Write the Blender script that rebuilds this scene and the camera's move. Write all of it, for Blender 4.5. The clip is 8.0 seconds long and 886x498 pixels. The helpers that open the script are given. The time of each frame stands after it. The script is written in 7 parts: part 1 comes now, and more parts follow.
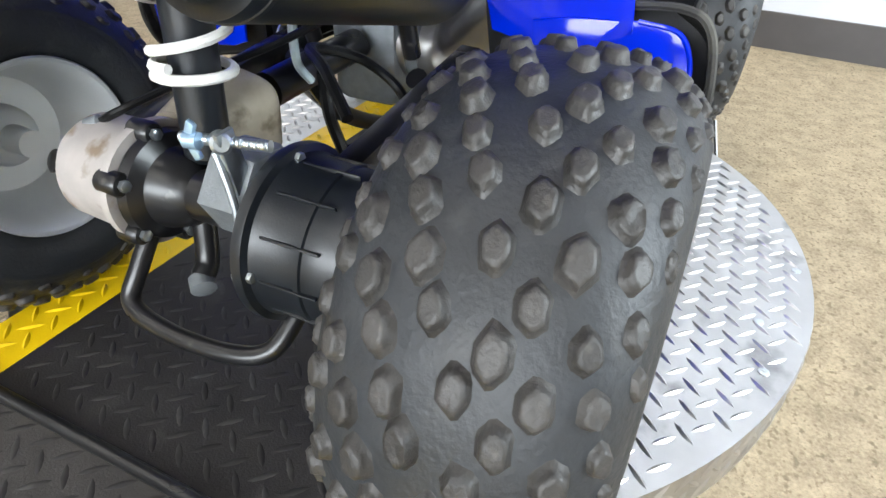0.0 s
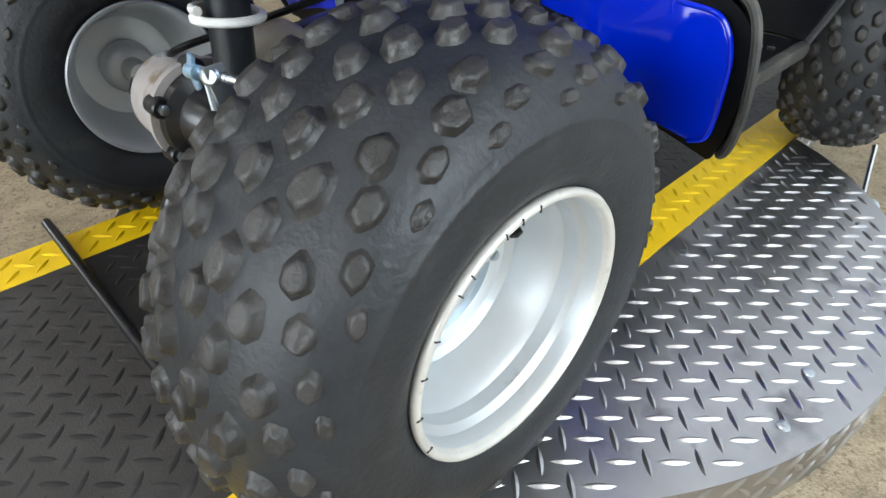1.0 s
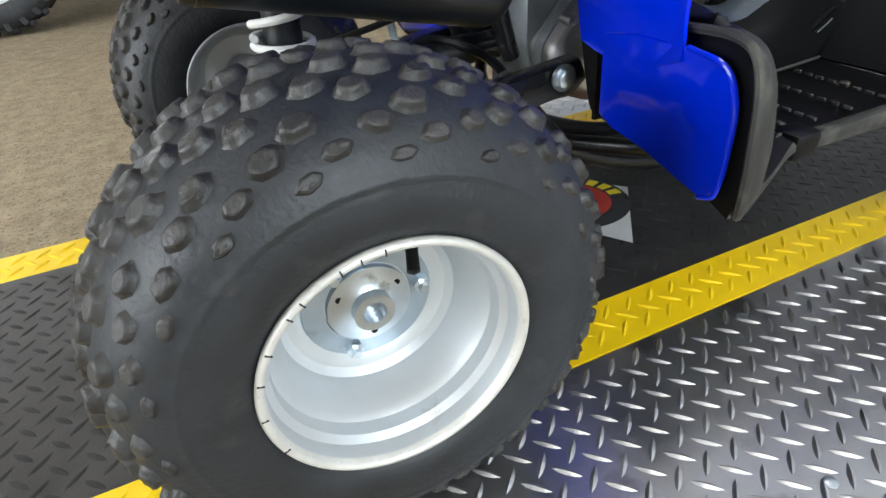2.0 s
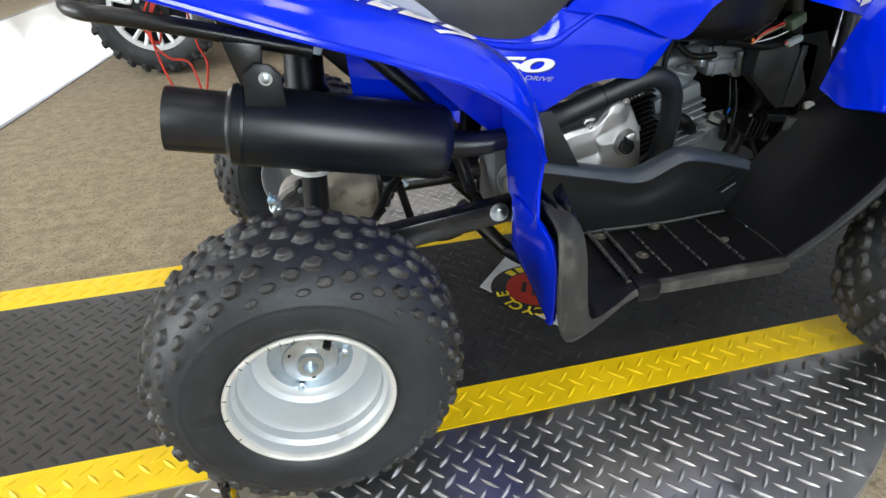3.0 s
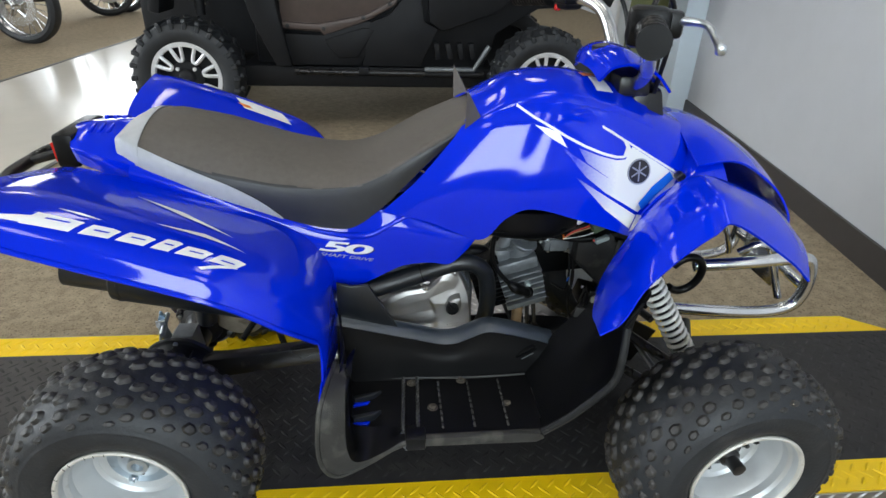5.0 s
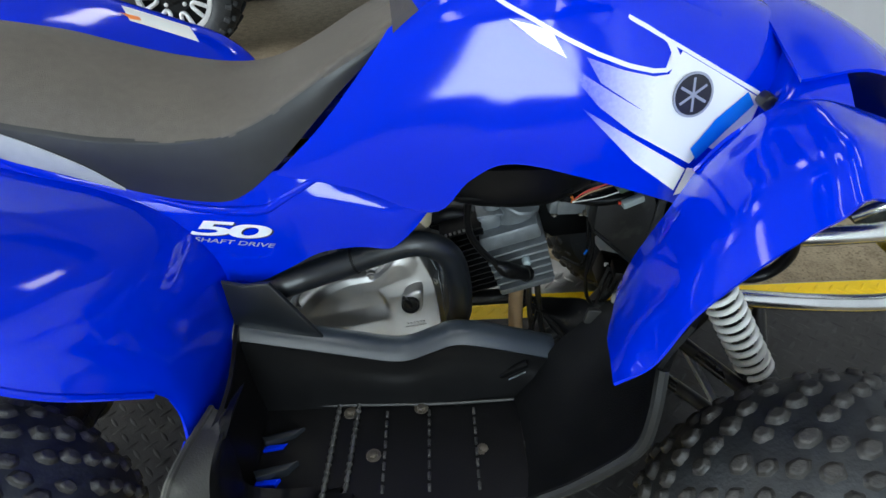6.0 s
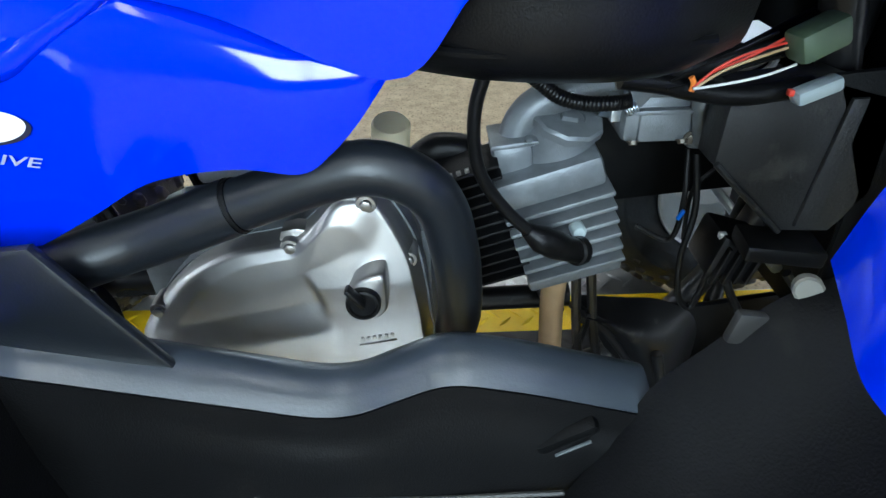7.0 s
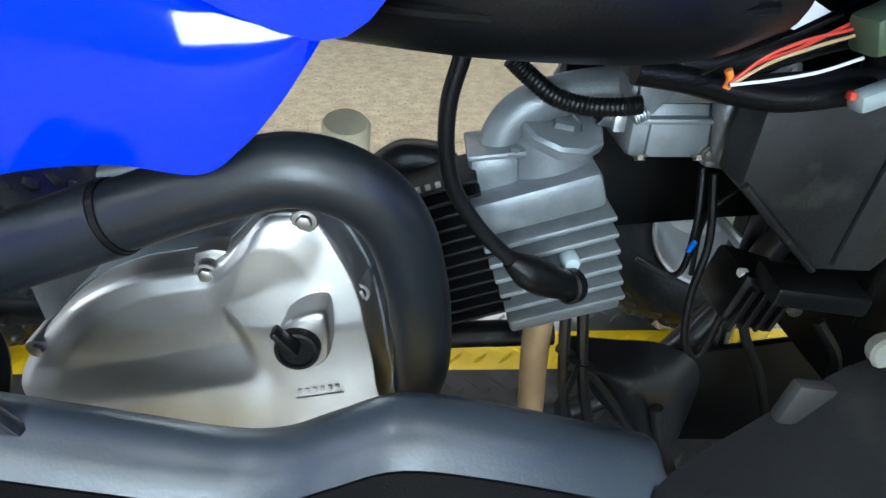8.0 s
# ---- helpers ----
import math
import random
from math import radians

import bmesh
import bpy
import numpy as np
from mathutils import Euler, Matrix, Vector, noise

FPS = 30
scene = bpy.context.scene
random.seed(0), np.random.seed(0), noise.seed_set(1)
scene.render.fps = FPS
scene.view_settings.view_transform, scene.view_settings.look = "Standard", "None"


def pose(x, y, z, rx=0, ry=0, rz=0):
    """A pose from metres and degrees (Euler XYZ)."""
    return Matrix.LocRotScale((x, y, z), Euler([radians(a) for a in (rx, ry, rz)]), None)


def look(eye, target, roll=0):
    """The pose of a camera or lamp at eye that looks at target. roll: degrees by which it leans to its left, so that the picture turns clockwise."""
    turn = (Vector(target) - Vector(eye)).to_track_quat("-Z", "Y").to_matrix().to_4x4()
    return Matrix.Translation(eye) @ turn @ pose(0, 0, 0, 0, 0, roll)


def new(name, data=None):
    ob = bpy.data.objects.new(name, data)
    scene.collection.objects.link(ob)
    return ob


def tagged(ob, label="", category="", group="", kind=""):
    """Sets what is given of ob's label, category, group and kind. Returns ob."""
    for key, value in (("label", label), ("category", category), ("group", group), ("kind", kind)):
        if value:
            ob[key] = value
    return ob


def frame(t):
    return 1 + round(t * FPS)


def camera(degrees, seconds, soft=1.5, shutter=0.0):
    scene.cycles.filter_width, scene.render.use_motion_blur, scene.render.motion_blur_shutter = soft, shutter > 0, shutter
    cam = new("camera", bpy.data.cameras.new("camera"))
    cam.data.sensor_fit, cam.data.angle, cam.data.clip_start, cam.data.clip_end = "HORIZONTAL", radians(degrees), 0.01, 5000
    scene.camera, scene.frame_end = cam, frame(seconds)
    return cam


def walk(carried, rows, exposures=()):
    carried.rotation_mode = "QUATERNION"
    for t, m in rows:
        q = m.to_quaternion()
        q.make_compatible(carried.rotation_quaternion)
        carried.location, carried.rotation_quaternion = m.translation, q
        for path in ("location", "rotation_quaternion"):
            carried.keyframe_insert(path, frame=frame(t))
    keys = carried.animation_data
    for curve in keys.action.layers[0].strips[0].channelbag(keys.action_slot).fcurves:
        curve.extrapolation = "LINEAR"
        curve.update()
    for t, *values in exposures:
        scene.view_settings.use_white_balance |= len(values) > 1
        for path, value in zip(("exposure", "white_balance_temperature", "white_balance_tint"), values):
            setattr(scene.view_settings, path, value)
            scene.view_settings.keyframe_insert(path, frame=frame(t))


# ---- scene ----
cam = camera(75.3, 8.0)

PATH = [
    (0, (-0.275, -0.331, 0.414), (1.211, 0.345, -0.741), 1.7),
    (0.5, (-0.263, -0.426, 0.424), (1.063, 0.507, -0.746), 1.1),
    (0.6, (-0.257, -0.436, 0.426), (1.018, 0.535, -0.77), 1.2),
    (1, (-0.197, -0.471, 0.398), (0.938, 0.681, -0.778), 0.2),
    (1.2, (-0.167, -0.481, 0.394), (0.884, 0.76, -0.77), -0.4),
    (2.3, (-0.022, -0.617, 0.453), (0.484, 0.96, -0.667), -4.7),
    (2.5, (0.016, -0.654, 0.486), (0.446, 0.964, -0.608), -4.8),
    (3, (0.055, -0.761, 0.599), (0.379, 0.901, -0.466), -2.8),
    (3.5, (0.074, -0.926, 0.751), (0.317, 0.759, -0.298), -1.2),
    (4, (0.202, -1.033, 0.841), (0.362, 0.691, -0.16), 1.2),
    (4.5, (0.279, -1.008, 0.851), (0.476, 0.758, -0.067), 2.5),
    (4.7, (0.308, -0.961, 0.844), (0.516, 0.808, -0.066), 2.7),
    (5.8, (0.476, -0.649, 0.764), (0.484, 0.821, -0.274), -2.5),
    (6, (0.497, -0.586, 0.731), (0.492, 0.869, -0.328), -2.5),
    (6.5, (0.497, -0.432, 0.617), (0.521, 0.992, -0.483), -2.6),
    (7, (0.507, -0.348, 0.509), (0.492, 1.128, -0.521), -2.3),
    (7.5, (0.515, -0.301, 0.479), (0.516, 1.220, -0.483), -0.7),
    (8, (0.515, -0.284, 0.470), (0.569, 1.230, -0.502), 0.9),
]
walk(cam, [(t, look(eye, target, roll)) for t, eye, target, roll in PATH], exposures=[(0, 1.3, 6500, 10), (1.2, 0.6, 6350, 9), (2.5, 0.58, 6550, 10), (3.5, 0.4, 6550, 10), (4.5, 0.08, 6500, 10), (6, 0.25, 6200, 5), (7, 1.1, 5800, 3), (8, 1.5, 5900, 4)])

# ---- world, light ----
world = bpy.data.worlds.new("sky")
scene.world = world
world.use_nodes = True
wn = world.node_tree
sky = wn.nodes.new("ShaderNodeTexSky")
sky.sky_type = "NISHITA"
sky.sun_disc = False
sky.sun_elevation, sky.sun_rotation = radians(38), radians(200)
wn.links.new(sky.outputs[0], wn.nodes["Background"].inputs[0])
wn.nodes["Background"].inputs[1].default_value = 0.12

FLOOR_Z = -0.06
CEIL_Z = 3.3


def area(name, eye, target, w, h, power, color=(1, 1, 1)):
    data = bpy.data.lights.new(name, "AREA")
    data.shape, data.size, data.size_y, data.energy, data.color = "RECTANGLE", w, h, power, color
    ob = new(name, data)
    ob.matrix_basis = look(eye, target)
    return ob


# daylight through the shop windows behind the camera and far down the hall
area("window_daylight", (-5.85, -0.6, 1.75), (0, -0.3, 0.5), 5.0, 2.2, 170, (0.86, 0.94, 1.0))
area("window_daylight", (0.30, -3.35, 1.62), (0.30, 0, 1.62), 0.85, 2.1, 60, (0.80, 0.93, 1.0))
area("window_daylight", (-2.6, 9.3, 1.8), (-1.6, 0, 0.6), 4.6, 2.2, 120, (0.9, 0.96, 1.0))


# ---- materials ----
def material(name, base, rough=0.5, metal=0.0, var=0.12, scale=40.0, bump=0.0, bscale=400.0, coat=0.0, spots=None, rvar=0.1,
             island=0.0, spec=0.5):
    m = bpy.data.materials.new(name)
    m.use_nodes = True
    t = m.node_tree
    b = t.nodes["Principled BSDF"]
    b.inputs["Roughness"].default_value, b.inputs["Metallic"].default_value = rough, metal
    b.inputs["Coat Weight"].default_value = coat
    b.inputs["Coat Roughness"].default_value = 0.06
    b.inputs["Specular IOR Level"].default_value = spec
    co = t.nodes.new("ShaderNodeTexCoord")

    def noise_tex(s, detail=4.0):
        n = t.nodes.new("ShaderNodeTexNoise")
        n.inputs["Scale"].default_value, n.inputs["Detail"].default_value = s, detail
        t.links.new(co.outputs["Object"], n.inputs["Vector"])
        return n

    n1, n2 = noise_tex(scale), noise_tex(scale * 0.13, 3.0)
    mixf = t.nodes.new("ShaderNodeMath")
    mixf.operation = "ADD"
    t.links.new(n1.outputs[0], mixf.inputs[0])
    t.links.new(n2.outputs[0], mixf.inputs[1])
    ramp = t.nodes.new("ShaderNodeValToRGB")
    half = t.nodes.new("ShaderNodeMath")
    half.operation = "MULTIPLY"
    half.inputs[1].default_value = 0.5
    t.links.new(mixf.outputs[0], half.inputs[0])
    t.links.new(half.outputs[0], ramp.inputs[0])
    lo = [max(0.0, c * (1 - var)) for c in base]
    hi = [min(1.0, c * (1 + var)) for c in base]
    ramp.color_ramp.elements[0].position, ramp.color_ramp.elements[0].color = 0.33, (*lo, 1)
    ramp.color_ramp.elements[1].position, ramp.color_ramp.elements[1].color = 0.67, (*hi, 1)
    out = ramp.outputs[0]
    if spots:
        colour, size, amount = spots
        n3 = noise_tex(size, 6.0)
        r3 = t.nodes.new("ShaderNodeValToRGB")
        r3.color_ramp.elements[0].position, r3.color_ramp.elements[1].position = 1 - amount - 0.06, 1 - amount + 0.04
        t.links.new(n3.outputs[0], r3.inputs[0])
        mx = t.nodes.new("ShaderNodeMixRGB")
        mx.inputs[2].default_value = (*colour, 1)
        t.links.new(r3.outputs[0], mx.inputs[0])
        t.links.new(out, mx.inputs[1])
        out = mx.outputs[0]
    if island:
        geo = t.nodes.new("ShaderNodeNewGeometry")
        hs = t.nodes.new("ShaderNodeHueSaturation")
        mr = t.nodes.new("ShaderNodeMapRange")
        mr.inputs[3].default_value, mr.inputs[4].default_value = 1 - island, 1 + island
        t.links.new(geo.outputs["Random Per Island"], mr.inputs[0])
        t.links.new(mr.outputs[0], hs.inputs["Value"])
        t.links.new(out, hs.inputs["Color"])
        out = hs.outputs[0]
    t.links.new(out, b.inputs["Base Color"])
    rm = t.nodes.new("ShaderNodeMapRange")
    rm.inputs[3].default_value, rm.inputs[4].default_value = max(0.02, rough - rvar), min(1, rough + rvar)
    t.links.new(n2.outputs[0], rm.inputs[0])
    t.links.new(rm.outputs[0], b.inputs["Roughness"])
    if bump:
        nb = noise_tex(bscale, 3.0)
        bp = t.nodes.new("ShaderNodeBump")
        bp.inputs["Strength"].default_value, bp.inputs["Distance"].default_value = bump, 0.002
        t.links.new(nb.outputs[0], bp.inputs["Height"])
        t.links.new(bp.outputs[0], b.inputs["Normal"])
    return m


def glow(name, color, strength):
    m = bpy.data.materials.new(name)
    m.use_nodes = True
    b = m.node_tree.nodes["Principled BSDF"]
    b.inputs["Base Color"].default_value = (0.8, 0.8, 0.8, 1)
    b.inputs["Emission Color"].default_value, b.inputs["Emission Strength"].default_value = (*color, 1), strength
    return m


BLUE = material("blue_plastic", (0.0002, 0.020, 0.62), 0.08, var=0.05, scale=6, rvar=0.035, spec=0.42)
BLUE2 = material("light_blue_film", (0.01, 0.16, 0.75), 0.25, var=0.1, scale=20)
BLUE2Z = material("blue_zinc_plating", (0.38, 0.55, 0.72), 0.35, 0.7, var=0.15, scale=80)
RUBBER = material("tyre_rubber", (0.0165, 0.0188, 0.0222), 0.52, var=0.35, scale=30, bump=0.3, bscale=260, spots=((0.030, 0.031, 0.033), 35, 0.36), rvar=0.14, spec=0.5)
KNOB = material("tread_rubber", (0.0285, 0.0265, 0.025), 0.5, var=0.35, scale=70, bump=0.3, bscale=420, spots=((0.055, 0.050, 0.046), 150, 0.34), rvar=0.22, island=0.3, spec=0.5)
BLACK = material("black_plastic", (0.0042, 0.0042, 0.0046), 0.36, var=0.25, scale=25, bump=0.15, bscale=900, rvar=0.14, spec=0.22)
SCUFF = material("scuffed_black_plastic", (0.013, 0.0135, 0.014), 0.5, var=0.35, scale=60, bump=0.2, bscale=500, spots=((0.09, 0.085, 0.08), 70, 0.3), spec=0.3)
DUSTB = material("dusty_black_plastic", (0.036, 0.035, 0.032), 0.6, var=0.3, scale=30, bump=0.2, bscale=500, spots=((0.075, 0.072, 0.062), 25, 0.38), spec=0.3)
# black plastic; blue-grey base stands in for the window's reflection
SHEEN = material("black_plastic_window_sheen", (0.032, 0.041, 0.053), 0.33, var=0.25, scale=30, bump=0.06, bscale=600, rvar=0.12, spec=0.9)
DUSTK = material("dulled_black_plastic", (0.019, 0.019, 0.0195), 0.5, var=0.3, scale=30, bump=0.2, bscale=500, spots=((0.036, 0.035, 0.032), 40, 0.36), spec=0.35)
RIBS = material("grey_scuffed_ribs", (0.05, 0.05, 0.048), 0.5, var=0.5, scale=90, bump=0.2, bscale=500, spec=0.4)
SATIN = material("satin_black_paint", (0.0075, 0.0095, 0.0125), 0.38, var=0.25, scale=30, bump=0.06, bscale=600, rvar=0.12, spec=0.5)
DULL = material("dull_black_plastic", (0.0042, 0.0044, 0.0048), 0.46, var=0.3, scale=20, bump=0.2, bscale=700, spots=((0.010, 0.010, 0.0095), 30, 0.3), spec=0.11)
WORN = material("worn_dark_bolt", (0.11, 0.095, 0.075), 0.45, 0.4, var=0.3, scale=120)
RIVET = material("grey_plastic_rivet", (0.2, 0.2, 0.17), 0.5, var=0.15, scale=60)
FRAME = material("black_frame_paint", (0.008, 0.008, 0.009), 0.3, var=0.3, scale=40, spots=((0.05, 0.045, 0.04), 60, 0.3))
SEATS = material("smooth_black_side_vinyl", (0.026, 0.027, 0.029), 0.42, var=0.15, scale=60, bump=0.15, bscale=1100)
SEATM = material("dark_grey_seat_vinyl", (0.098, 0.085, 0.072), 0.6, var=0.15, scale=120, bump=0.5, bscale=1100)
GREYV = material("silver_grey_vinyl", (0.42, 0.43, 0.44), 0.55, var=0.08, scale=80, bump=0.3, bscale=1000)
ALU = material("cast_aluminium", (0.41, 0.40, 0.39), 0.42, 1.0, var=0.10, scale=30, bump=0.05, bscale=300, rvar=0.08)
ALUM = material("matt_grey_casting", (0.185, 0.200, 0.213), 0.42, 0.4, var=0.16, scale=120, bump=0.15, bscale=700)
FINB = material("black_cylinder_casting", (0.004, 0.004, 0.0045), 0.5, 0.0, var=0.3, scale=60, bump=0.3, bscale=500, spec=0.2)
RIMS = material("silver_rim_paint", (0.60, 0.62, 0.63), 0.42, 0.6, var=0.08, scale=18, bump=0.03, bscale=200, spots=((0.42, 0.40, 0.37), 30, 0.26))
RIML = material("scuffed_rim_lip", (0.68, 0.66, 0.61), 0.42, 0.35, var=0.15, scale=60, spots=((0.36, 0.27, 0.16), 70, 0.3))
ZINC = material("zinc_plated_steel", (0.55, 0.60, 0.64), 0.3, 0.95, var=0.15, scale=60, spots=((0.3, 0.31, 0.3), 60, 0.3))
PLATED = material("blue_tinted_plating", (0.42, 0.49, 0.55), 0.38, 0.85, var=0.15, scale=40, spots=((0.30, 0.34, 0.36), 30, 0.35))
CHROME = material("brushed_silver_tube", (0.66, 0.67, 0.68), 0.24, 1.0, var=0.08, scale=40, spots=((0.4, 0.4, 0.38), 40, 0.3))
DIRTYG = material("dusty_gear_housing", (0.42, 0.39, 0.37), 0.6, 0.25, var=0.2, scale=40, spots=((0.25, 0.19, 0.13), 30, 0.36))
DUSTY = material("tan_dusted_casting", (0.30, 0.26, 0.20), 0.65, 0.15, var=0.3, scale=40, spots=((0.14, 0.11, 0.07), 25, 0.40), bump=0.2, bscale=200)
WHITE = material("white_paint", (0.80, 0.80, 0.79), 0.35, var=0.04, scale=30)
SPRING = material("white_coil_spring", (0.78, 0.77, 0.74), 0.35, var=0.06, scale=60, spots=((0.5, 0.46, 0.4), 80, 0.26))
DECALW = material("white_decal_film", (0.82, 0.83, 0.84), 0.25, var=0.03, scale=30)
DECALG = material("grey_decal_film", (0.32, 0.34, 0.42), 0.3, var=0.1, scale=40)
DECALK = material("black_decal_film", (0.02, 0.02, 0.025), 0.3, var=0.1, scale=40)
DECKB = material("black_painted_tread_plate", (0.027, 0.0255, 0.0255), 0.46, 0.0, var=0.35, scale=22, bump=0.2, bscale=500, spots=((0.042, 0.04, 0.038), 24, 0.36), rvar=0.15, spec=0.3)
RAMPB = material("worn_black_ramp_plate", (0.042, 0.039, 0.037), 0.46, 0.0, var=0.35, scale=22, bump=0.2, bscale=500, spots=((0.055, 0.052, 0.05), 24, 0.36), rvar=0.12, spec=0.45)
BUMPB = material("worn_black_tread_bump", (0.028, 0.027, 0.0265), 0.46, 0.0, var=0.4, scale=60, spots=((0.05, 0.048, 0.046), 60, 0.33), island=0.35, spec=0.3)
YEL = material("yellow_safety_paint", (0.90, 0.59, 0.002), 0.46, var=0.07, scale=25, bump=0.15, bscale=500, spots=((0.42, 0.28, 0.02), 60, 0.24))
STEEL = material("steel_tread_plate", (0.50, 0.505, 0.515), 0.34, 1.0, var=0.16, scale=16, bump=0.08, bscale=300, spots=((0.28, 0.28, 0.29), 14, 0.36), rvar=0.12)
STEELB = material("polished_tread_bump", (0.60, 0.60, 0.61), 0.32, 1.0, var=0.1, scale=60, island=0.12)
CARPET = material("tan_carpet", (0.33, 0.268, 0.185), 0.95, var=0.32, scale=230, bump=1.0, bscale=420, spots=((0.20, 0.160, 0.108), 130, 0.38), spec=0.1)
TILE = material("glossy_cream_tile", (0.62, 0.58, 0.50), 0.2, var=0.05, scale=4, rvar=0.06, spec=0.4)
WALLM = material("grey_wall_paint", (0.55, 0.565, 0.60), 0.7, var=0.03, scale=8, bump=0.1, bscale=300)
# pale wall paint with the blue of daylight mixed into its colour
WALLP = material("daylit_column_paint", (0.66, 0.76, 0.84), 0.6, var=0.03, scale=8, bump=0.1, bscale=300)
WALLW = material("white_wall_paint", (0.72, 0.74, 0.77), 0.7, var=0.03, scale=8, bump=0.1, bscale=300)
BASEM = material("dark_grey_baseboard", (0.055, 0.05, 0.05), 0.45, var=0.1, scale=20)
CEILM = material("grey_ceiling_panel", (0.20, 0.20, 0.205), 0.8, var=0.06, scale=10)
WALLD = material("taupe_wall_paint", (0.15, 0.145, 0.14), 0.7, var=0.04, scale=8, bump=0.1, bscale=300)
RED = material("red_plastic", (0.55, 0.02, 0.015), 0.25, var=0.1, scale=40)
WIRER = material("red_wire", (0.6, 0.05, 0.03), 0.4, var=0.1, scale=60)
WIREO = material("orange_wire", (0.75, 0.2, 0.03), 0.4, var=0.1, scale=60)
WIREW = material("white_wire", (0.7, 0.7, 0.68), 0.4, var=0.1, scale=60)
GREENP = material("green_connector", (0.075, 0.11, 0.065), 0.45, var=0.2, scale=60)
PALEP = material("pale_connector", (0.34, 0.40, 0.41), 0.4, var=0.15, scale=60)
HOSE = material("tan_rubber_hose", (0.42, 0.29, 0.16), 0.5, var=0.2, scale=50)
UTVD = material("dark_vehicle_plastic", (0.010, 0.0105, 0.012), 0.5, var=0.2, scale=12, rvar=0.1, spec=0.2)
MACH = material("machined_silver", (0.74, 0.75, 0.77), 0.35, 0.3, var=0.06, scale=40)
UTVM = material("brown_tinted_panel", (0.075, 0.055, 0.048), 0.45, var=0.15, scale=30)
OLIVE = material("olive_panel", (0.28, 0.29, 0.12), 0.5, var=0.1, scale=10)
STKY = material("yellow_print", (0.75, 0.6, 0.03), 0.3, var=0.05, scale=50)
STKR = material("red_print", (0.35, 0.03, 0.02), 0.3, var=0.2, scale=30)
STKW = material("clear_film_edge", (0.5, 0.5, 0.5), 0.15, var=0.1, scale=30)
PANEL_LIGHT = glow("light_panel_diffuser", (1.0, 0.95, 0.87), 7.0)
SKYGLOW = glow("window_daylight_glow", (0.92, 0.97, 1.0), 3.2)


def airbrushed(name, a, b, x0, x1):
    """Printed film that fades from one colour to the other along the vehicle."""
    m = bpy.data.materials.new(name)
    m.use_nodes = True
    t = m.node_tree
    p = t.nodes["Principled BSDF"]
    co, sep, mr, mx, nz = (t.nodes.new("ShaderNode" + k) for k in ("TexCoord", "SeparateXYZ", "MapRange", "MixRGB", "TexNoise"))
    nz.inputs["Scale"].default_value = 300
    t.links.new(co.outputs["Object"], nz.inputs["Vector"])
    t.links.new(co.outputs["Object"], sep.inputs[0])
    ad = t.nodes.new("ShaderNodeMath")
    ad.operation = "MULTIPLY_ADD"
    ad.inputs[1].default_value = 0.012
    t.links.new(nz.outputs[0], ad.inputs[0])
    t.links.new(sep.outputs[0], ad.inputs[2])
    t.links.new(ad.outputs[0], mr.inputs[0])
    mr.inputs[1].default_value, mr.inputs[2].default_value = x0, x1
    t.links.new(mr.outputs[0], mx.inputs[0])
    mx.inputs[1].default_value, mx.inputs[2].default_value = (*a, 1), (*b, 1)
    t.links.new(mx.outputs[0], p.inputs["Base Color"])
    p.inputs["Roughness"].default_value = 0.2
    return m


FADE = airbrushed("airbrushed_white_film", (0.0002, 0.021, 0.64), (0.82, 0.83, 0.84), 0.622, 0.685)


# ---- mesh helpers ----
# proportions of the bodywork, of the engine with the footwells, and of the rear axle: rows for x and z in (x, -|y|, z, 1), and the width
BODY = ((0.987, -0.0235, -0.0175, 0.002), 0.974, (0.0051, 0.0293, 0.9884, -0.0061))
ENGINE = ((0.9244, 0.0898, -0.1142, 0.0783), 0.985, (0.012, 0.033, 0.9078, 0.0123))
AXLE = ((1, 0, 0, 0), 0.965, (0, 0, 0.97, -0.0135))
trim = {"fit": None}


def proportion(bm):
    fx, ky, fz = trim["fit"]
    for v in bm.verts:
        x, y, z = v.co
        w = -abs(y)
        v.co = (fx[0] * x + fx[1] * w + fx[2] * z + fx[3], ky * y, fz[0] * x + fz[1] * w + fz[2] * z + fz[3])


def part(name, bm, mat, parent=None, label="", smooth=True, angle=40, kind=""):
    if trim["fit"]:
        proportion(bm)
    me = bpy.data.meshes.new(name)
    bm.to_mesh(me)
    bm.free()
    if smooth:
        me.shade_smooth()
        me.set_sharp_from_angle(angle=radians(angle))
    for mm in (mat if isinstance(mat, (list, tuple)) else [mat]):
        me.materials.append(mm)
    ob = new(name, me)
    if parent is not None:
        ob.parent = parent
        if parent.parent is None:
            ob.matrix_parent_inverse = parent.matrix_basis.inverted()
    return tagged(ob, label, kind=kind)


def thing(name, loc, label, category, group="", kind=""):
    ob = new(name)
    ob.location = loc
    ob.empty_display_size = 0.05
    ob.matrix_basis = Matrix.Translation(loc)
    return tagged(ob, label, category, group, kind)


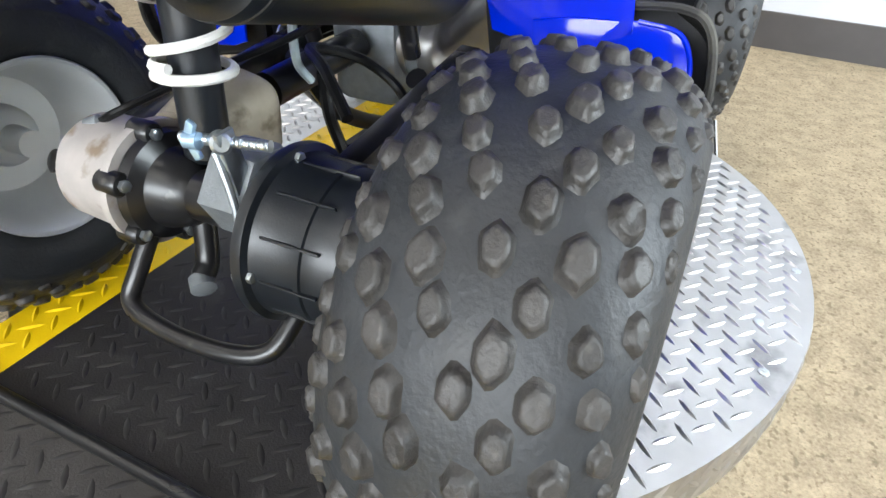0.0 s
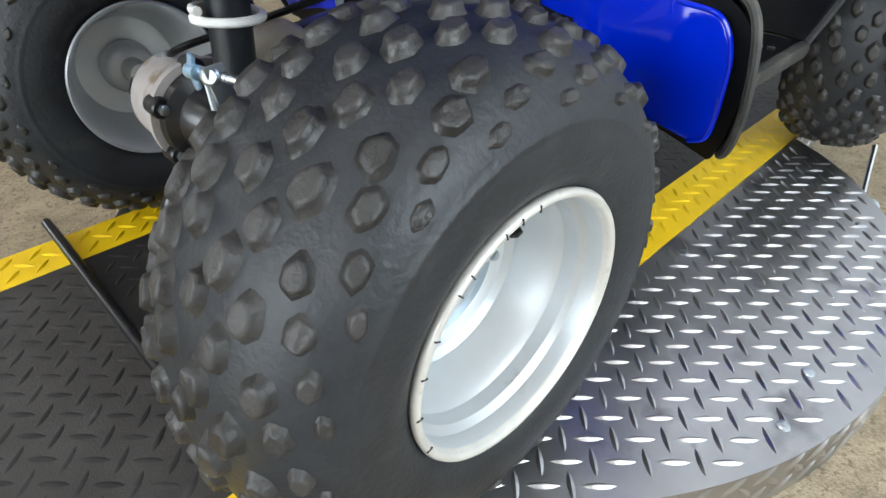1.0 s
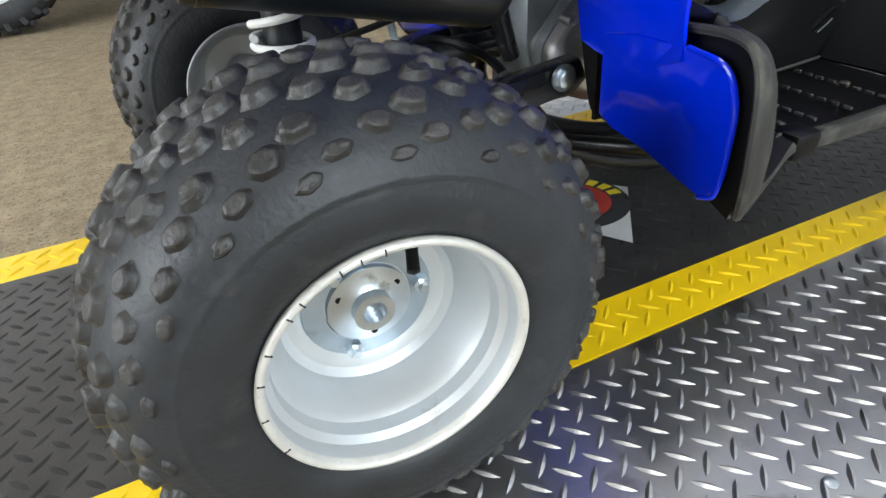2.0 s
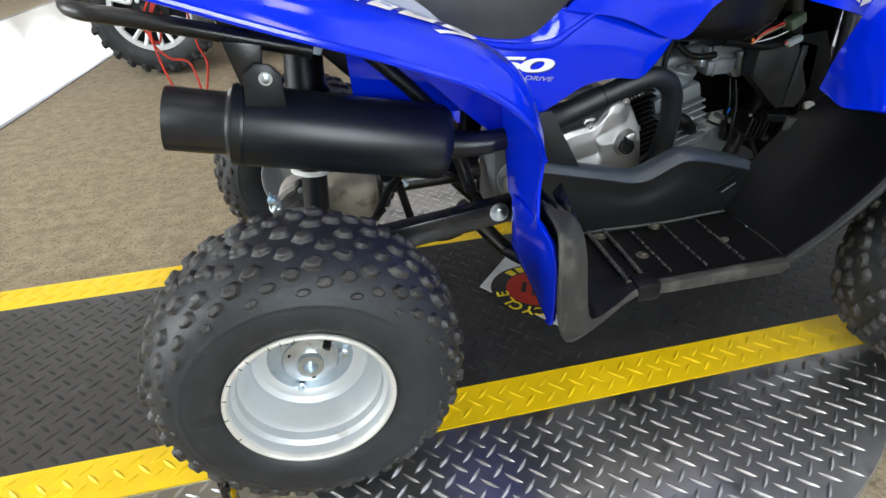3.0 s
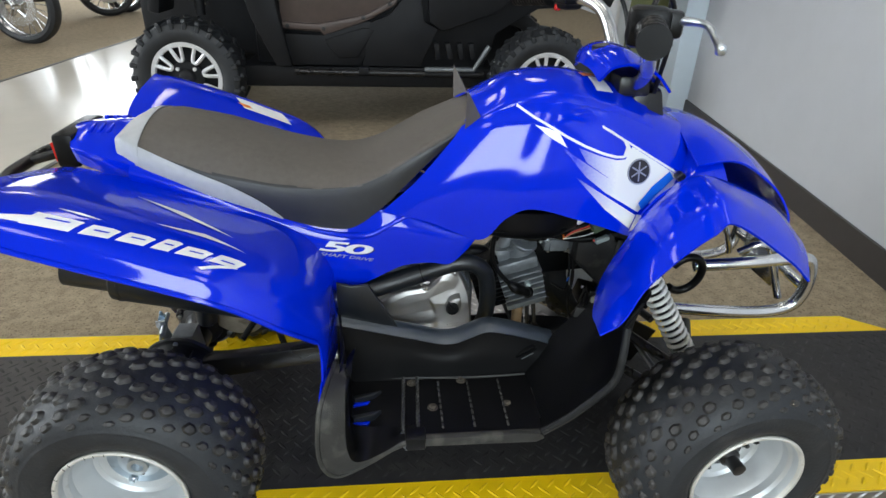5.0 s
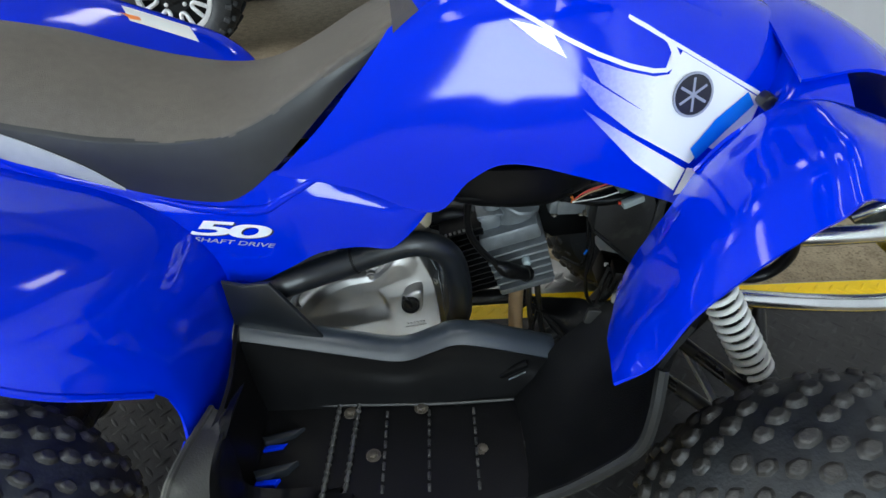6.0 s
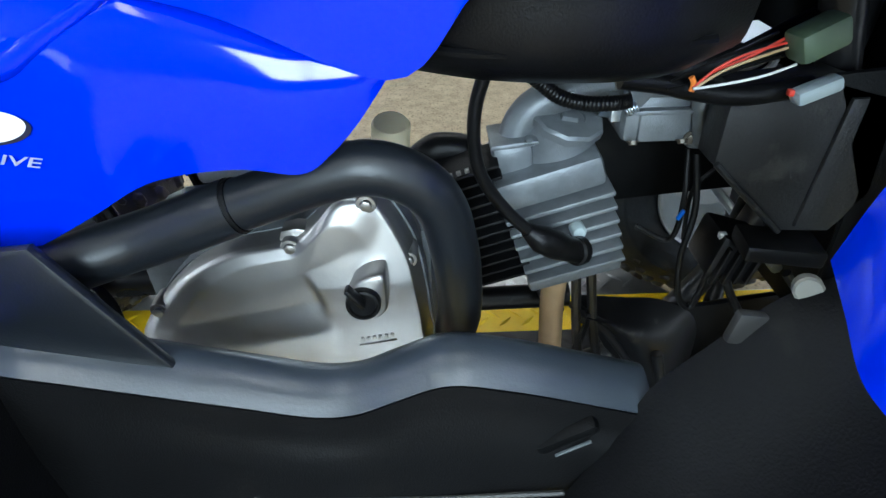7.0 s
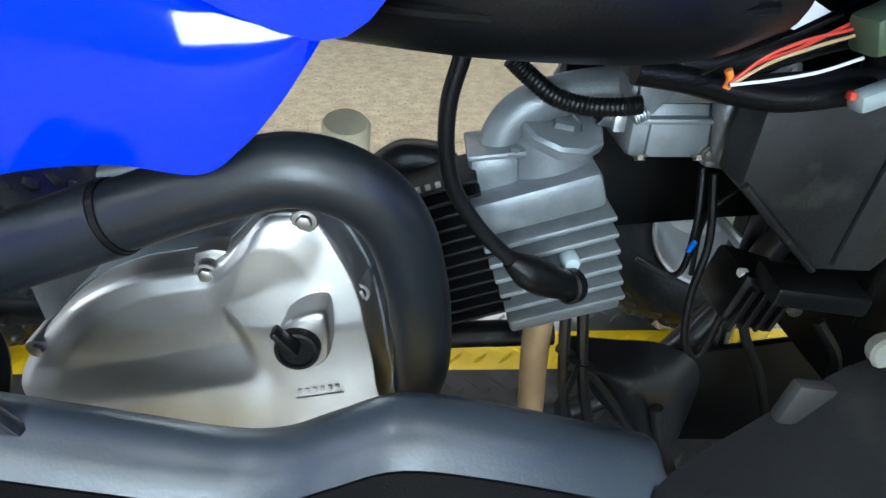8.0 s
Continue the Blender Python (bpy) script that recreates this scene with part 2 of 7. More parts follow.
def catmull(pts, n, closed=False):
    """A smooth curve through pts with n points."""
    pts = np.array(pts, float)
    k = len(pts)
    if k == 2:
        return np.array([pts[0] + (pts[1] - pts[0]) * i / (n - 1) for i in range(n)])
    out = []
    for i in range(n):
        f = i / n * k if closed else i / (n - 1) * (k - 1)
        j = int(f) if closed else min(int(f), k - 2)
        u = f - j
        if closed:
            a, b, c, d = (pts[(j + q) % k] for q in (-1, 0, 1, 2))
        else:
            b, c = pts[j], pts[j + 1]
            a = pts[j - 1] if j > 0 else 2 * b - c
            d = pts[j + 2] if j + 2 < k else 2 * c - b
        out.append(0.5 * (2 * b + (c - a) * u + (2 * a - 5 * b + 4 * c - d) * u * u + (3 * b - a - 3 * c + d) * u ** 3))
    return np.array(out)


def loft(sections, nu=30, nv=16, thick=0.003, flip=False):
    """A sheet through rows of control points, smoothed both ways, with thickness."""
    rows = [catmull(s, nv) for s in sections]
    cols = [catmull([r[j] for r in rows], nu) for j in range(nv)]
    bm = bmesh.new()
    g = [[bm.verts.new(cols[j][i]) for j in range(nv)] for i in range(nu)]
    for i in range(nu - 1):
        for j in range(nv - 1):
            q = (g[i][j], g[i][j + 1], g[i + 1][j + 1], g[i + 1][j])
            bm.faces.new(q[::-1] if flip else q)
    if thick:
        bmesh.ops.recalc_face_normals(bm, faces=bm.faces)
        bmesh.ops.solidify(bm, geom=bm.faces[:], thickness=thick)
    bmesh.ops.recalc_face_normals(bm, faces=bm.faces)
    return bm


def mirrored(bm):
    b2 = bm.copy()
    for v in b2.verts:
        v.co.y = -v.co.y
    bmesh.ops.reverse_faces(b2, faces=b2.faces)
    return b2


def tube(pts, r, n=40, seg=12, smooth=True, caps=True, ripple=0.0, waves=0):
    """A round tube along a smooth curve; r is one radius or a list along it."""
    p = catmull(pts, n) if smooth and len(pts) > 2 else np.array([np.array(pts[0], float) + (np.array(pts[-1], float) - np.array(pts[0], float)) * i / (n - 1) for i in range(n)]) if len(pts) == 2 else np.array(pts, float)
    n = len(p)
    rr = np.interp(np.linspace(0, 1, n), np.linspace(0, 1, len(r)), r) if isinstance(r, (list, tuple)) else np.full(n, r)
    if waves:
        rr = rr * (1 + ripple * np.cos(np.linspace(0, waves * 2 * math.pi, n)))
    bm = bmesh.new()
    d = Vector(p[1] - p[0]).normalized()
    side = d.orthogonal().normalized()
    rings = []
    for i in range(n):
        d = Vector(p[min(i + 1, n - 1)] - p[max(i - 1, 0)]).normalized()
        side = (side - d * side.dot(d)).normalized()
        up = d.cross(side)
        rings.append([bm.verts.new(Vector(p[i]) + (side * math.cos(a) + up * math.sin(a)) * rr[i]) for a in (2 * math.pi * k / seg for k in range(seg))])
    for i in range(n - 1):
        for k in range(seg):
            bm.faces.new((rings[i][k], rings[i][(k + 1) % seg], rings[i + 1][(k + 1) % seg], rings[i + 1][k]))
    if caps:
        bm.faces.new(rings[0][::-1])
        bm.faces.new(rings[-1])
    bmesh.ops.recalc_face_normals(bm, faces=bm.faces)
    return bm


def lathe(profile, origin, axis, seg=48, cap=False):
    """Turns (radius, along) pairs round an axis through origin."""
    ax = Vector(axis).normalized()
    s = ax.orthogonal().normalized()
    u = ax.cross(s)
    o = Vector(origin)
    bm = bmesh.new()
    rings = []
    for r, h in profile:
        if r < 1e-6:
            rings.append([bm.verts.new(o + ax * h)])
        else:
            rings.append([bm.verts.new(o + ax * h + (s * math.cos(2 * math.pi * k / seg) + u * math.sin(2 * math.pi * k / seg)) * r) for k in range(seg)])
    for a, b in zip(rings, rings[1:]):
        for k in range(seg):
            f = [a[k % len(a)], a[(k + 1) % len(a)], b[(k + 1) % len(b)], b[k % len(b)]]
            f = list(dict.fromkeys(f))
            if len(f) > 2:
                bm.faces.new(f)
    if cap:
        for r in (rings[0], rings[-1]):
            if len(r) > 2:
                bm.faces.new(r)
    bmesh.ops.recalc_face_normals(bm, faces=bm.faces)
    return bm


def box(c, size, bevel=0.003, rot=None, seg=2):
    bm = bmesh.new()
    bmesh.ops.create_cube(bm, size=1.0)
    bmesh.ops.scale(bm, vec=Vector(size), verts=bm.verts)
    if bevel:
        bmesh.ops.bevel(bm, geom=bm.edges[:], offset=min(bevel, min(size) * 0.45), segments=seg, affect="EDGES", profile=0.5)
    m = Matrix.Translation(c) @ (Euler([radians(a) for a in rot]).to_matrix().to_4x4() if rot else Matrix())
    bmesh.ops.transform(bm, matrix=m, verts=bm.verts)
    return bm


def prism(outline, axis, lo, hi, bevel=0.0, steps=None, n=0):
    """An outline in the plane across an axis, pushed from lo to hi; steps (scale, along) dome its hi end."""
    pts = [tuple(p) for p in (catmull(outline, n, closed=True) if n else outline)]

    def at(a, b, h):
        return {"x": (h, a, b), "y": (a, h, b), "z": (a, b, h)}[axis]
    bm = bmesh.new()
    cx, cy = (sum(p[i] for p in pts) / len(pts) for i in (0, 1))
    levels = [(1.0, lo), (1.0, hi)] + list(steps or [])
    rings = [[bm.verts.new(at(cx + (p[0] - cx) * s, cy + (p[1] - cy) * s, h)) for p in pts] for s, h in levels]
    k = len(pts)
    for a, b in zip(rings, rings[1:]):
        for i in range(k):
            bm.faces.new((a[i], a[(i + 1) % k], b[(i + 1) % k], b[i]))
    e1 = bm.faces.new(rings[0])
    e2 = bm.faces.new(rings[-1])
    bmesh.ops.recalc_face_normals(bm, faces=bm.faces)
    if bevel:
        es = {e for f in (e1, e2) for e in f.edges}
        bmesh.ops.bevel(bm, geom=list(es), offset=bevel, segments=2, affect="EDGES", profile=0.5)
    bmesh.ops.triangulate(bm, faces=[f for f in bm.faces if len(f.verts) > 4])
    return bm


def join(*bms):
    out = bmesh.new()
    for b in bms:
        me = bpy.data.meshes.new("tmp")
        b.to_mesh(me)
        b.free()
        out.from_mesh(me)
        bpy.data.meshes.remove(me)
    return out


def coil(a, b, r, wire, turns, n=None, seg=8):
    """A helical spring from a to b."""
    a, b = Vector(a), Vector(b)
    d = (b - a).normalized()
    s = d.orthogonal().normalized()
    u = d.cross(s)
    n = n or int(turns * 18)
    pts = [a + (b - a) * i / (n - 1) + (s * math.cos(2 * math.pi * turns * i / (n - 1)) + u * math.sin(2 * math.pi * turns * i / (n - 1))) * r for i in range(n)]
    return tube([tuple(p) for p in pts], wire, seg=seg, smooth=False)


def bolt(c, axis, r=0.006, h=0.004, washer=True):
    a = lathe([(r, 0), (r, h * 0.9), (r * 0.85, h), (0, h)], c, axis, seg=6)
    if washer:
        a = join(a, lathe([(r * 1.5, 0), (r * 1.5, h * 0.3), (r * 0.5, h * 0.3)], c, axis, seg=16))
    return a


def bvh_of(ob):
    from mathutils.bvhtree import BVHTree
    return BVHTree.FromPolygons([v.co.copy() for v in ob.data.vertices], [tuple(p.vertices) for p in ob.data.polygons])


def decal(poly, surf, off=0.0014, step=0.012, toward=(0, 1, 0), plane="xz", start=-1.0):
    """A thin film cut to an outline in side view, laid on a curved panel."""
    bm = bmesh.new()
    if isinstance(poly, bmesh.types.BMesh):
        bm = poly
    else:
        f = bm.faces.new([bm.verts.new((p[0], start, p[1])) for p in poly])
    bmesh.ops.triangulate(bm, faces=bm.faces[:], ngon_method="EAR_CLIP")
    xs = [v.co.x for v in bm.verts]
    zs = [v.co.z for v in bm.verts]
    for lo, hi, nrm in ((min(xs), max(xs), (1, 0, 0)), (min(zs), max(zs), (0, 0, 1))):
        q = lo + step
        while q < hi:
            bmesh.ops.bisect_plane(bm, geom=bm.verts[:] + bm.edges[:] + bm.faces[:], plane_co=Vector(nrm) * q, plane_no=nrm)
            q += step
    bmesh.ops.triangulate(bm, faces=bm.faces[:])
    dead = []
    for v in bm.verts:
        hit = surf.ray_cast(Vector((v.co.x, start, v.co.z)), Vector(toward))
        if hit[0] is None:
            dead.append(v)
        else:
            nn = hit[1] if hit[1].dot(Vector(toward)) < 0 else -hit[1]
            v.co = hit[0] + nn * off
    bmesh.ops.delete(bm, geom=dead, context="VERTS")
    bmesh.ops.recalc_face_normals(bm, faces=bm.faces)
    for f in bm.faces:
        if f.normal.dot(Vector(toward)) > 0:
            f.normal_flip()
    return bm


def lettering(text, origin, size, ux, uz, y0=-1.0, shear=0.0, squash=1.0, bold=0.0):
    """Built-in font letters as a flat mesh standing in the xz plane."""
    cu = bpy.data.curves.new("letters", "FONT")
    cu.body, cu.size, cu.shear, cu.offset = text, size, shear, bold
    ob = new("letters", cu)
    dg = bpy.context.evaluated_depsgraph_get()
    me = bpy.data.meshes.new_from_object(ob.evaluated_get(dg))
    bm = bmesh.new()
    bm.from_mesh(me)
    bpy.data.objects.remove(ob)
    bpy.data.curves.remove(cu)
    bpy.data.meshes.remove(me)
    for v in bm.verts:
        a, b = v.co.x, v.co.y * squash
        v.co = Vector((origin[0] + ux[0] * a + uz[0] * b, y0, origin[1] + ux[1] * a + uz[1] * b))
    return bm


def decal_down(poly, surf, off=0.0014, step=0.01):
    """A thin film cut to an outline in plan, laid on a panel from above."""
    bm = bmesh.new()
    bm.faces.new([bm.verts.new((p[0], p[1], 1.0)) for p in poly])
    bmesh.ops.triangulate(bm, faces=bm.faces[:], ngon_method="EAR_CLIP")
    for axis in (0, 1):
        vals = [v.co[axis] for v in bm.verts]
        nrm = Vector((1, 0, 0)) if axis == 0 else Vector((0, 1, 0))
        q = min(vals) + step
        while q < max(vals):
            bmesh.ops.bisect_plane(bm, geom=bm.verts[:] + bm.edges[:] + bm.faces[:], plane_co=nrm * q, plane_no=nrm)
            q += step
    bmesh.ops.triangulate(bm, faces=bm.faces[:])
    dead = []
    for v in bm.verts:
        hit = surf.ray_cast(Vector((v.co.x, v.co.y, 1.0)), Vector((0, 0, -1)))
        if hit[0] is None:
            dead.append(v)
        else:
            v.co = hit[0] + Vector((0, 0, off))
    bmesh.ops.delete(bm, geom=dead, context="VERTS")
    bmesh.ops.recalc_face_normals(bm, faces=bm.faces)
    for f in bm.faces:
        if f.normal.z < 0:
            f.normal_flip()
    return bm


# ---- the hall ----
SOUTH = -3.5


def along(a, b, y):
    """Where the slanted line from a to b crosses y."""
    return (a[0] + (b[0] - a[0]) * (y - a[1]) / (b[1] - a[1]), y)


def slab(name, quad, z0, z1, mat, label, category):
    return tagged(part(name, prism(quad, "z", z0, z1), mat, None, label, smooth=False, kind="structure"), category=category)


slab("floor_carpet", [along((-1.75, -5.5), (-0.25, 10), SOUTH), (8, SOUTH), (8, 10), (-0.25, 10)], FLOOR_Z - 0.1, FLOOR_Z, CARPET, "tan loop-pile carpet on the showroom floor", "floor")
slab("floor_tile", [along((-2.86, -5.5), (-1.56, 10), SOUTH), along((-1.775, -5.5), (-0.275, 10), SOUTH), (-0.275, 10), (-1.56, 10)], FLOOR_Z - 0.1, FLOOR_Z, TILE, "glossy cream tile walkway across the showroom", "floor")
slab("floor_carpet_far", [(-6, SOUTH), along((-2.885, -5.5), (-1.585, 10), SOUTH), (-1.585, 10), (-6, 10)], FLOOR_Z - 0.1, FLOOR_Z, CARPET, "tan loop-pile carpet beyond the tile walkway", "floor")
slab("trim_near", [along((-1.775, -5.5), (-0.275, 10), SOUTH), along((-1.75, -5.5), (-0.25, 10), SOUTH), (-0.25, 10), (-0.275, 10)], FLOOR_Z - 0.1, FLOOR_Z + 0.003, BASEM, "dark strip between carpet and tile", "floor trim")
slab("trim_far", [along((-2.885, -5.5), (-1.585, 10), SOUTH), along((-2.86, -5.5), (-1.56, 10), SOUTH), (-1.56, 10), (-1.585, 10)], FLOOR_Z - 0.1, FLOOR_Z + 0.003, BASEM, "dark strip between tile and carpet", "floor trim")
WALL_END = 2.4


def wx(y):
    return 1.78 + 0.14 * y


slab("wall_east", [(wx(SOUTH), SOUTH), (wx(SOUTH) + 0.16, SOUTH), (wx(WALL_END) + 0.16, WALL_END), (wx(WALL_END), WALL_END)], FLOOR_Z, CEIL_Z, WALLM, "light grey painted wall beside the display", "wall")
slab("baseboard", [(wx(SOUTH) - 0.012, SOUTH), (wx(SOUTH) - 0.001, SOUTH), (wx(WALL_END) - 0.001, WALL_END), (wx(WALL_END) - 0.012, WALL_END)], FLOOR_Z, FLOOR_Z + 0.1, BASEM, "dark vinyl baseboard along the grey wall", "baseboard")
# the daylit wall face, its brightness painted on
slab("wall_column", [(wx(WALL_END) - 0.12, 2.405), (wx(WALL_END) + 0.16, 2.405), (wx(WALL_END) + 0.16, 2.6), (wx(WALL_END) - 0.12, 2.6)], FLOOR_Z, CEIL_Z, WALLP, "pale column at the wall's end, coloured with blue-white daylight", "column")
slab("wall_east_far", [(3.4, 2.4), (3.55, 2.4), (3.55, 10), (3.4, 10)], FLOOR_Z, CEIL_Z, WALLW, "white painted wall further down the hall", "wall")
slab("wall_return", [(wx(WALL_END) + 0.17, 2.25), (3.55, 2.25), (3.55, 2.39), (wx(WALL_END) + 0.17, 2.39)], FLOOR_Z, CEIL_Z, WALLW, "white painted return wall", "wall")
slab("ceiling", [(-6.15, SOUTH - 0.15), (8, SOUTH - 0.15), (8, 10.15), (-6.15, 10.15)], CEIL_Z, CEIL_Z + 0.1, CEILM, "grey panelled ceiling", "ceiling")


def window_wall(name, lo, hi, p0, p1, mid, w, sill, head, axis):
    """A wall with one wide shop window, its frame and the daylight outside; it runs along the axis."""
    a, b = mid - w / 2, mid + w / 2

    def block(u0, u1, z0, z1, t=(p0, p1), bevel=0.0):
        c, d = ((u0 + u1) / 2, (t[0] + t[1]) / 2), (u1 - u0, abs(t[1] - t[0]))
        if axis == "y":
            c, d = c[::-1], d[::-1]
        return box((*c, (z0 + z1) / 2), (*d, z1 - z0), bevel)
    bm = join(block(lo, a, FLOOR_Z, CEIL_Z), block(b, hi, FLOOR_Z, CEIL_Z), block(a, b, FLOOR_Z, sill), block(a, b, head, CEIL_Z))
    tagged(part(name, bm, WALLD, None, "taupe painted wall with a wide shop window", smooth=False, kind="structure"), category="wall")
    at = (mid, (p0 + p1) / 2, sill) if axis == "x" else ((p0 + p1) / 2, mid, sill)
    fr = thing("window_" + name[-1], at, "wide shop window with dark metal frame", "window", kind="structure")
    n = max(1, round(w / 1.3))
    for i in range(n + 1):
        u = a + w * i / n
        part("mullion", block(u - 0.03, u + 0.03, sill, head, (p0 + 0.03, p1 - 0.03) if p1 > p0 else (p0 - 0.03, p1 + 0.03), 0.004), BASEM, fr)
    far = p1 + (p1 - p0) * 8
    tagged(part("backdrop_" + name[-1], block(a - 2, b + 2, -0.8, 4.2, (far, far + 0.02)), SKYGLOW, None, "bright daylight outside the shop window", smooth=False, kind="structure"), category="backdrop")


window_wall("wall_1", -6.0, 8.0, SOUTH, SOUTH - 0.15, 0.30, 0.95, 0.5, 2.75, "x")
window_wall("wall_2", -6.0, 8.0, 10.0, 10.15, -3.0, 5.0, 0.55, 2.95, "x")
window_wall("wall_3", SOUTH - 0.15, 10.15, -6.0, -6.15, -0.6, 5.2, 0.55, 2.95, "y")


def ceiling_light(x, y, turn=0.0):
    t = thing("ceiling_light", (x, y, CEIL_Z), "long white fluorescent ceiling light with a glowing diffuser", "ceiling light", "ceiling lights")
    part("housing", box((x, y, CEIL_Z - 0.03), (0.34, 1.3, 0.06), 0.008), WHITE, t)
    part("diffuser", box((x, y, CEIL_Z - 0.066), (0.28, 1.22, 0.012), 0.003), PANEL_LIGHT, t, "glowing white diffuser")


for lx in (-4.6, -2.6, -0.6, 1.0):
    for ly in (-2.4, 0.2, 2.8, 6.0):
        if lx < wx(ly) - 0.4 or ly > 2.4:
            ceiling_light(lx, ly)


# ---- turntable lift with a tread-plate deck ----
HALF = 0.2585
STRIPE = 0.066
PITCH = 0.0297
DISC_X, DISC_R = 0.373, 0.507
REAR, HINGE, FRONT = -1.6, -0.13, 1.51


def bumps(mat, parent, label, place, w1, w2, keep=None, h=0.0021, off=(0.0, 0.0), name="tread_pattern"):
    """The raised lozenges of tread plate over w1 by w2: place(a, b) gives a point and three directions."""
    verts, faces = [], []
    L, W = 0.0140, 0.0034
    base = [(-L, 0, 0), (-L * 0.55, W * 0.75, 0), (0, W, 0), (L * 0.55, W * 0.75, 0), (L, 0, 0), (L * 0.55, -W * 0.75, 0), (0, -W, 0), (-L * 0.55, -W * 0.75, 0),
            (-L * 0.6, 0, 0.7), (-L * 0.2, 0, 1), (L * 0.2, 0, 1), (L * 0.6, 0, 0.7)]
    tri = [(0, 8, 1), (1, 8, 9, 2), (2, 9, 10), (2, 10, 11, 3), (3, 11, 4), (4, 11, 5), (5, 11, 10, 6), (6, 10, 9), (6, 9, 8, 7), (7, 8, 0)]
    for i in range(int(w1 / PITCH * 2) + 2):
        for j in range(int(w2 / PITCH * 2) + 2):
            if (i + j) % 2:
                continue
            a, b = i * PITCH / 2 + off[0], j * PITCH / 2 + off[1]
            if not (0.009 < a < w1 - 0.009 and 0.009 < b < w2 - 0.009) or keep and not keep(a, b):
                continue
            o, ta, tb, nn = place(a, b)
            ang = radians(45 if i % 2 else -45)
            c, s = math.cos(ang), math.sin(ang)
            k = len(verts)
            for x, y, z in base:
                verts.append(tuple(o + ta * (x * c - y * s) + tb * (x * s + y * c) + nn * (z * h - 0.0002)))
            faces += [tuple(k + q for q in reversed(f)) for f in tri]
    me = bpy.data.meshes.new(name)
    me.from_pydata(verts, [], faces)
    me.validate()
    me.materials.append(mat)
    ob = new(name, me)
    bm = bmesh.new()
    bm.from_mesh(me)
    bmesh.ops.recalc_face_normals(bm, faces=bm.faces)
    bm.to_mesh(me)
    bm.free()
    me.shade_smooth()
    me.set_sharp_from_angle(angle=radians(60))
    ob.parent = parent
    ob.matrix_parent_inverse = parent.matrix_basis.inverted()
    return tagged(ob, label, kind="stuff")


X, Y, Z = Vector((1, 0, 0)), Vector((0, 1, 0)), Vector((0, 0, 1))


def flat(x0, y0, z=0.0):
    return lambda a, b: (Vector((x0 + a, y0 + b, z)), X, Y, Z)


lift = thing("vehicle_lift", (DISC_X, 0, FLOOR_Z), "low turntable lift of black, yellow and steel tread plate", "vehicle lift")
inner = HALF - STRIPE
# raised deck, front and rear ends, with chamfered front corners
part("deck_plate", prism([(HINGE + 0.004, -inner), (1.6, -inner), (1.66, -0.1), (1.66, 0.1), (1.6, inner), (HINGE + 0.004, inner)], "z", FLOOR_Z, 0), DECKB, lift, "black painted tread plate", smooth=False)
part("ramp_plate", prism([(REAR, -inner), (HINGE - 0.004, -inner), (HINGE - 0.004, inner), (REAR, inner)], "z", FLOOR_Z, 0), RAMPB, lift, "black painted tread plate", smooth=False)
for sgn in (-1, 1):
    a, b = sorted((sgn * inner, sgn * HALF))
    start = -0.02 if sgn < 0 else HINGE + 0.004
    outline = [(start, a), (FRONT, a), (1.6, b), (start, b)] if sgn < 0 else [(start, a), (1.6, a), (FRONT, b), (start, b)]
    part("edge_stripe", prism(outline, "z", FLOOR_Z + 0.004, 0), YEL, lift, "yellow painted safety stripe", smooth=False)
    if sgn < 0:
        part("deck_corner", prism([(HINGE + 0.004, a), (start - 0.002, a), (start - 0.002, b), (HINGE + 0.004, b)], "z", FLOOR_Z, -0.004), STEEL, lift, "bare steel corner of the deck", smooth=False)
    part("ramp_stripe", prism([(REAR, a), (HINGE - 0.004, a), (HINGE - 0.004, b), (REAR, b)], "z", FLOOR_Z + 0.004, 0), YEL, lift, "yellow painted safety stripe", smooth=False)
    bumps(YEL, lift, "yellow raised tread lozenges", flat(start, a), 1.536 - start, STRIPE, off=(0.006, 0.004))
    bumps(YEL, lift, "yellow raised tread lozenges", flat(REAR, a), 1.466, STRIPE, off=(0.0, 0.004))
    # steel skirts along the ramp and the front end
    ys = sgn * (HALF + 0.002)
    for x0, x1 in ((REAR, HINGE - 0.005), (0.80, FRONT)):
        part("skirt", box(((x0 + x1) / 2, ys, FLOOR_Z / 2 - 0.001), (x1 - x0, 0.003, -FLOOR_Z - 0.002), 0), STEEL, lift, "bare steel tread-plate skirt", smooth=False)
        bumps(STEELB, lift, "raised steel lozenges", lambda p, q, x0=x0, ys=ys, sgn=sgn: (Vector((x0 + p, ys + sgn * 0.0016, FLOOR_Z + 0.004 + q)), X, Z, Y * sgn), x1 - x0, 0.055)
bumps(BUMPB, lift, "worn black raised lozenges", flat(HINGE + 0.004, -inner), 1.73, 2 * inner, off=(0.006, 0.007), h=0.0016)
bumps(BUMPB, lift, "worn black raised lozenges", flat(REAR, -inner), 1.466, 2 * inner, off=(0.0, 0.012), h=0.0016)
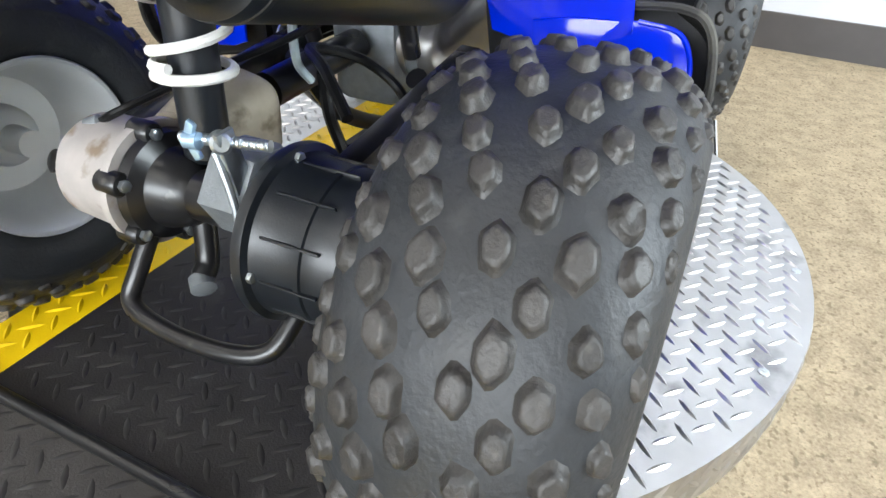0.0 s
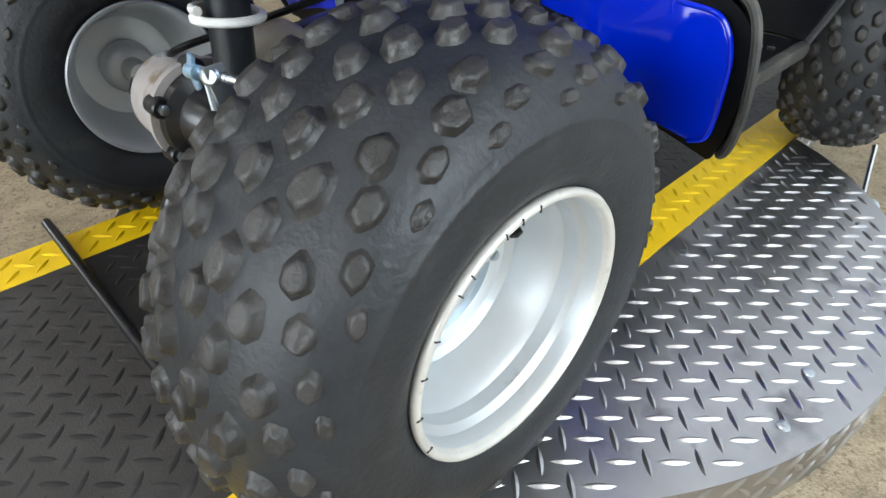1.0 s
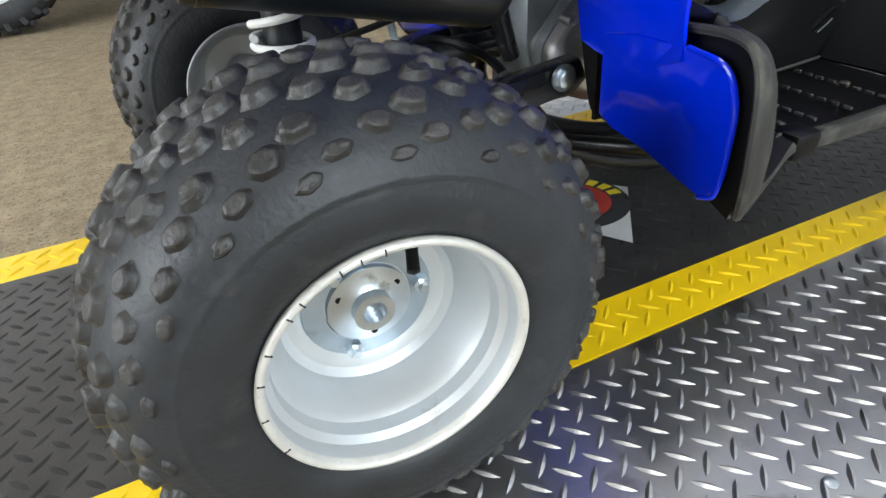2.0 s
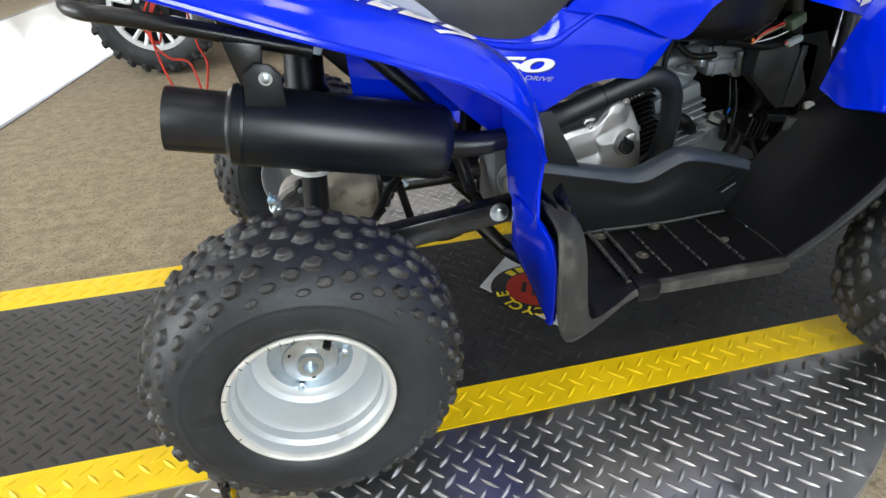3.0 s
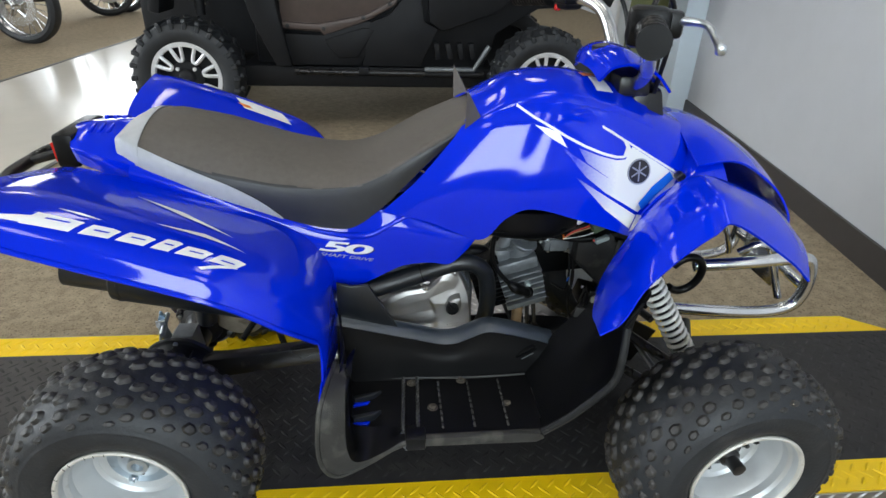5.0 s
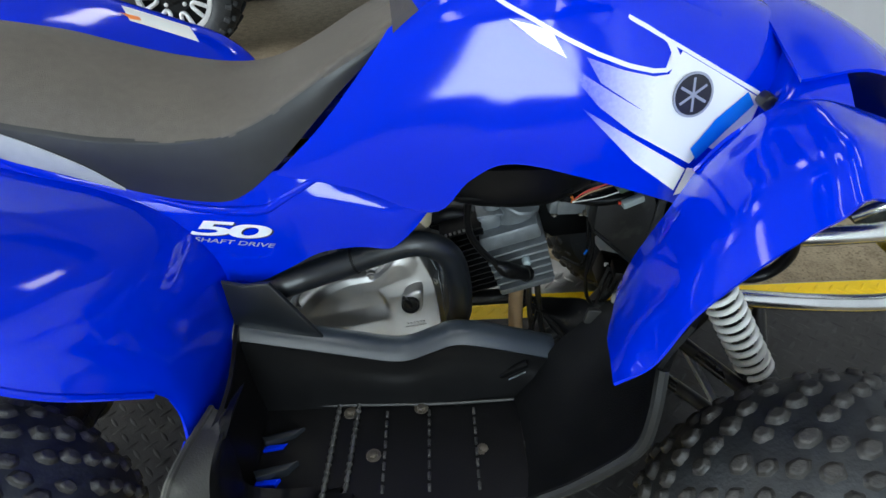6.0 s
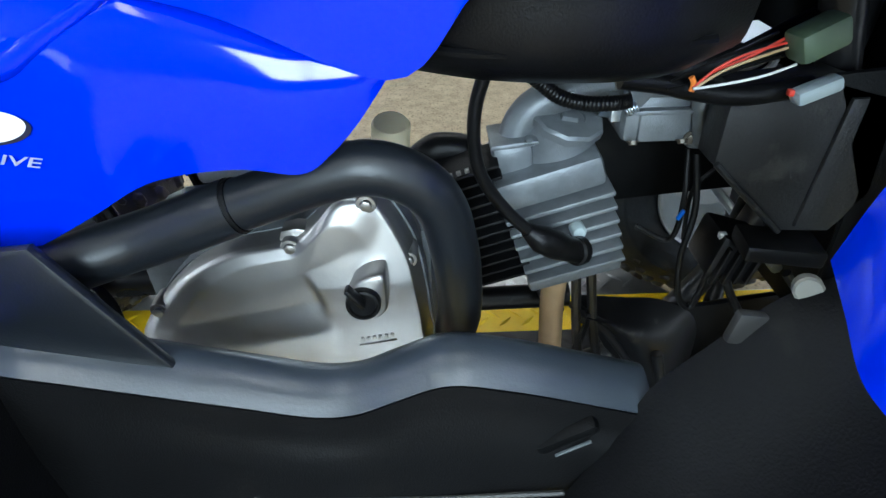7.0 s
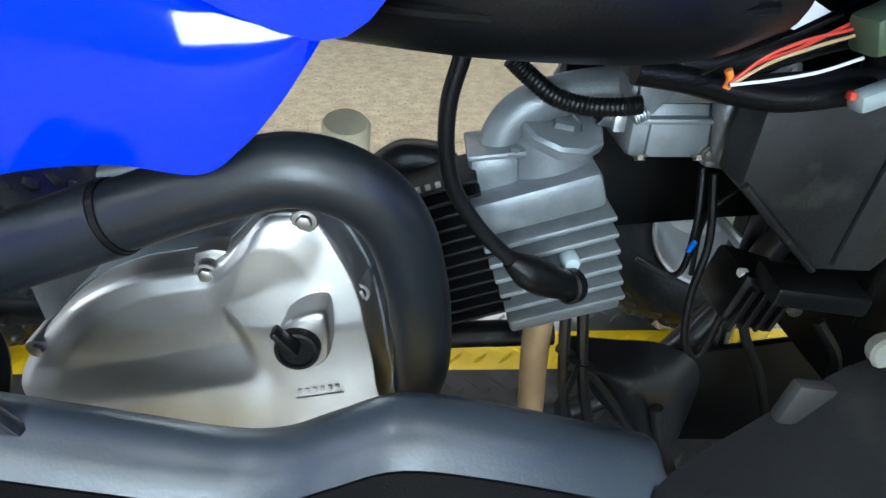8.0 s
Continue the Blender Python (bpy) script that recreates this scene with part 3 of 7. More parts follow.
# the round steel turntable plate that shows at both sides
for sgn in (-1, 1):
    y0 = HALF + 0.001
    half_angle = math.acos(y0 / DISC_R)
    arc = [(DISC_X + DISC_R * math.sin(t), sgn * DISC_R * math.cos(t)) for t in np.linspace(-half_angle, half_angle, 60)]
    part("turntable_plate", prism(arc, "z", FLOOR_Z, -0.001), STEEL, lift, "bare steel tread plate, scuffed and shiny", smooth=False)
    bumps(STEELB, lift, "polished raised steel lozenges", flat(DISC_X - DISC_R, min(sgn * y0, sgn * DISC_R), -0.001), 2 * DISC_R, DISC_R - y0, off=(0.0151, 0.0090),
          keep=lambda a, b, sgn=sgn, y0=y0: math.hypot(a - DISC_R, min(sgn * y0, sgn * DISC_R) + b) < DISC_R - 0.014 and abs(min(sgn * y0, sgn * DISC_R) + b) > y0 + 0.008)

    def rim_place(p, q, sgn=sgn):
        t = -half_angle + p / DISC_R
        nn = Vector((math.sin(t), sgn * math.cos(t), 0))
        return Vector((DISC_X, 0, FLOOR_Z + 0.004 + q)) + nn * (DISC_R + 0.0002), Vector((math.cos(t), -sgn * math.sin(t), 0)), Z, nn
    bumps(STEELB, lift, "raised steel lozenges", rim_place, 2 * half_angle * DISC_R, 0.055)
for bx, by in ((0.386, -0.283), (0.293, -0.45), (0.215, -0.456), (0.415, -0.49), (0.60, -0.41)):
    part("plate_bolt", lathe([(0.0055, -0.001), (0.0055, 0.0012), (0.004, 0.0018), (0, 0.0018)], (bx, by, -0.001), Z, 14), ZINC, lift)
part("hinge_rod", tube([(HINGE, -0.285, 0.003), (HINGE, 0.3, 0.003)], 0.006, n=8), FRAME, lift, "dark steel hinge rod across the deck")
part("hinge_bracket", box((HINGE - 0.010, -HALF - 0.004, -0.027), (0.007, 0.010, 0.048), 0.002), FRAME, lift)
part("locking_peg", lathe([(0, 0.0), (0.011, 0.0), (0.013, 0.03), (0.015, 0.042), (0.015, 0.048), (0, 0.048)], (0.70, -0.37, -0.033), (0.62, -0.55, -0.12), 20), ZINC, lift, "plated steel locking peg")
part("pull_pin", tube([(0.755, -0.385, -0.04), (0.80, -0.372, -0.012), (0.835, -0.362, 0.012)], 0.004, n=14, seg=8), CHROME, lift, "thin bent steel pull pin")

# printed film sticker lying on the deck
sticker = thing("deck_sticker", (0.37, -0.005, 0.003), "round red and yellow sticker lying on the deck", "sticker")
part("film", prism([(0.272, 0.03), (0.35, 0.115), (0.462, -0.012), (0.376, -0.125)], "z", 0.0024, 0.0032), STKW, sticker, "clear film sheet", smooth=False)
ax, ay = Vector((0.9, -0.43, 0)).normalized(), Vector((0.43, 0.9, 0)).normalized()


def sticker_patch(r0, r1, a0, a1, z, mat, n=40, name="print"):
    bm = bmesh.new()
    c = Vector((0.368, -0.004, z))
    rings = [[bm.verts.new(c + ax * math.cos(t) * r * 0.083 + ay * math.sin(t) * r * 0.072) for t in np.linspace(a0, a1, n)] for r in (r0, r1)]
    for i in range(n - 1):
        bm.faces.new((rings[0][i], rings[0][i + 1], rings[1][i + 1], rings[1][i]))
    bmesh.ops.recalc_face_normals(bm, faces=bm.faces)
    for f in bm.faces:
        if f.normal.z < 0:
            f.normal_flip()
    part(name, bm, mat, sticker, smooth=False)


sticker_patch(0.02, 1.0, 0, 2 * math.pi, 0.0036, DECALK)
sticker_patch(0.02, 0.68, 0, 2 * math.pi, 0.0040, STKR)
for k in range(8):
    sticker_patch(0.72, 0.94, 0.25 + k * 0.3, 0.25 + k * 0.3 + 0.2, 0.0040, STKY, 6)
for k, ch in enumerate("CYCLE"):
    q = radians(-106 - 19 * k)
    up = Vector((math.cos(q), math.sin(q), 0))
    side = Vector((up.y, -up.x, 0))
    glyph = lettering(ch, (0, 0), 0.030, (1, 0), (0, 1), y0=0.0, bold=0.0006)
    for v in glyph.verts:
        v.co = Vector((0.368, -0.004, 0.0042)) + up * (0.0545 + v.co.z * 0.95) + side * (v.co.x - 0.009)
    for f in glyph.faces:
        f.normal_update()
        if f.normal.z < 0:
            f.normal_flip()
    part("letter", glyph, STKY, sticker, "yellow printed letter", smooth=False)
for k in range(4):
    part("print", box((0.345 + 0.015 * k, 0.006 - 0.011 * k, 0.0044), (0.008, 0.03 + 0.006 * (k % 2), 0.0006), 0, (0, 0, -25)), DECALK, sticker, smooth=False)


# ---- the quad bike ----
quad = thing("quad_bike", (0, 0, 0), "blue youth quad bike with white decals and knobbly tyres", "quad bike")
AXZ = 0.198
HUB_Z = 0.174


def wheel(cx, side, front=False):
    """Rim with knobbly tyre; side -1 is the right of the vehicle."""
    mid = side * (0.294 if front else 0.269)
    o = (cx, mid, HUB_Z)
    out = Vector((0.07 if front else 0.0, side, 0)).normalized()
    prof = [(0.0825, 0.0715), (0.0795, 0.0695), (0.0785, 0.066), (0.0775, 0.0565), (0.0735, 0.052), (0.0725, 0.042), (0.069, 0.037), (0.0665, 0.026), (0.0625, 0.018),
            (0.0605, 0.011), (0.0555, 0.0065), (0.047, 0.005), (0.045, 0.0035), (0.0, 0.0035)]
    back = [(0.0, 0.0), (0.045, 0.0), (0.055, -0.002), (0.060, -0.008), (0.066, -0.02), (0.072, -0.042), (0.076, -0.060), (0.079, -0.066), (0.0825, -0.068), (0.0835, -0.070), (0.082, -0.072),
            (0.079, -0.070), (0.076, -0.064), (0.073, -0.05)]
    rim = part("wheel", join(lathe(prof, o, out, 72), lathe(back, o, out, 72)), RIMS, quad, "silver painted steel wheel, deep dish", angle=28)
    part("rim_lip", lathe([(0.0785, 0.0665), (0.0798, 0.0705), (0.0815, 0.0722), (0.0835, 0.0718), (0.0848, 0.0695), (0.084, 0.066), (0.080, 0.0645)], o, out, 96), RIML, rim, "scuffed pale rim edge", angle=60)
    if not front and side < 0:
        for deg in (92, 101, 109, 126, 133, 149, 163, 181, 202):
            a = radians(deg)
            d = Vector((math.cos(a), 0, math.sin(a)))
            nick = box((0, 0, 0), (0.0042, 0.0012, 0.0009), 0.0003, seg=1)
            bmesh.ops.transform(nick, matrix=Matrix.Translation(Vector(o) + d * 0.0818 + out * 0.0720) @ Matrix.Rotation(-a, 4, "Y"), verts=nick.verts)
            part("lip_nick", nick, FRAME, rim, "dark nick in the rim edge")
    HW, RC, R0 = 0.0745, 0.1625, 0.105
    steps = [q ** 0.8 for q in np.linspace(0, 1, 34)]
    tp = [(0.078, 0.060), (0.083, 0.0655), (0.090, 0.0705), (0.097, 0.0735)]
    for s in steps:
        r = R0 + (RC - R0) * s
        tp.append((r, HW * (1 - s ** 2.4) ** (1 / 2.4) + 0.0013 * math.exp(-((r - 0.1225) / 0.0012) ** 2)))
    curve = np.array(tp + [(r, -h) for r, h in tp[-2::-1]])
    sag = 0.0045
    ahead, up = Vector((0, 0, 1)).cross(out), Vector((0, 0, 1))

    def settle(bm):
        for v in bm.verts:
            d = v.co - Vector(o)
            r = math.hypot(d.dot(ahead), d.z)
            v.co.z -= sag * min(1.0, max(0.0, (r - 0.1) / (RC - 0.1)))
        return bm
    tyre = part("tyre", settle(lathe([tuple(q) for q in curve], o, out, 112)), RUBBER, rim, "dusty black rubber tyre", angle=50)
    verts, faces = [], []
    rng = random.Random(int(cx * 100) + side)
    # one repeat of the tread, from the crown to the shoulder: across, round (share of a repeat), length, width, height
    columns = [(0.0079, 0.12, 0.0172, 0.0118, 0.0064), (0.0183, 0.80, 0.0172, 0.0118, 0.0064), (0.0272, 0.43, 0.0170, 0.0118, 0.0064), (0.0370, 0.08, 0.0168, 0.0118, 0.0062),
               (0.0488, 0.63, 0.0158, 0.0118, 0.0058), (0.0568, 0.0, 0.0146, 0.0112, 0.0052), (0.0630, 0.43, 0.0132, 0.0085, 0.0044), (0.0684, 0.79, 0.0108, 0.0062, 0.0030)]
    count = 18
    top = len(tp) - 1
    corners = [(0.58, 0.04), (0.25, 0.5), (-0.29, 0.5), (-0.58, -0.04), (-0.25, -0.5), (0.29, -0.5)]
    hexa = []
    for q in range(6):
        c0, c1, c2 = corners[q - 1], corners[q], corners[(q + 1) % 6]
        for other in (c0, c2):
            hexa.append((c1[0] * 0.82 + other[0] * 0.18, c1[1] * 0.82 + other[1] * 0.18))
    for sgn in (-1, 1):
        for ci, (u, phase, L, W, h) in enumerate(columns):
            half = curve[4:top + 1] if sgn > 0 else curve[top:-4]
            k = int(np.argmin(np.abs(half[:, 1] - sgn * u)))
            k = min(max(k, 1), len(half) - 2)
            r = float(np.interp(u, curve[4:top + 1][::-1, 1], curve[4:top + 1][::-1, 0]))
            hh = sgn * u
            dr, dh = half[k + 1] - half[k - 1]
            lat = Vector((dr, dh)).normalized() * (-1 if sgn > 0 else 1)
            for q in range(count):
                th = 2 * math.pi * (q + 0.405 + phase + (0.0 if sgn > 0 else 0.5) + rng.uniform(-0.03, 0.03)) / count
                rad = ahead * math.cos(th) + up * math.sin(th)
                tan = up * math.cos(th) - ahead * math.sin(th)
                l3 = rad * lat.x + out * lat.y
                nn = tan.cross(l3).normalized()
                if nn.dot(rad + out * (0.3 if hh > 0 else -0.3)) < 0:
                    nn = -nn
                c = Vector(o) + rad * r + out * hh
                tw = radians(rng.uniform(-7, 7) + 12 * sgn)
                ct, st = math.cos(tw), math.sin(tw)
                t2, l2 = tan * ct + l3 * st, l3 * ct - tan * st
                wear = rng.uniform(0.86, 1.06)
                base = len(verts)
                jit = [rng.uniform(0.91, 1.09) for _ in hexa]
                chew = rng.uniform(0.0005, 0.0020) if rng.random() < (0.6 if ci > 3 else 0.4) else 0.0004
                for sc, lift_h in ((1.42, -0.0012), (1.16, h * 0.13), (1.04, h * 0.45), (0.97, h * 0.76), (0.84, h * 0.96), (0.60, h)):
                    for (pa, pb), j in zip(hexa, jit):
                        z = lift_h * wear - (rng.uniform(0, chew) if lift_h > h * 0.7 else 0)
                        verts.append(tuple(c + t2 * pa * L * sc * j * wear + l2 * pb * W * sc * j * wear + nn * z))
                verts.append(tuple(c + nn * (h * 0.97 * wear - chew * 0.6)))
                for lv in range(5):
                    for e in range(12):
                        faces.append((base + lv * 12 + e, base + lv * 12 + (e + 1) % 12, base + lv * 12 + 12 + (e + 1) % 12, base + lv * 12 + 12 + e))
                for e in range(12):
                    faces.append((base + 60 + e, base + 60 + (e + 1) % 12, base + 72))
    me = bpy.data.meshes.new("tread")
    me.from_pydata(verts, [], faces)
    bm = bmesh.new()
    bm.from_mesh(me)
    bmesh.ops.recalc_face_normals(bm, faces=bm.faces)
    bpy.data.meshes.remove(me)
    tread = part("tread", settle(bm), KNOB, rim, "worn hexagonal tread knobs", angle=70)
    tread["kind"] = "stuff"
    if front:
        part("hub", lathe([(0.03, 0.002), (0.03, 0.012), (0.017, 0.014), (0.015, 0.03), (0.010, 0.033), (0.010, 0.052), (0.0, 0.054)], o, out, 32), FRAME, rim, "black axle stub and nut")
    else:
        part("hub_plate", lathe([(0.0455, 0.0040), (0.0445, 0.0052), (0.0305, 0.0056), (0.0300, 0.0040)], o, out, 48), PLATED, rim, "blue-tinted plated wheel centre")
        part("hub", lathe([(0.029, 0.003), (0.029, 0.009), (0.018, 0.010), (0.014, 0.012), (0.014, 0.019), (0.008, 0.019), (0.008, 0.009), (0, 0.009)], o, out, 36), ZINC, rim, "zinc plated hub plate")
        for k in range(3):
            a = radians(30 + 120 * k)
            part("hub_hole", lathe([(0.0025, 0), (0.0025, 0.0006), (0, 0.0006)], Vector(o) + out * 0.009 + (ahead * math.cos(a) + up * math.sin(a)) * 0.023, out, 8), BLACK, rim)
    part("hub_backing", lathe([(0.030, -0.001), (0.029, -0.010), (0.024, -0.016), (0.014, -0.018), (0.013, -0.046), (0.0, -0.046)], o, out, 40), RIMS, rim, "silver hub back plate")
    for k in range(3):
        a = radians((5 if side < 0 else 175) + 120 * k)
        c = Vector(o) + out * 0.005 + (ahead * math.cos(a) + up * math.sin(a)) * 0.037
        part("lug_nut", lathe([(0.0062, 0), (0.0062, 0.0065), (0.004, 0.008), (0.0033, 0.011), (0, 0.011)], c, out, 6), ZINC if not front else FRAME, rim)
    a = radians(62 if side < 0 else 118)
    d = ahead * math.cos(a) + up * math.sin(a)
    c = Vector(o) + out * 0.022 + d * 0.060
    part("valve_stem", lathe([(0.0058, 0), (0.0048, 0.007), (0.004, 0.01), (0.0042, 0.024), (0, 0.026)], c, out * 0.8 - d * 0.6, 12), BLACK, rim, "black rubber valve stem")
    return rim


for cx, fr in ((0.0, False), (0.843, True)):
    for side in (-1, 1):
        wheel(cx + (0.01 if side > 0 and not fr else -0.002), side, fr)

trim["fit"] = None
# bodywork: rear fenders, with the panel that drops behind the footwell
fender_rows = [
    [(-0.083, -0.1, 0.545), (-0.094, -0.16, 0.561), (-0.096, -0.22, 0.575), (-0.097, -0.275, 0.583), (-0.100, -0.315, 0.584), (-0.104, -0.337, 0.577)],
    [(-0.05, -0.1, 0.54), (-0.05, -0.16, 0.556), (-0.052, -0.22, 0.570), (-0.055, -0.275, 0.579), (-0.058, -0.318, 0.576), (-0.060, -0.338, 0.556)],
    [(0.03, -0.1, 0.518), (0.03, -0.16, 0.53), (0.03, -0.22, 0.546), (0.03, -0.275, 0.555), (0.03, -0.32, 0.549), (0.03, -0.338, 0.522)],
    [(0.11, -0.1, 0.49), (0.11, -0.16, 0.501), (0.11, -0.22, 0.516), (0.11, -0.275, 0.525), (0.11, -0.32, 0.519), (0.11, -0.338, 0.494)],
    [(0.185, -0.1, 0.462), (0.185, -0.16, 0.472), (0.182, -0.22, 0.486), (0.18, -0.275, 0.494), (0.178, -0.318, 0.49), (0.176, -0.336, 0.466)],
    [(0.232, -0.1, 0.432), (0.232, -0.16, 0.442), (0.232, -0.215, 0.452), (0.23, -0.265, 0.456), (0.226, -0.302, 0.448), (0.222, -0.32, 0.426)],
    [(0.262, -0.1, 0.385), (0.262, -0.15, 0.39), (0.263, -0.2, 0.394), (0.262, -0.232, 0.394), (0.259, -0.260, 0.386), (0.255, -0.273, 0.370)],
    [(0.268, -0.112, 0.335), (0.268, -0.145, 0.335), (0.268, -0.18, 0.335), (0.267, -0.215, 0.335), (0.264, -0.245, 0.332), (0.259, -0.258, 0.328)],
    [(0.27, -0.130, 0.268), (0.268, -0.155, 0.264), (0.264, -0.185, 0.264), (0.261, -0.215, 0.268), (0.259, -0.245, 0.276), (0.258, -0.262, 0.284)],
]
fb = loft(fender_rows, 60, 36, 0.003)
fl = mirrored(fb)
fender_ob = part("rear_fender", fb, BLUE, quad, "glossy blue plastic rear fender")
part("rear_fender", fl, BLUE, quad, "glossy blue plastic rear fender")
flap = [(-0.172, 0.284), (-0.21, 0.291), (-0.265, 0.294), (-0.299, 0.289), (-0.313, 0.268), (-0.316, 0.24), (-0.314, 0.20), (-0.300, 0.190), (-0.270, 0.196), (-0.235, 0.204), (-0.195, 0.208), (-0.176, 0.215)]
part("rear_flap", prism(flap, "x", 0.257, 0.262, 0.0015), BLUE, quad, "blue plastic flap behind the footwell")
part("rear_flap", prism([(-y, z) for y, z in flap], "x", 0.257, 0.262, 0.0015), BLUE, quad, "blue plastic flap behind the footwell")
part("flap_edge", tube([(0.257, y, z) for y, z in flap[2:8]], 0.0022, 40, 8), BLUE, quad)
cover_rows = [
    [(0.0000, -0.0985, 0.5480), (0.0000, -0.1085, 0.5410), (0.0000, -0.1105, 0.5312), (0.0000, -0.1090, 0.5200)],
    [(0.1000, -0.0985, 0.5120), (0.1000, -0.1085, 0.5052), (0.1000, -0.1105, 0.4958), (0.1000, -0.1090, 0.4850)],
    [(0.1700, -0.0985, 0.4854), (0.1700, -0.1085, 0.4681), (0.1700, -0.1105, 0.4438), (0.1700, -0.1090, 0.4161)],
    [(0.2200, -0.0985, 0.4676), (0.2200, -0.1085, 0.4424), (0.2200, -0.1105, 0.4071), (0.2200, -0.1090, 0.3668)],
    [(0.2600, -0.0985, 0.4567), (0.2600, -0.1085, 0.4269), (0.2600, -0.1105, 0.3851), (0.2600, -0.1090, 0.3374)],
    [(0.3000, -0.0985, 0.4549), (0.3000, -0.1085, 0.4288), (0.3000, -0.1105, 0.3924), (0.3000, -0.1090, 0.3508)],
    [(0.3350, -0.0985, 0.4750), (0.3350, -0.1085, 0.4482), (0.3350, -0.1105, 0.4107), (0.3350, -0.1090, 0.3679)],
    [(0.3700, -0.0985, 0.4730), (0.3700, -0.1085, 0.4512), (0.3700, -0.1105, 0.4206), (0.3700, -0.1090, 0.3857)],
    [(0.4100, -0.0985, 0.4612), (0.4100, -0.1085, 0.4436), (0.4100, -0.1105, 0.4189), (0.4100, -0.1090, 0.3907)],
    [(0.4400, -0.0985, 0.4524), (0.4400, -0.1085, 0.4361), (0.4400, -0.1105, 0.4132), (0.4400, -0.1090, 0.3871)],
    [(0.4550, -0.0985, 0.4485), (0.4550, -0.1067, 0.4353), (0.4550, -0.1087, 0.4168), (0.4550, -0.1072, 0.3956)],
    [(0.4680, -0.0985, 0.4451), (0.4680, -0.1051, 0.4360), (0.4680, -0.1071, 0.4232), (0.4680, -0.1056, 0.4085)],
    [(0.4790, -0.0985, 0.4423), (0.4790, -0.1038, 0.4374), (0.4790, -0.1058, 0.4305), (0.4790, -0.1043, 0.4226)],
    [(0.4863, -0.0985, 0.4404), (0.4863, -0.1029, 0.4385), (0.4863, -0.1049, 0.4358), (0.4863, -0.1034, 0.4328)],
    [(0.4893, -0.0985, 0.4396), (0.4893, -0.1026, 0.4389), (0.4893, -0.1046, 0.4378), (0.4893, -0.1031, 0.4366)],
]
cb = loft(cover_rows, 90, 18, 0.003)
cl = mirrored(cb)
cover_ob = part("side_cover", cb, BLUE, quad, "glossy blue side cover below the seat")
part("side_cover", cl, BLUE, quad, "glossy blue side cover below the seat")
trim["fit"] = BODY
# raised rib that sweeps under the seat front
part("cover_rib", tube([(0.20, -0.1035, 0.474), (0.27, -0.1085, 0.455), (0.325, -0.111, 0.452), (0.352, -0.1085, 0.463), (0.40, -0.1055, 0.488)], [0.002, 0.004, 0.0055, 0.005, 0.002], 30, 10), BLUE, quad)
part("cover_rib", tube([(0.20, 0.1035, 0.474), (0.27, 0.1085, 0.455), (0.325, 0.111, 0.452), (0.352, 0.1085, 0.463), (0.40, 0.1055, 0.488)], [0.002, 0.004, 0.0055, 0.005, 0.002], 30, 10), BLUE, quad)
half_rows = [
    [(0.348, -0.106, 0.487), (0.399, -0.102, 0.532), (0.441, -0.094, 0.577), (0.470, -0.079, 0.610), (0.486, -0.045, 0.628), (0.490, 0, 0.634)],
    [(0.42, -0.113, 0.473), (0.45, -0.111, 0.53), (0.485, -0.103, 0.58), (0.515, -0.087, 0.626), (0.535, -0.05, 0.652), (0.54, 0, 0.657)],
    [(0.496, -0.116, 0.443), (0.515, -0.118, 0.51), (0.54, -0.111, 0.575), (0.565, -0.094, 0.630), (0.58, -0.055, 0.661), (0.585, 0, 0.666)],
    [(0.534, -0.121, 0.480), (0.55, -0.121, 0.525), (0.57, -0.113, 0.578), (0.592, -0.096, 0.630), (0.607, -0.055, 0.662), (0.612, 0, 0.667)],
    [(0.572, -0.124, 0.497), (0.585, -0.124, 0.53), (0.6, -0.116, 0.58), (0.62, -0.099, 0.630), (0.635, -0.055, 0.661), (0.64, 0, 0.667)],
    [(0.64, -0.130, 0.482), (0.655, -0.131, 0.52), (0.67, -0.124, 0.57), (0.69, -0.104, 0.618), (0.70, -0.055, 0.647), (0.705, 0, 0.652)],
    [(0.72, -0.142, 0.459), (0.735, -0.134, 0.495), (0.75, -0.120, 0.545), (0.765, -0.098, 0.588), (0.775, -0.055, 0.616), (0.78, 0, 0.622)],
    [(0.748, -0.148, 0.448), (0.768, -0.138, 0.485), (0.79, -0.122, 0.535), (0.81, -0.098, 0.572), (0.82, -0.055, 0.597), (0.825, 0, 0.602)],
]
full_rows = [r + [(x, -y, z) for x, y, z in r[-2::-1]] for r in half_rows]
tb = loft(full_rows, 44, 56, 0.003)
tank_ob = part("tank_cover", tb, BLUE, quad, "glossy blue tank cover with white flash decals")
trim["fit"] = None
# raised top panel between the tank's two side panels
top_half = [
    [(0.485, -0.084, 0.598), (0.485, -0.080, 0.610), (0.487, -0.072, 0.615), (0.489, -0.040, 0.623), (0.491, 0, 0.628)],
    [(0.530, -0.082, 0.618), (0.530, -0.077, 0.632), (0.530, -0.069, 0.638), (0.530, -0.040, 0.648), (0.530, 0, 0.653)],
    [(0.580, -0.083, 0.624), (0.580, -0.078, 0.640), (0.580, -0.070, 0.647), (0.580, -0.040, 0.658), (0.580, 0, 0.662)],
    [(0.630, -0.086, 0.620), (0.630, -0.081, 0.636), (0.630, -0.072, 0.645), (0.630, -0.040, 0.658), (0.630, 0, 0.662)],
    [(0.690, -0.092, 0.598), (0.690, -0.086, 0.614), (0.690, -0.076, 0.626), (0.690, -0.040, 0.642), (0.690, 0, 0.648)],
    [(0.740, -0.090, 0.572), (0.740, -0.084, 0.589), (0.740, -0.075, 0.602), (0.740, -0.040, 0.620), (0.740, 0, 0.626)],
]
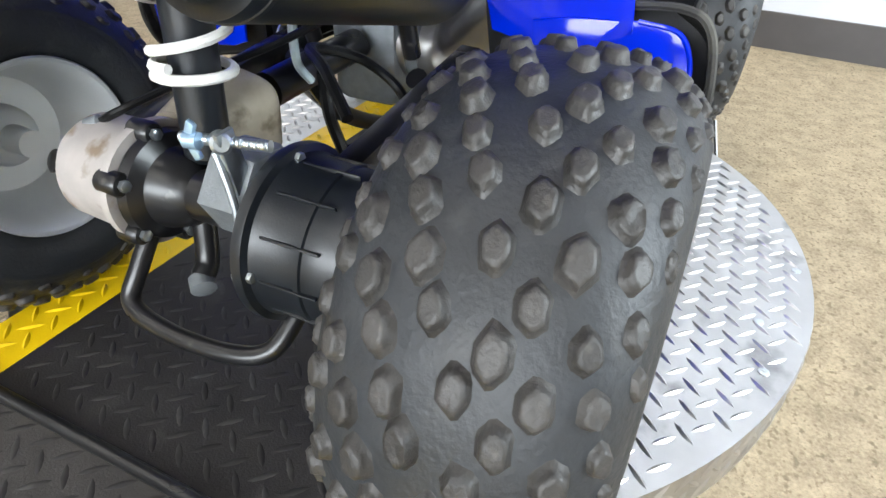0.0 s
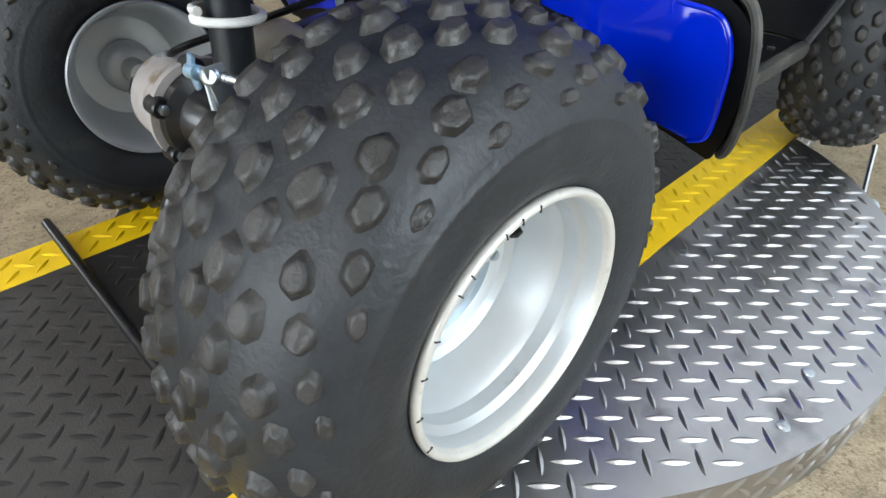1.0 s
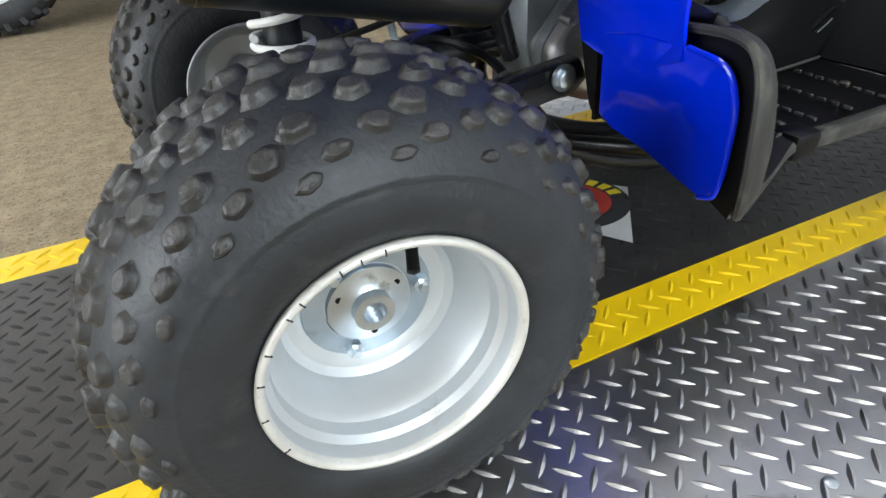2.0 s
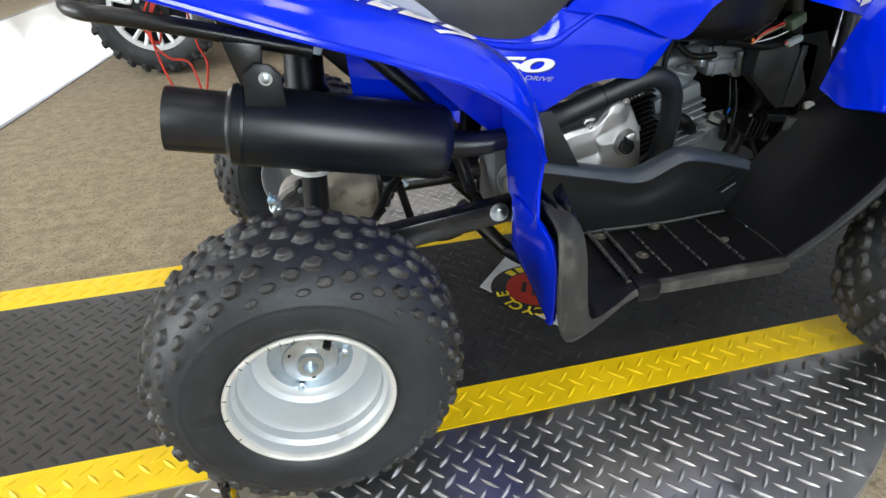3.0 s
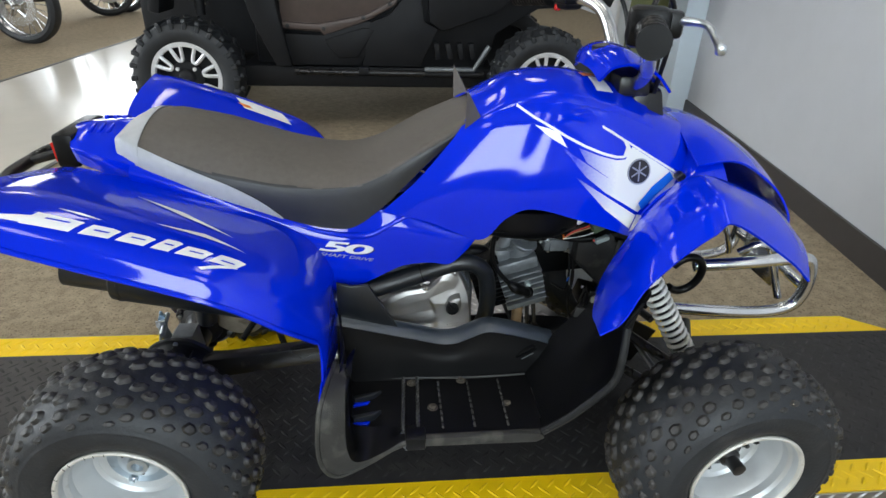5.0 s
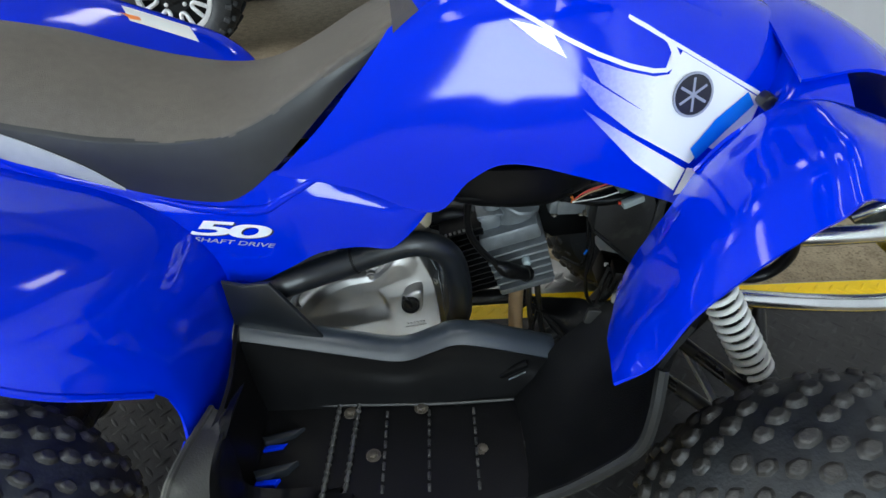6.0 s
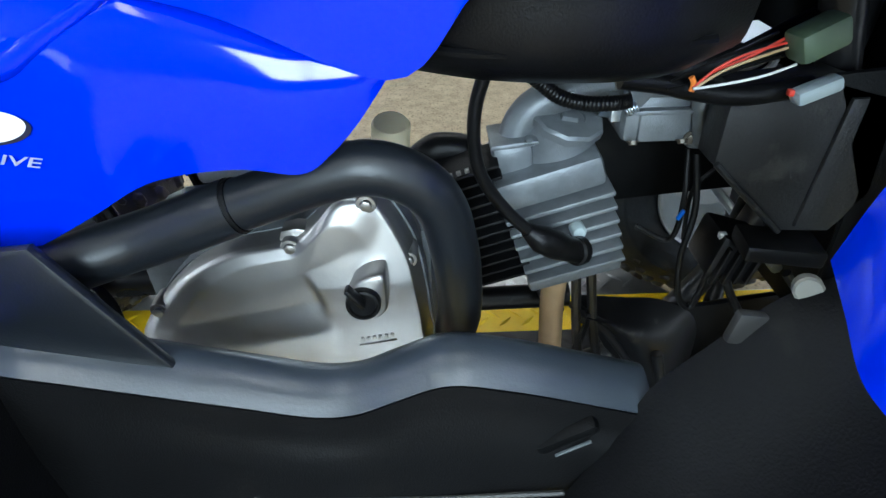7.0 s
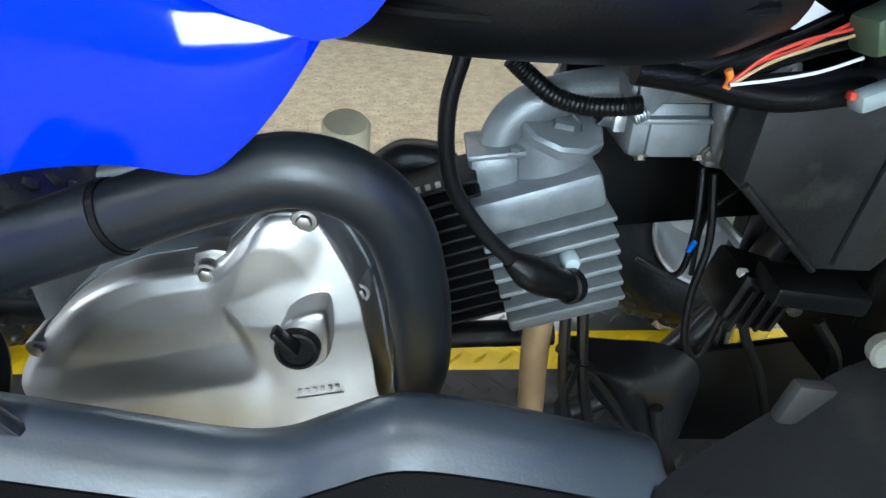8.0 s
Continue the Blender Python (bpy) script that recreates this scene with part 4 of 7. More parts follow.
top_ob = part("tank_top", loft([r + [(x, -y, z) for x, y, z in r[-2::-1]] for r in top_half], 40, 60, 0.003), BLUE, quad, "glossy blue raised top panel of the tank cover", angle=30)
front_rows = [
    [(0.6633, -0.1600, 0.3655), (0.6503, -0.1925, 0.3653), (0.6373, -0.2250, 0.3651), (0.6299, -0.2585, 0.3738), (0.6224, -0.2920, 0.3826)],
    [(0.6734, -0.1600, 0.4034), (0.6671, -0.1930, 0.4165), (0.6608, -0.2260, 0.4176), (0.6545, -0.2590, 0.4167), (0.6483, -0.2920, 0.3999)],
    [(0.6955, -0.1600, 0.4531), (0.6886, -0.1930, 0.4653), (0.6817, -0.2260, 0.4654), (0.6748, -0.2590, 0.4636), (0.6679, -0.2920, 0.4458)],
    [(0.7153, -0.1600, 0.4979), (0.7095, -0.1930, 0.5068), (0.7036, -0.2260, 0.5038), (0.6978, -0.2590, 0.4987), (0.6920, -0.2920, 0.4776)],
    [(0.7370, -0.1600, 0.5258), (0.7316, -0.1930, 0.5341), (0.7262, -0.2260, 0.5304), (0.7207, -0.2590, 0.5247), (0.7153, -0.2920, 0.5030)],
    [(0.7597, -0.1600, 0.5448), (0.7551, -0.1930, 0.5538), (0.7506, -0.2260, 0.5509), (0.7460, -0.2590, 0.5460), (0.7415, -0.2920, 0.5251)],
    [(0.7905, -0.1600, 0.5508), (0.7849, -0.1930, 0.5621), (0.7793, -0.2260, 0.5614), (0.7736, -0.2590, 0.5587), (0.7680, -0.2920, 0.5400)],
    [(0.8800, -0.1550, 0.5200), (0.8780, -0.1900, 0.5220), (0.8730, -0.2250, 0.5150), (0.8680, -0.2550, 0.5020), (0.8620, -0.2830, 0.4820)],
    [(0.9350, -0.1700, 0.4750), (0.9300, -0.2000, 0.4740), (0.9250, -0.2250, 0.4680), (0.9150, -0.2500, 0.4600), (0.9050, -0.2750, 0.4460)],
]
ff = loft(front_rows, 60, 30, 0.003)
f2 = mirrored(ff)
part("front_fender", ff, BLUE, quad, "glossy blue plastic front fender")
part("front_fender", f2, BLUE, quad, "glossy blue plastic front fender")
trim["fit"] = BODY
nose_half = [
    [(0.80, -0.15, 0.575), (0.805, -0.1, 0.588), (0.81, -0.05, 0.60), (0.812, 0, 0.604)],
    [(0.86, -0.15, 0.580), (0.865, -0.1, 0.592), (0.87, -0.05, 0.597), (0.872, 0, 0.598)],
    [(0.92, -0.155, 0.545), (0.935, -0.1, 0.55), (0.945, -0.05, 0.552), (0.948, 0, 0.553)],
    [(0.955, -0.16, 0.50), (0.975, -0.1, 0.497), (0.985, -0.05, 0.496), (0.988, 0, 0.496)],
    [(0.965, -0.155, 0.46), (0.985, -0.1, 0.455), (0.992, -0.05, 0.45), (0.995, 0, 0.45)],
]
for s in (-1, 1):
    part("fender_bridge", loft([[(0.752, s * 0.146, 0.455), (0.738, s * 0.154, 0.482), (0.7200, s * 0.166, 0.507)],
                                [(0.770, s * 0.137, 0.490), (0.756, s * 0.150, 0.518), (0.7420, s * 0.166, 0.536)],
                                [(0.790, s * 0.122, 0.535), (0.785, s * 0.146, 0.552), (0.7720, s * 0.166, 0.556)],
                                [(0.806, s * 0.100, 0.567), (0.806, s * 0.135, 0.570), (0.8000, s * 0.168, 0.559)],
                                [(0.820, s * 0.060, 0.592), (0.840, s * 0.125, 0.583), (0.8450, s * 0.166, 0.548)]], 20, 12, 0.003), BLUE, quad, "glossy blue panel between tank cover and fender")
    trim["fit"] = None
    part("fender_lip", tube([(x, -s * y, z) for x, y, z in ((-0.104, -0.3365, 0.576), (-0.060, -0.3385, 0.555), (0.03, -0.3385, 0.521), (0.11, -0.3385, 0.493), (0.176, -0.3365, 0.465), (0.222, -0.3205, 0.425), (0.255, -0.2735, 0.369))], 0.0032, 60, 8), BLUE, quad)
    trim["fit"] = BODY
part("nose_cowl", loft([r + [(x, -y, z) for x, y, z in r[-2::-1]] for r in nose_half], 24, 24, 0.003), BLUE, quad, "glossy blue nose cowl between the front fenders")
trim["fit"] = None
tail_half = [
    [(-0.086, -0.064, 0.540), (-0.088, -0.067, 0.557), (-0.090, -0.064, 0.562), (-0.099, -0.036, 0.571), (-0.104, 0, 0.576)],
    [(-0.070, -0.074, 0.536), (-0.070, -0.078, 0.556), (-0.071, -0.074, 0.562), (-0.075, -0.040, 0.574), (-0.078, 0, 0.580)],
    [(-0.030, -0.088, 0.526), (-0.030, -0.092, 0.549), (-0.030, -0.087, 0.556), (-0.030, -0.045, 0.573), (-0.030, 0, 0.582)],
    [(0.005, -0.097, 0.515), (0.005, -0.100, 0.541), (0.005, -0.095, 0.549), (0.005, -0.050, 0.570), (0.005, 0, 0.580)],
]
part("tail_cowl", loft([r + [(x, -y, z) for x, y, z in r[-2::-1]] for r in tail_half], 16, 60, 0.003), BLUE, quad, "glossy blue tail section behind the seat", angle=30)
for s in (-1, 1):
    for k in range(3):
        part("vent_slot", box((-0.072 + 0.013 * k, s * 0.030, 0.5775), (0.006, 0.024, 0.005), 0.002, (s * -16, 0, 0)), BLUE, quad)
part("tail_light", prism([(-0.045, 0.532), (0.045, 0.532), (0.05, 0.562), (-0.05, 0.562)], "x", -0.126, -0.114, 0.004), RED, quad, "red tail light lens")
part("tail_light_housing", box((-0.105, 0, 0.55), (0.03, 0.11, 0.05), 0.006), BLACK, quad)
part("grab_bar", tube([(0.05, -0.10, 0.455), (-0.03, -0.105, 0.478), (-0.12, -0.105, 0.502), (-0.168, -0.098, 0.512), (-0.188, -0.06, 0.516), (-0.19, 0, 0.517), (-0.188, 0.06, 0.516), (-0.168, 0.098, 0.512), (-0.12, 0.105, 0.502), (-0.03, 0.105, 0.478), (0.05, 0.10, 0.455)], 0.0088, 80, 12), FRAME, quad, "black rear grab bar")
part("bar_stay", tube([(-0.10, 0.0, 0.54), (-0.15, 0.0, 0.528), (-0.19, 0.0, 0.517)], 0.007, 16, 10), FRAME, quad)
for pts in ([(-0.100, -0.066, 0.515), (-0.114, -0.07, 0.486), (-0.113, -0.07, 0.450), (-0.105, -0.072, 0.414)],
            [(-0.104, -0.064, 0.515), (-0.118, -0.066, 0.478), (-0.104, -0.07, 0.455), (-0.084, -0.07, 0.447), (-0.078, -0.072, 0.413)],
            [(-0.074, -0.066, 0.500), (-0.071, -0.07, 0.466), (-0.066, -0.07, 0.445), (-0.074, -0.072, 0.413)],
            [(-0.108, -0.062, 0.515), (-0.122, -0.064, 0.490), (-0.110, -0.066, 0.470), (-0.100, -0.064, 0.500)]):
    part("loose_wire", tube(pts, 0.0013, 30, 6), WIRER, quad, "loose red wire")


# seat


def seat_bottom(x):
    return float(np.interp(x, [-0.02, 0.024, 0.11, 0.2, 0.25, 0.30, 0.34, 0.407, 0.479], [0.555, 0.529, 0.501, 0.466, 0.450, 0.450, 0.478, 0.545, 0.606]))


def seat_crease(x):
    return float(np.interp(x, [-0.02, 0.012, 0.10, 0.18, 0.25, 0.31, 0.352, 0.39, 0.46, 0.49], [0.578, 0.566, 0.536, 0.517, 0.509, 0.515, 0.535, 0.560, 0.598, 0.612]))


def seat_top(x):
    return float(np.interp(x, [-0.02, 0.0, 0.034, 0.1, 0.18, 0.24, 0.29, 0.34, 0.42, 0.46, 0.49], [0.583, 0.594, 0.598, 0.588, 0.562, 0.545, 0.538, 0.549, 0.586, 0.606, 0.618]))


def seat_half(x):
    return float(np.interp(x, [-0.02, 0.01, 0.1, 0.3, 0.4, 0.48], [0.080, 0.096, 0.107, 0.104, 0.095, 0.072]))


def seat_section(x, off=0.0):
    zb, zc, zt, w = seat_bottom(x), seat_crease(x), seat_top(x), seat_half(x)
    zc = max(min(zc, zt - 0.010), zb + 0.004)
    d = zt - zc
    return [(x, -w - off, zb), (x, -w * 1.015 - off, zb + 0.5 * (zc - zb)), (x, -w * 1.0 - off, zc - 0.004), (x, -w * 0.955 - off * 0.8, zc + 0.004 + off * 0.6), (x, -w * 0.72, zc + 0.55 * d + off), (x, -w * 0.36, zt - 0.12 * d + off), (x, 0, zt + off)]


seat_rows = []
for x in list(np.linspace(-0.02, 0.012, 3)) + list(np.linspace(0.035, 0.484, 13)):
    r = seat_section(x)
    seat_rows.append(r + [(a, -b, c) for a, b, c in r[-2::-1]])
sb = loft(seat_rows, 80, 70, 0.004)
for f in sb.faces:
    c = f.calc_center_median()
    if c.z < seat_crease(c.x) - 0.001 + 0.004 * math.sin(c.x * 9):
        f.material_index = 1
part("seat", sb, [SEATM, SEATS], quad, "dark brown-grey vinyl seat with a silver-grey rear band", angle=60)


for s in (-1, 1):
    rows = []
    for x, top in ((0.008, 1.0), (0.02, 0.98), (0.05, 0.86), (0.09, 0.74), (0.13, 0.52), (0.17, 0.27), (0.198, 0.04)):
        q = catmull(seat_section(x, 0.0022)[:4], 40)
        rows.append([(p[0], p[1] * -s, p[2]) for p in (q[int(39 * top * k)] for k in (0, 0.25, 0.5, 0.75, 1.0))])
    part("seat_band", loft(rows, 40, 14, 0.0012), GREYV, quad, "silver-grey vinyl band", angle=60)
rear = []
for x in (-0.0212, -0.012, 0.0, 0.012):
    h = seat_section(x, 0.0022)
    rear.append(h + [(p[0], -p[1], p[2]) for p in h[-2::-1]])
part("seat_band", loft(rear, 16, 70, 0.0012), GREYV, quad, "silver-grey vinyl band", angle=60)

# decals, laid on the curved panels
tank_bvh, cover_bvh, fender_bvh = bvh_of(tank_ob), bvh_of(cover_ob), bvh_of(fender_ob)
flash = [
    (DECALW, [(0.5324, 0.6259), (0.5547, 0.6133), (0.5786, 0.6016), (0.6034, 0.5885), (0.6291, 0.5768), (0.6552, 0.5672), (0.6760, 0.5620), (0.6761, 0.5658), (0.6557, 0.5709), (0.6300, 0.5803), (0.6048, 0.5917), (0.5800, 0.6047), (0.5562, 0.6163), (0.5341, 0.6287)]),
    (DECALW, [(0.6754, 0.5622), (0.6878, 0.5618), (0.6956, 0.5659), (0.6984, 0.5737), (0.6933, 0.5817), (0.6825, 0.5906), (0.6806, 0.5883), (0.6910, 0.5798), (0.6949, 0.5741), (0.6927, 0.5685), (0.6864, 0.5653), (0.6747, 0.5657)]),
    (DECALW, [(0.6844, 0.5887), (0.6701, 0.5974), (0.6533, 0.6060), (0.6524, 0.6037), (0.6691, 0.5951), (0.6833, 0.5864)]),
    (DECALW, [(0.6533, 0.6026), (0.6965, 0.5792), (0.7369, 0.5563), (0.7829, 0.5308), (0.7838, 0.5340), (0.7379, 0.5592), (0.6976, 0.5819), (0.6546, 0.6052)]),
    (FADE, [(0.6202, 0.5765), (0.6511, 0.5658), (0.6770, 0.5595), (0.6942, 0.5603), (0.7012, 0.5689), (0.6999, 0.5767), (0.7333, 0.5579), (0.7751, 0.5338), (0.7658, 0.5119), (0.7423, 0.4919), (0.7079, 0.5104), (0.6723, 0.5314), (0.6328, 0.5566)]),
    (FADE, [(0.597, 0.576), (0.660, 0.5385), (0.730, 0.4985), (0.718, 0.483), (0.665, 0.513), (0.633, 0.537)]),
    (FADE, [(0.619, 0.536), (0.665, 0.5085), (0.715, 0.4785), (0.707, 0.459), (0.668, 0.487)]),
    (DECALW, [(0.5569, 0.6051), (0.5748, 0.6010), (0.5917, 0.5960), (0.6044, 0.5756), (0.5806, 0.5881)]),
]
for k, (fm, p) in enumerate(flash):
    d = decal(p, tank_bvh, 0.0014 if fm is not BLUE else 0.002, 0.008)
    e = mirrored(d)
    part("decal", d, fm, quad, "white flash decal")
    part("decal", e, fm, quad, "white flash decal")
EX, EZ, ER = 0.7125, 0.542, 0.0182
part("emblem", decal([(EX + ER * math.cos(t), EZ + ER * math.sin(t)) for t in np.linspace(0, 2 * math.pi, 36, endpoint=False)], tank_bvh, 0.0026, 0.006), DECALK, quad, "round dark emblem with grey rim")
for k in range(3):
    a = radians(90 + 60 * k)
    d, e = (math.cos(a), math.sin(a)), (-math.sin(a), math.cos(a))
    part("emblem_bar", decal([(EX + d[0] * s * 0.0135 + e[0] * q * 0.0011, EZ + d[1] * s * 0.0135 + e[1] * q * 0.0011) for s, q in ((-1, -1), (1, -1), (1, 1), (-1, 1))], tank_bvh, 0.0034, 0.006), DECALG, quad)
for k in range(4):
    ts = np.linspace(k * math.pi / 2, (k + 1) * math.pi / 2, 9)
    part("emblem_rim", decal([(EX + ER * math.cos(t), EZ + ER * math.sin(t)) for t in ts] + [(EX + 0.0163 * math.cos(t), EZ + 0.0163 * math.sin(t)) for t in ts[::-1]], tank_bvh, 0.0034, 0.006), DECALG, quad)
for ch, x0, z0 in (("5", 0.2435, 0.4170), ("0", 0.2785, 0.4125)):
    part("digit", decal(lettering(ch, (x0 + 0.0014, z0 - 0.0014), 0.026, (3.2, -0.34), (0.3, 0.80), shear=0.12, bold=0.0007), cover_bvh, 0.0013, 0.02), DECALK, quad)
    part("digit", decal(lettering(ch, (x0, z0), 0.026, (3.2, -0.34), (0.3, 0.80), shear=0.12, bold=0.0007), cover_bvh, 0.002, 0.02), DECALW, quad, "bold white digit")
part("lettering", decal(lettering("SHAFT DRIVE", (0.2465, 0.4085), 0.0085, (1.55, -0.24), (0.12, 0.85), shear=0.3, bold=0.0001), cover_bvh, 0.0016, 0.02), DECALG, quad, "small grey lettering")
# the brand script stands as plain slanted white strokes
def stroke(u0, u1, v0, v1, lean=0.011, cut=0.0):
    """A slanted bar along the fender's script line, its upper front corner cut off."""
    def at(u, v):
        return (u + lean * v, -0.3206 + 0.112 * max(0.0, u) + (0.021 + 0.012 * u) * v)
    return [at(u0, v0), at(u1, v0), at(u1, v1 - cut), at(u1 - 0.35 * (u1 - u0), v1), at(u0, v1)]


for u0, u1, v0, v1, slit in ((-0.022, 0.022, 0.0, 0.98, 0.62), (0.030, 0.057, 0.0, 0.84, 0.40), (0.063, 0.089, 0.0, 0.86, 0.45),
                             (0.095, 0.112, 0.0, 1.05, 0.55), (0.118, 0.145, 0.0, 0.84, 0.42), (0.151, 0.178, 0.0, 0.84, 0.30)):
    w = u1 - u0
    part("decal", decal_down(stroke(u0, u1, v0, v1, cut=0.12), fender_bvh, 0.0016), DECALW, quad, "slanted white decal block")
    part("decal_gap", decal_down(stroke(u0 + 0.30 * w, u1 - 0.20 * w, slit - 0.055, slit + 0.055), fender_bvh, 0.0022), BLUE, quad)
for p in ([(-0.0517, -0.3178), (0.005, -0.3014), (0.0152, -0.3098), (-0.0189, -0.3191), (-0.0506, -0.3205)],
          [(-0.0011, -0.2844), (0.0201, -0.2831), (0.0426, -0.2864), (0.0213, -0.2878)],
          [(0.0342, -0.178), (0.0923, -0.192), (0.16, -0.2298), (0.0953, -0.2068)],
          [(0.0854, -0.2598), (0.133, -0.2463), (0.1806, -0.2601), (0.1346, -0.2561)],
          [(0.1433, -0.3164), (0.1733, -0.2983), (0.1807, -0.2989), (0.147, -0.3189)]):
    part("decal", decal_down(p, fender_bvh, 0.0013), DECALW, quad, "thin white speed-line decal")
part("film_tab", decal([(0.722, 0.487), (0.745, 0.510), (0.768, 0.530), (0.762, 0.540), (0.735, 0.520), (0.716, 0.497)], tank_bvh, 0.004, 0.01), BLUE2, quad, "light blue film tab")
part("film_tab", decal([(0.707, 0.455), (0.721, 0.459), (0.728, 0.478), (0.716, 0.480)], tank_bvh, 0.003, 0.01), DECALW, quad)
part("clip", box((0.775, -0.133, 0.536), (0.026, 0.016, 0.013), 0.004, (0, 38, 0)), FRAME, quad, "dark panel clip")
part("label_print", decal_down([(0.640, -0.030), (0.676, -0.008), (0.672, 0.004), (0.636, -0.018)], bvh_of(top_ob), 0.0014), WIREO, quad, "small orange warning label")
part("warning_label", decal_down([(0.652, -0.064), (0.680, -0.056), (0.672, -0.014), (0.648, -0.028)], bvh_of(top_ob), 0.0012), DECALW, quad, "white warning label on the tank")
left_bvh = bvh_of(bpy.data.objects["rear_fender.001"])
part("warning_label", decal_down([(0.055, 0.282), (0.140, 0.286), (0.163, 0.250), (0.078, 0.246)], left_bvh, 0.0014), DECALW, quad, "white warning label on the fender")
part("label_print", decal_down([(0.062, 0.259), (0.085, 0.262), (0.090, 0.254), (0.078, 0.250)], left_bvh, 0.002), WIREO, quad)




# footwells, both sides
def footwell(s):
    def m(bm):
        if s > 0:
            b2 = mirrored(bm)
            bm.free()
            return b2
        return bm
    rows = [
        [(0.285, -0.135, 0.200), (0.287, -0.2, 0.194), (0.287, -0.25, 0.186), (0.282, -0.312, 0.172)],
        [(0.33, -0.145, 0.200), (0.33, -0.2, 0.199), (0.33, -0.25, 0.194), (0.33, -0.297, 0.186)],
        [(0.376, -0.152, 0.199), (0.376, -0.2, 0.200), (0.376, -0.25, 0.201), (0.376, -0.285, 0.201)],
        [(0.48, -0.158, 0.197), (0.48, -0.2, 0.198), (0.48, -0.25, 0.199), (0.48, -0.283, 0.200)],
        [(0.572, -0.16, 0.204), (0.572, -0.2, 0.204), (0.572, -0.245, 0.204), (0.570, -0.283, 0.203)],
    ]
    well = part("footwell", m(loft(rows, 30, 14, 0.005)), BLACK, quad, "black moulded plastic footwell with worn edges")
    tops = [(0.268, 0.316), (0.285, 0.311), (0.32, 0.302), (0.358, 0.292), (0.40, 0.281), (0.432, 0.273), (0.455, 0.274), (0.478, 0.284), (0.505, 0.294), (0.54, 0.288), (0.58, 0.276), (0.615, 0.265)]
    # the flange carries its bluish window sheen in its colour
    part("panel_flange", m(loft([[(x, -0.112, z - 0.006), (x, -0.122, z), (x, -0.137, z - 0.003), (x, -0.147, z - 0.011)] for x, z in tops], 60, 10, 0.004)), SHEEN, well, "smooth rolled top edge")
    part("inner_panel", m(loft([[(x, -0.1475, z - 0.012), (x, -0.150, z - 0.03), (x, -0.154, (z + 0.2) / 2 - 0.006), (x, -0.158, 0.200)] for x, z in tops], 60, 10, 0.004)), BLACK, well, "black inner panel")
    part("upper_panel", m(prism([(0.270, 0.372), (0.292, 0.366), (0.318, 0.368), (0.362, 0.288), (0.30, 0.297), (0.270, 0.308)], "y", -0.128, -0.135, 0.003)), SATIN, well)
    guard = [
        [(0.572, -0.16, 0.204), (0.575, -0.20, 0.204), (0.575, -0.245, 0.204), (0.570, -0.283, 0.203)],
        [(0.600, -0.148, 0.240), (0.612, -0.20, 0.235), (0.615, -0.25, 0.236), (0.603, -0.291, 0.238)],
        [(0.615, -0.140, 0.268), (0.645, -0.195, 0.268), (0.648, -0.25, 0.275), (0.635, -0.298, 0.281)],
        [(0.640, -0.140, 0.300), (0.672, -0.19, 0.305), (0.675, -0.245, 0.310), (0.654, -0.30, 0.312)],
        [(0.660, -0.142, 0.325), (0.69, -0.19, 0.338), (0.69, -0.24, 0.345), (0.660, -0.295, 0.348)],
        [(0.690, -0.145, 0.345), (0.705, -0.19, 0.365), (0.70, -0.235, 0.375), (0.665, -0.28, 0.382)],
        [(0.72, -0.15, 0.375), (0.72, -0.19, 0.395), (0.715, -0.23, 0.405), (0.69, -0.265, 0.41)],
    ]
    part("front_guard", m(loft(guard, 36, 18, 0.004)), DULL, well, "black front mudguard wall")
    part("guard_lip", m(tube([p[-1] for p in guard[:6]], 0.0055, 30, 8)), SCUFF, well, "scuffed black edge lip")
    back = [
        [(0.272, -0.118, 0.318), (0.283, -0.2, 0.303), (0.283, -0.255, 0.301), (0.276, -0.292, 0.301)],
        [(0.275, -0.12, 0.29), (0.280, -0.2, 0.284), (0.275, -0.27, 0.284), (0.266, -0.321, 0.284)],
        [(0.280, -0.125, 0.245), (0.281, -0.2, 0.25), (0.278, -0.27, 0.255), (0.263, -0.331, 0.255)],
        [(0.285, -0.13, 0.21), (0.287, -0.2, 0.205), (0.285, -0.26, 0.195), (0.272, -0.325, 0.20)],
        [(0.285, -0.135, 0.200), (0.29, -0.2, 0.194), (0.29, -0.26, 0.183), (0.281, -0.315, 0.172)],
    ]
    part("rear_guard", m(loft(back, 28, 16, 0.004)), BLACK, well, "black rear mudguard wall")
    flare = [((0.272, -0.232, 0.301), (0.288, -0.232, 0.299)), ((0.264, -0.298, 0.307), (0.290, -0.286, 0.303)), ((0.258, -0.325, 0.290), (0.290, -0.312, 0.284)), ((0.255, -0.336, 0.235), (0.290, -0.324, 0.240)),
             ((0.264, -0.332, 0.196), (0.296, -0.322, 0.206)), ((0.281, -0.320, 0.176), (0.312, -0.312, 0.192)), ((0.318, -0.306, 0.181), (0.338, -0.302, 0.196)), ((0.352, -0.294, 0.193), (0.364, -0.291, 0.203)), ((0.376, -0.288, 0.198), (0.380, -0.286, 0.205))]
    part("guard_flare", m(loft([[p, tuple((u + v) / 2 + w for u, v, w in zip(p, q, (0.0, -0.003, 0.0))), q] for p, q in flare], 60, 8, 0.004)), DUSTB, well, "dusty grey flared guard edge")
    part("guard_lip", m(tube([p for p, q in flare], [0.003, 0.0035, 0.0035, 0.0035, 0.0035, 0.0035, 0.003, 0.003, 0.003], 60, 8)), DUSTB, well, "scuffed edge lip")
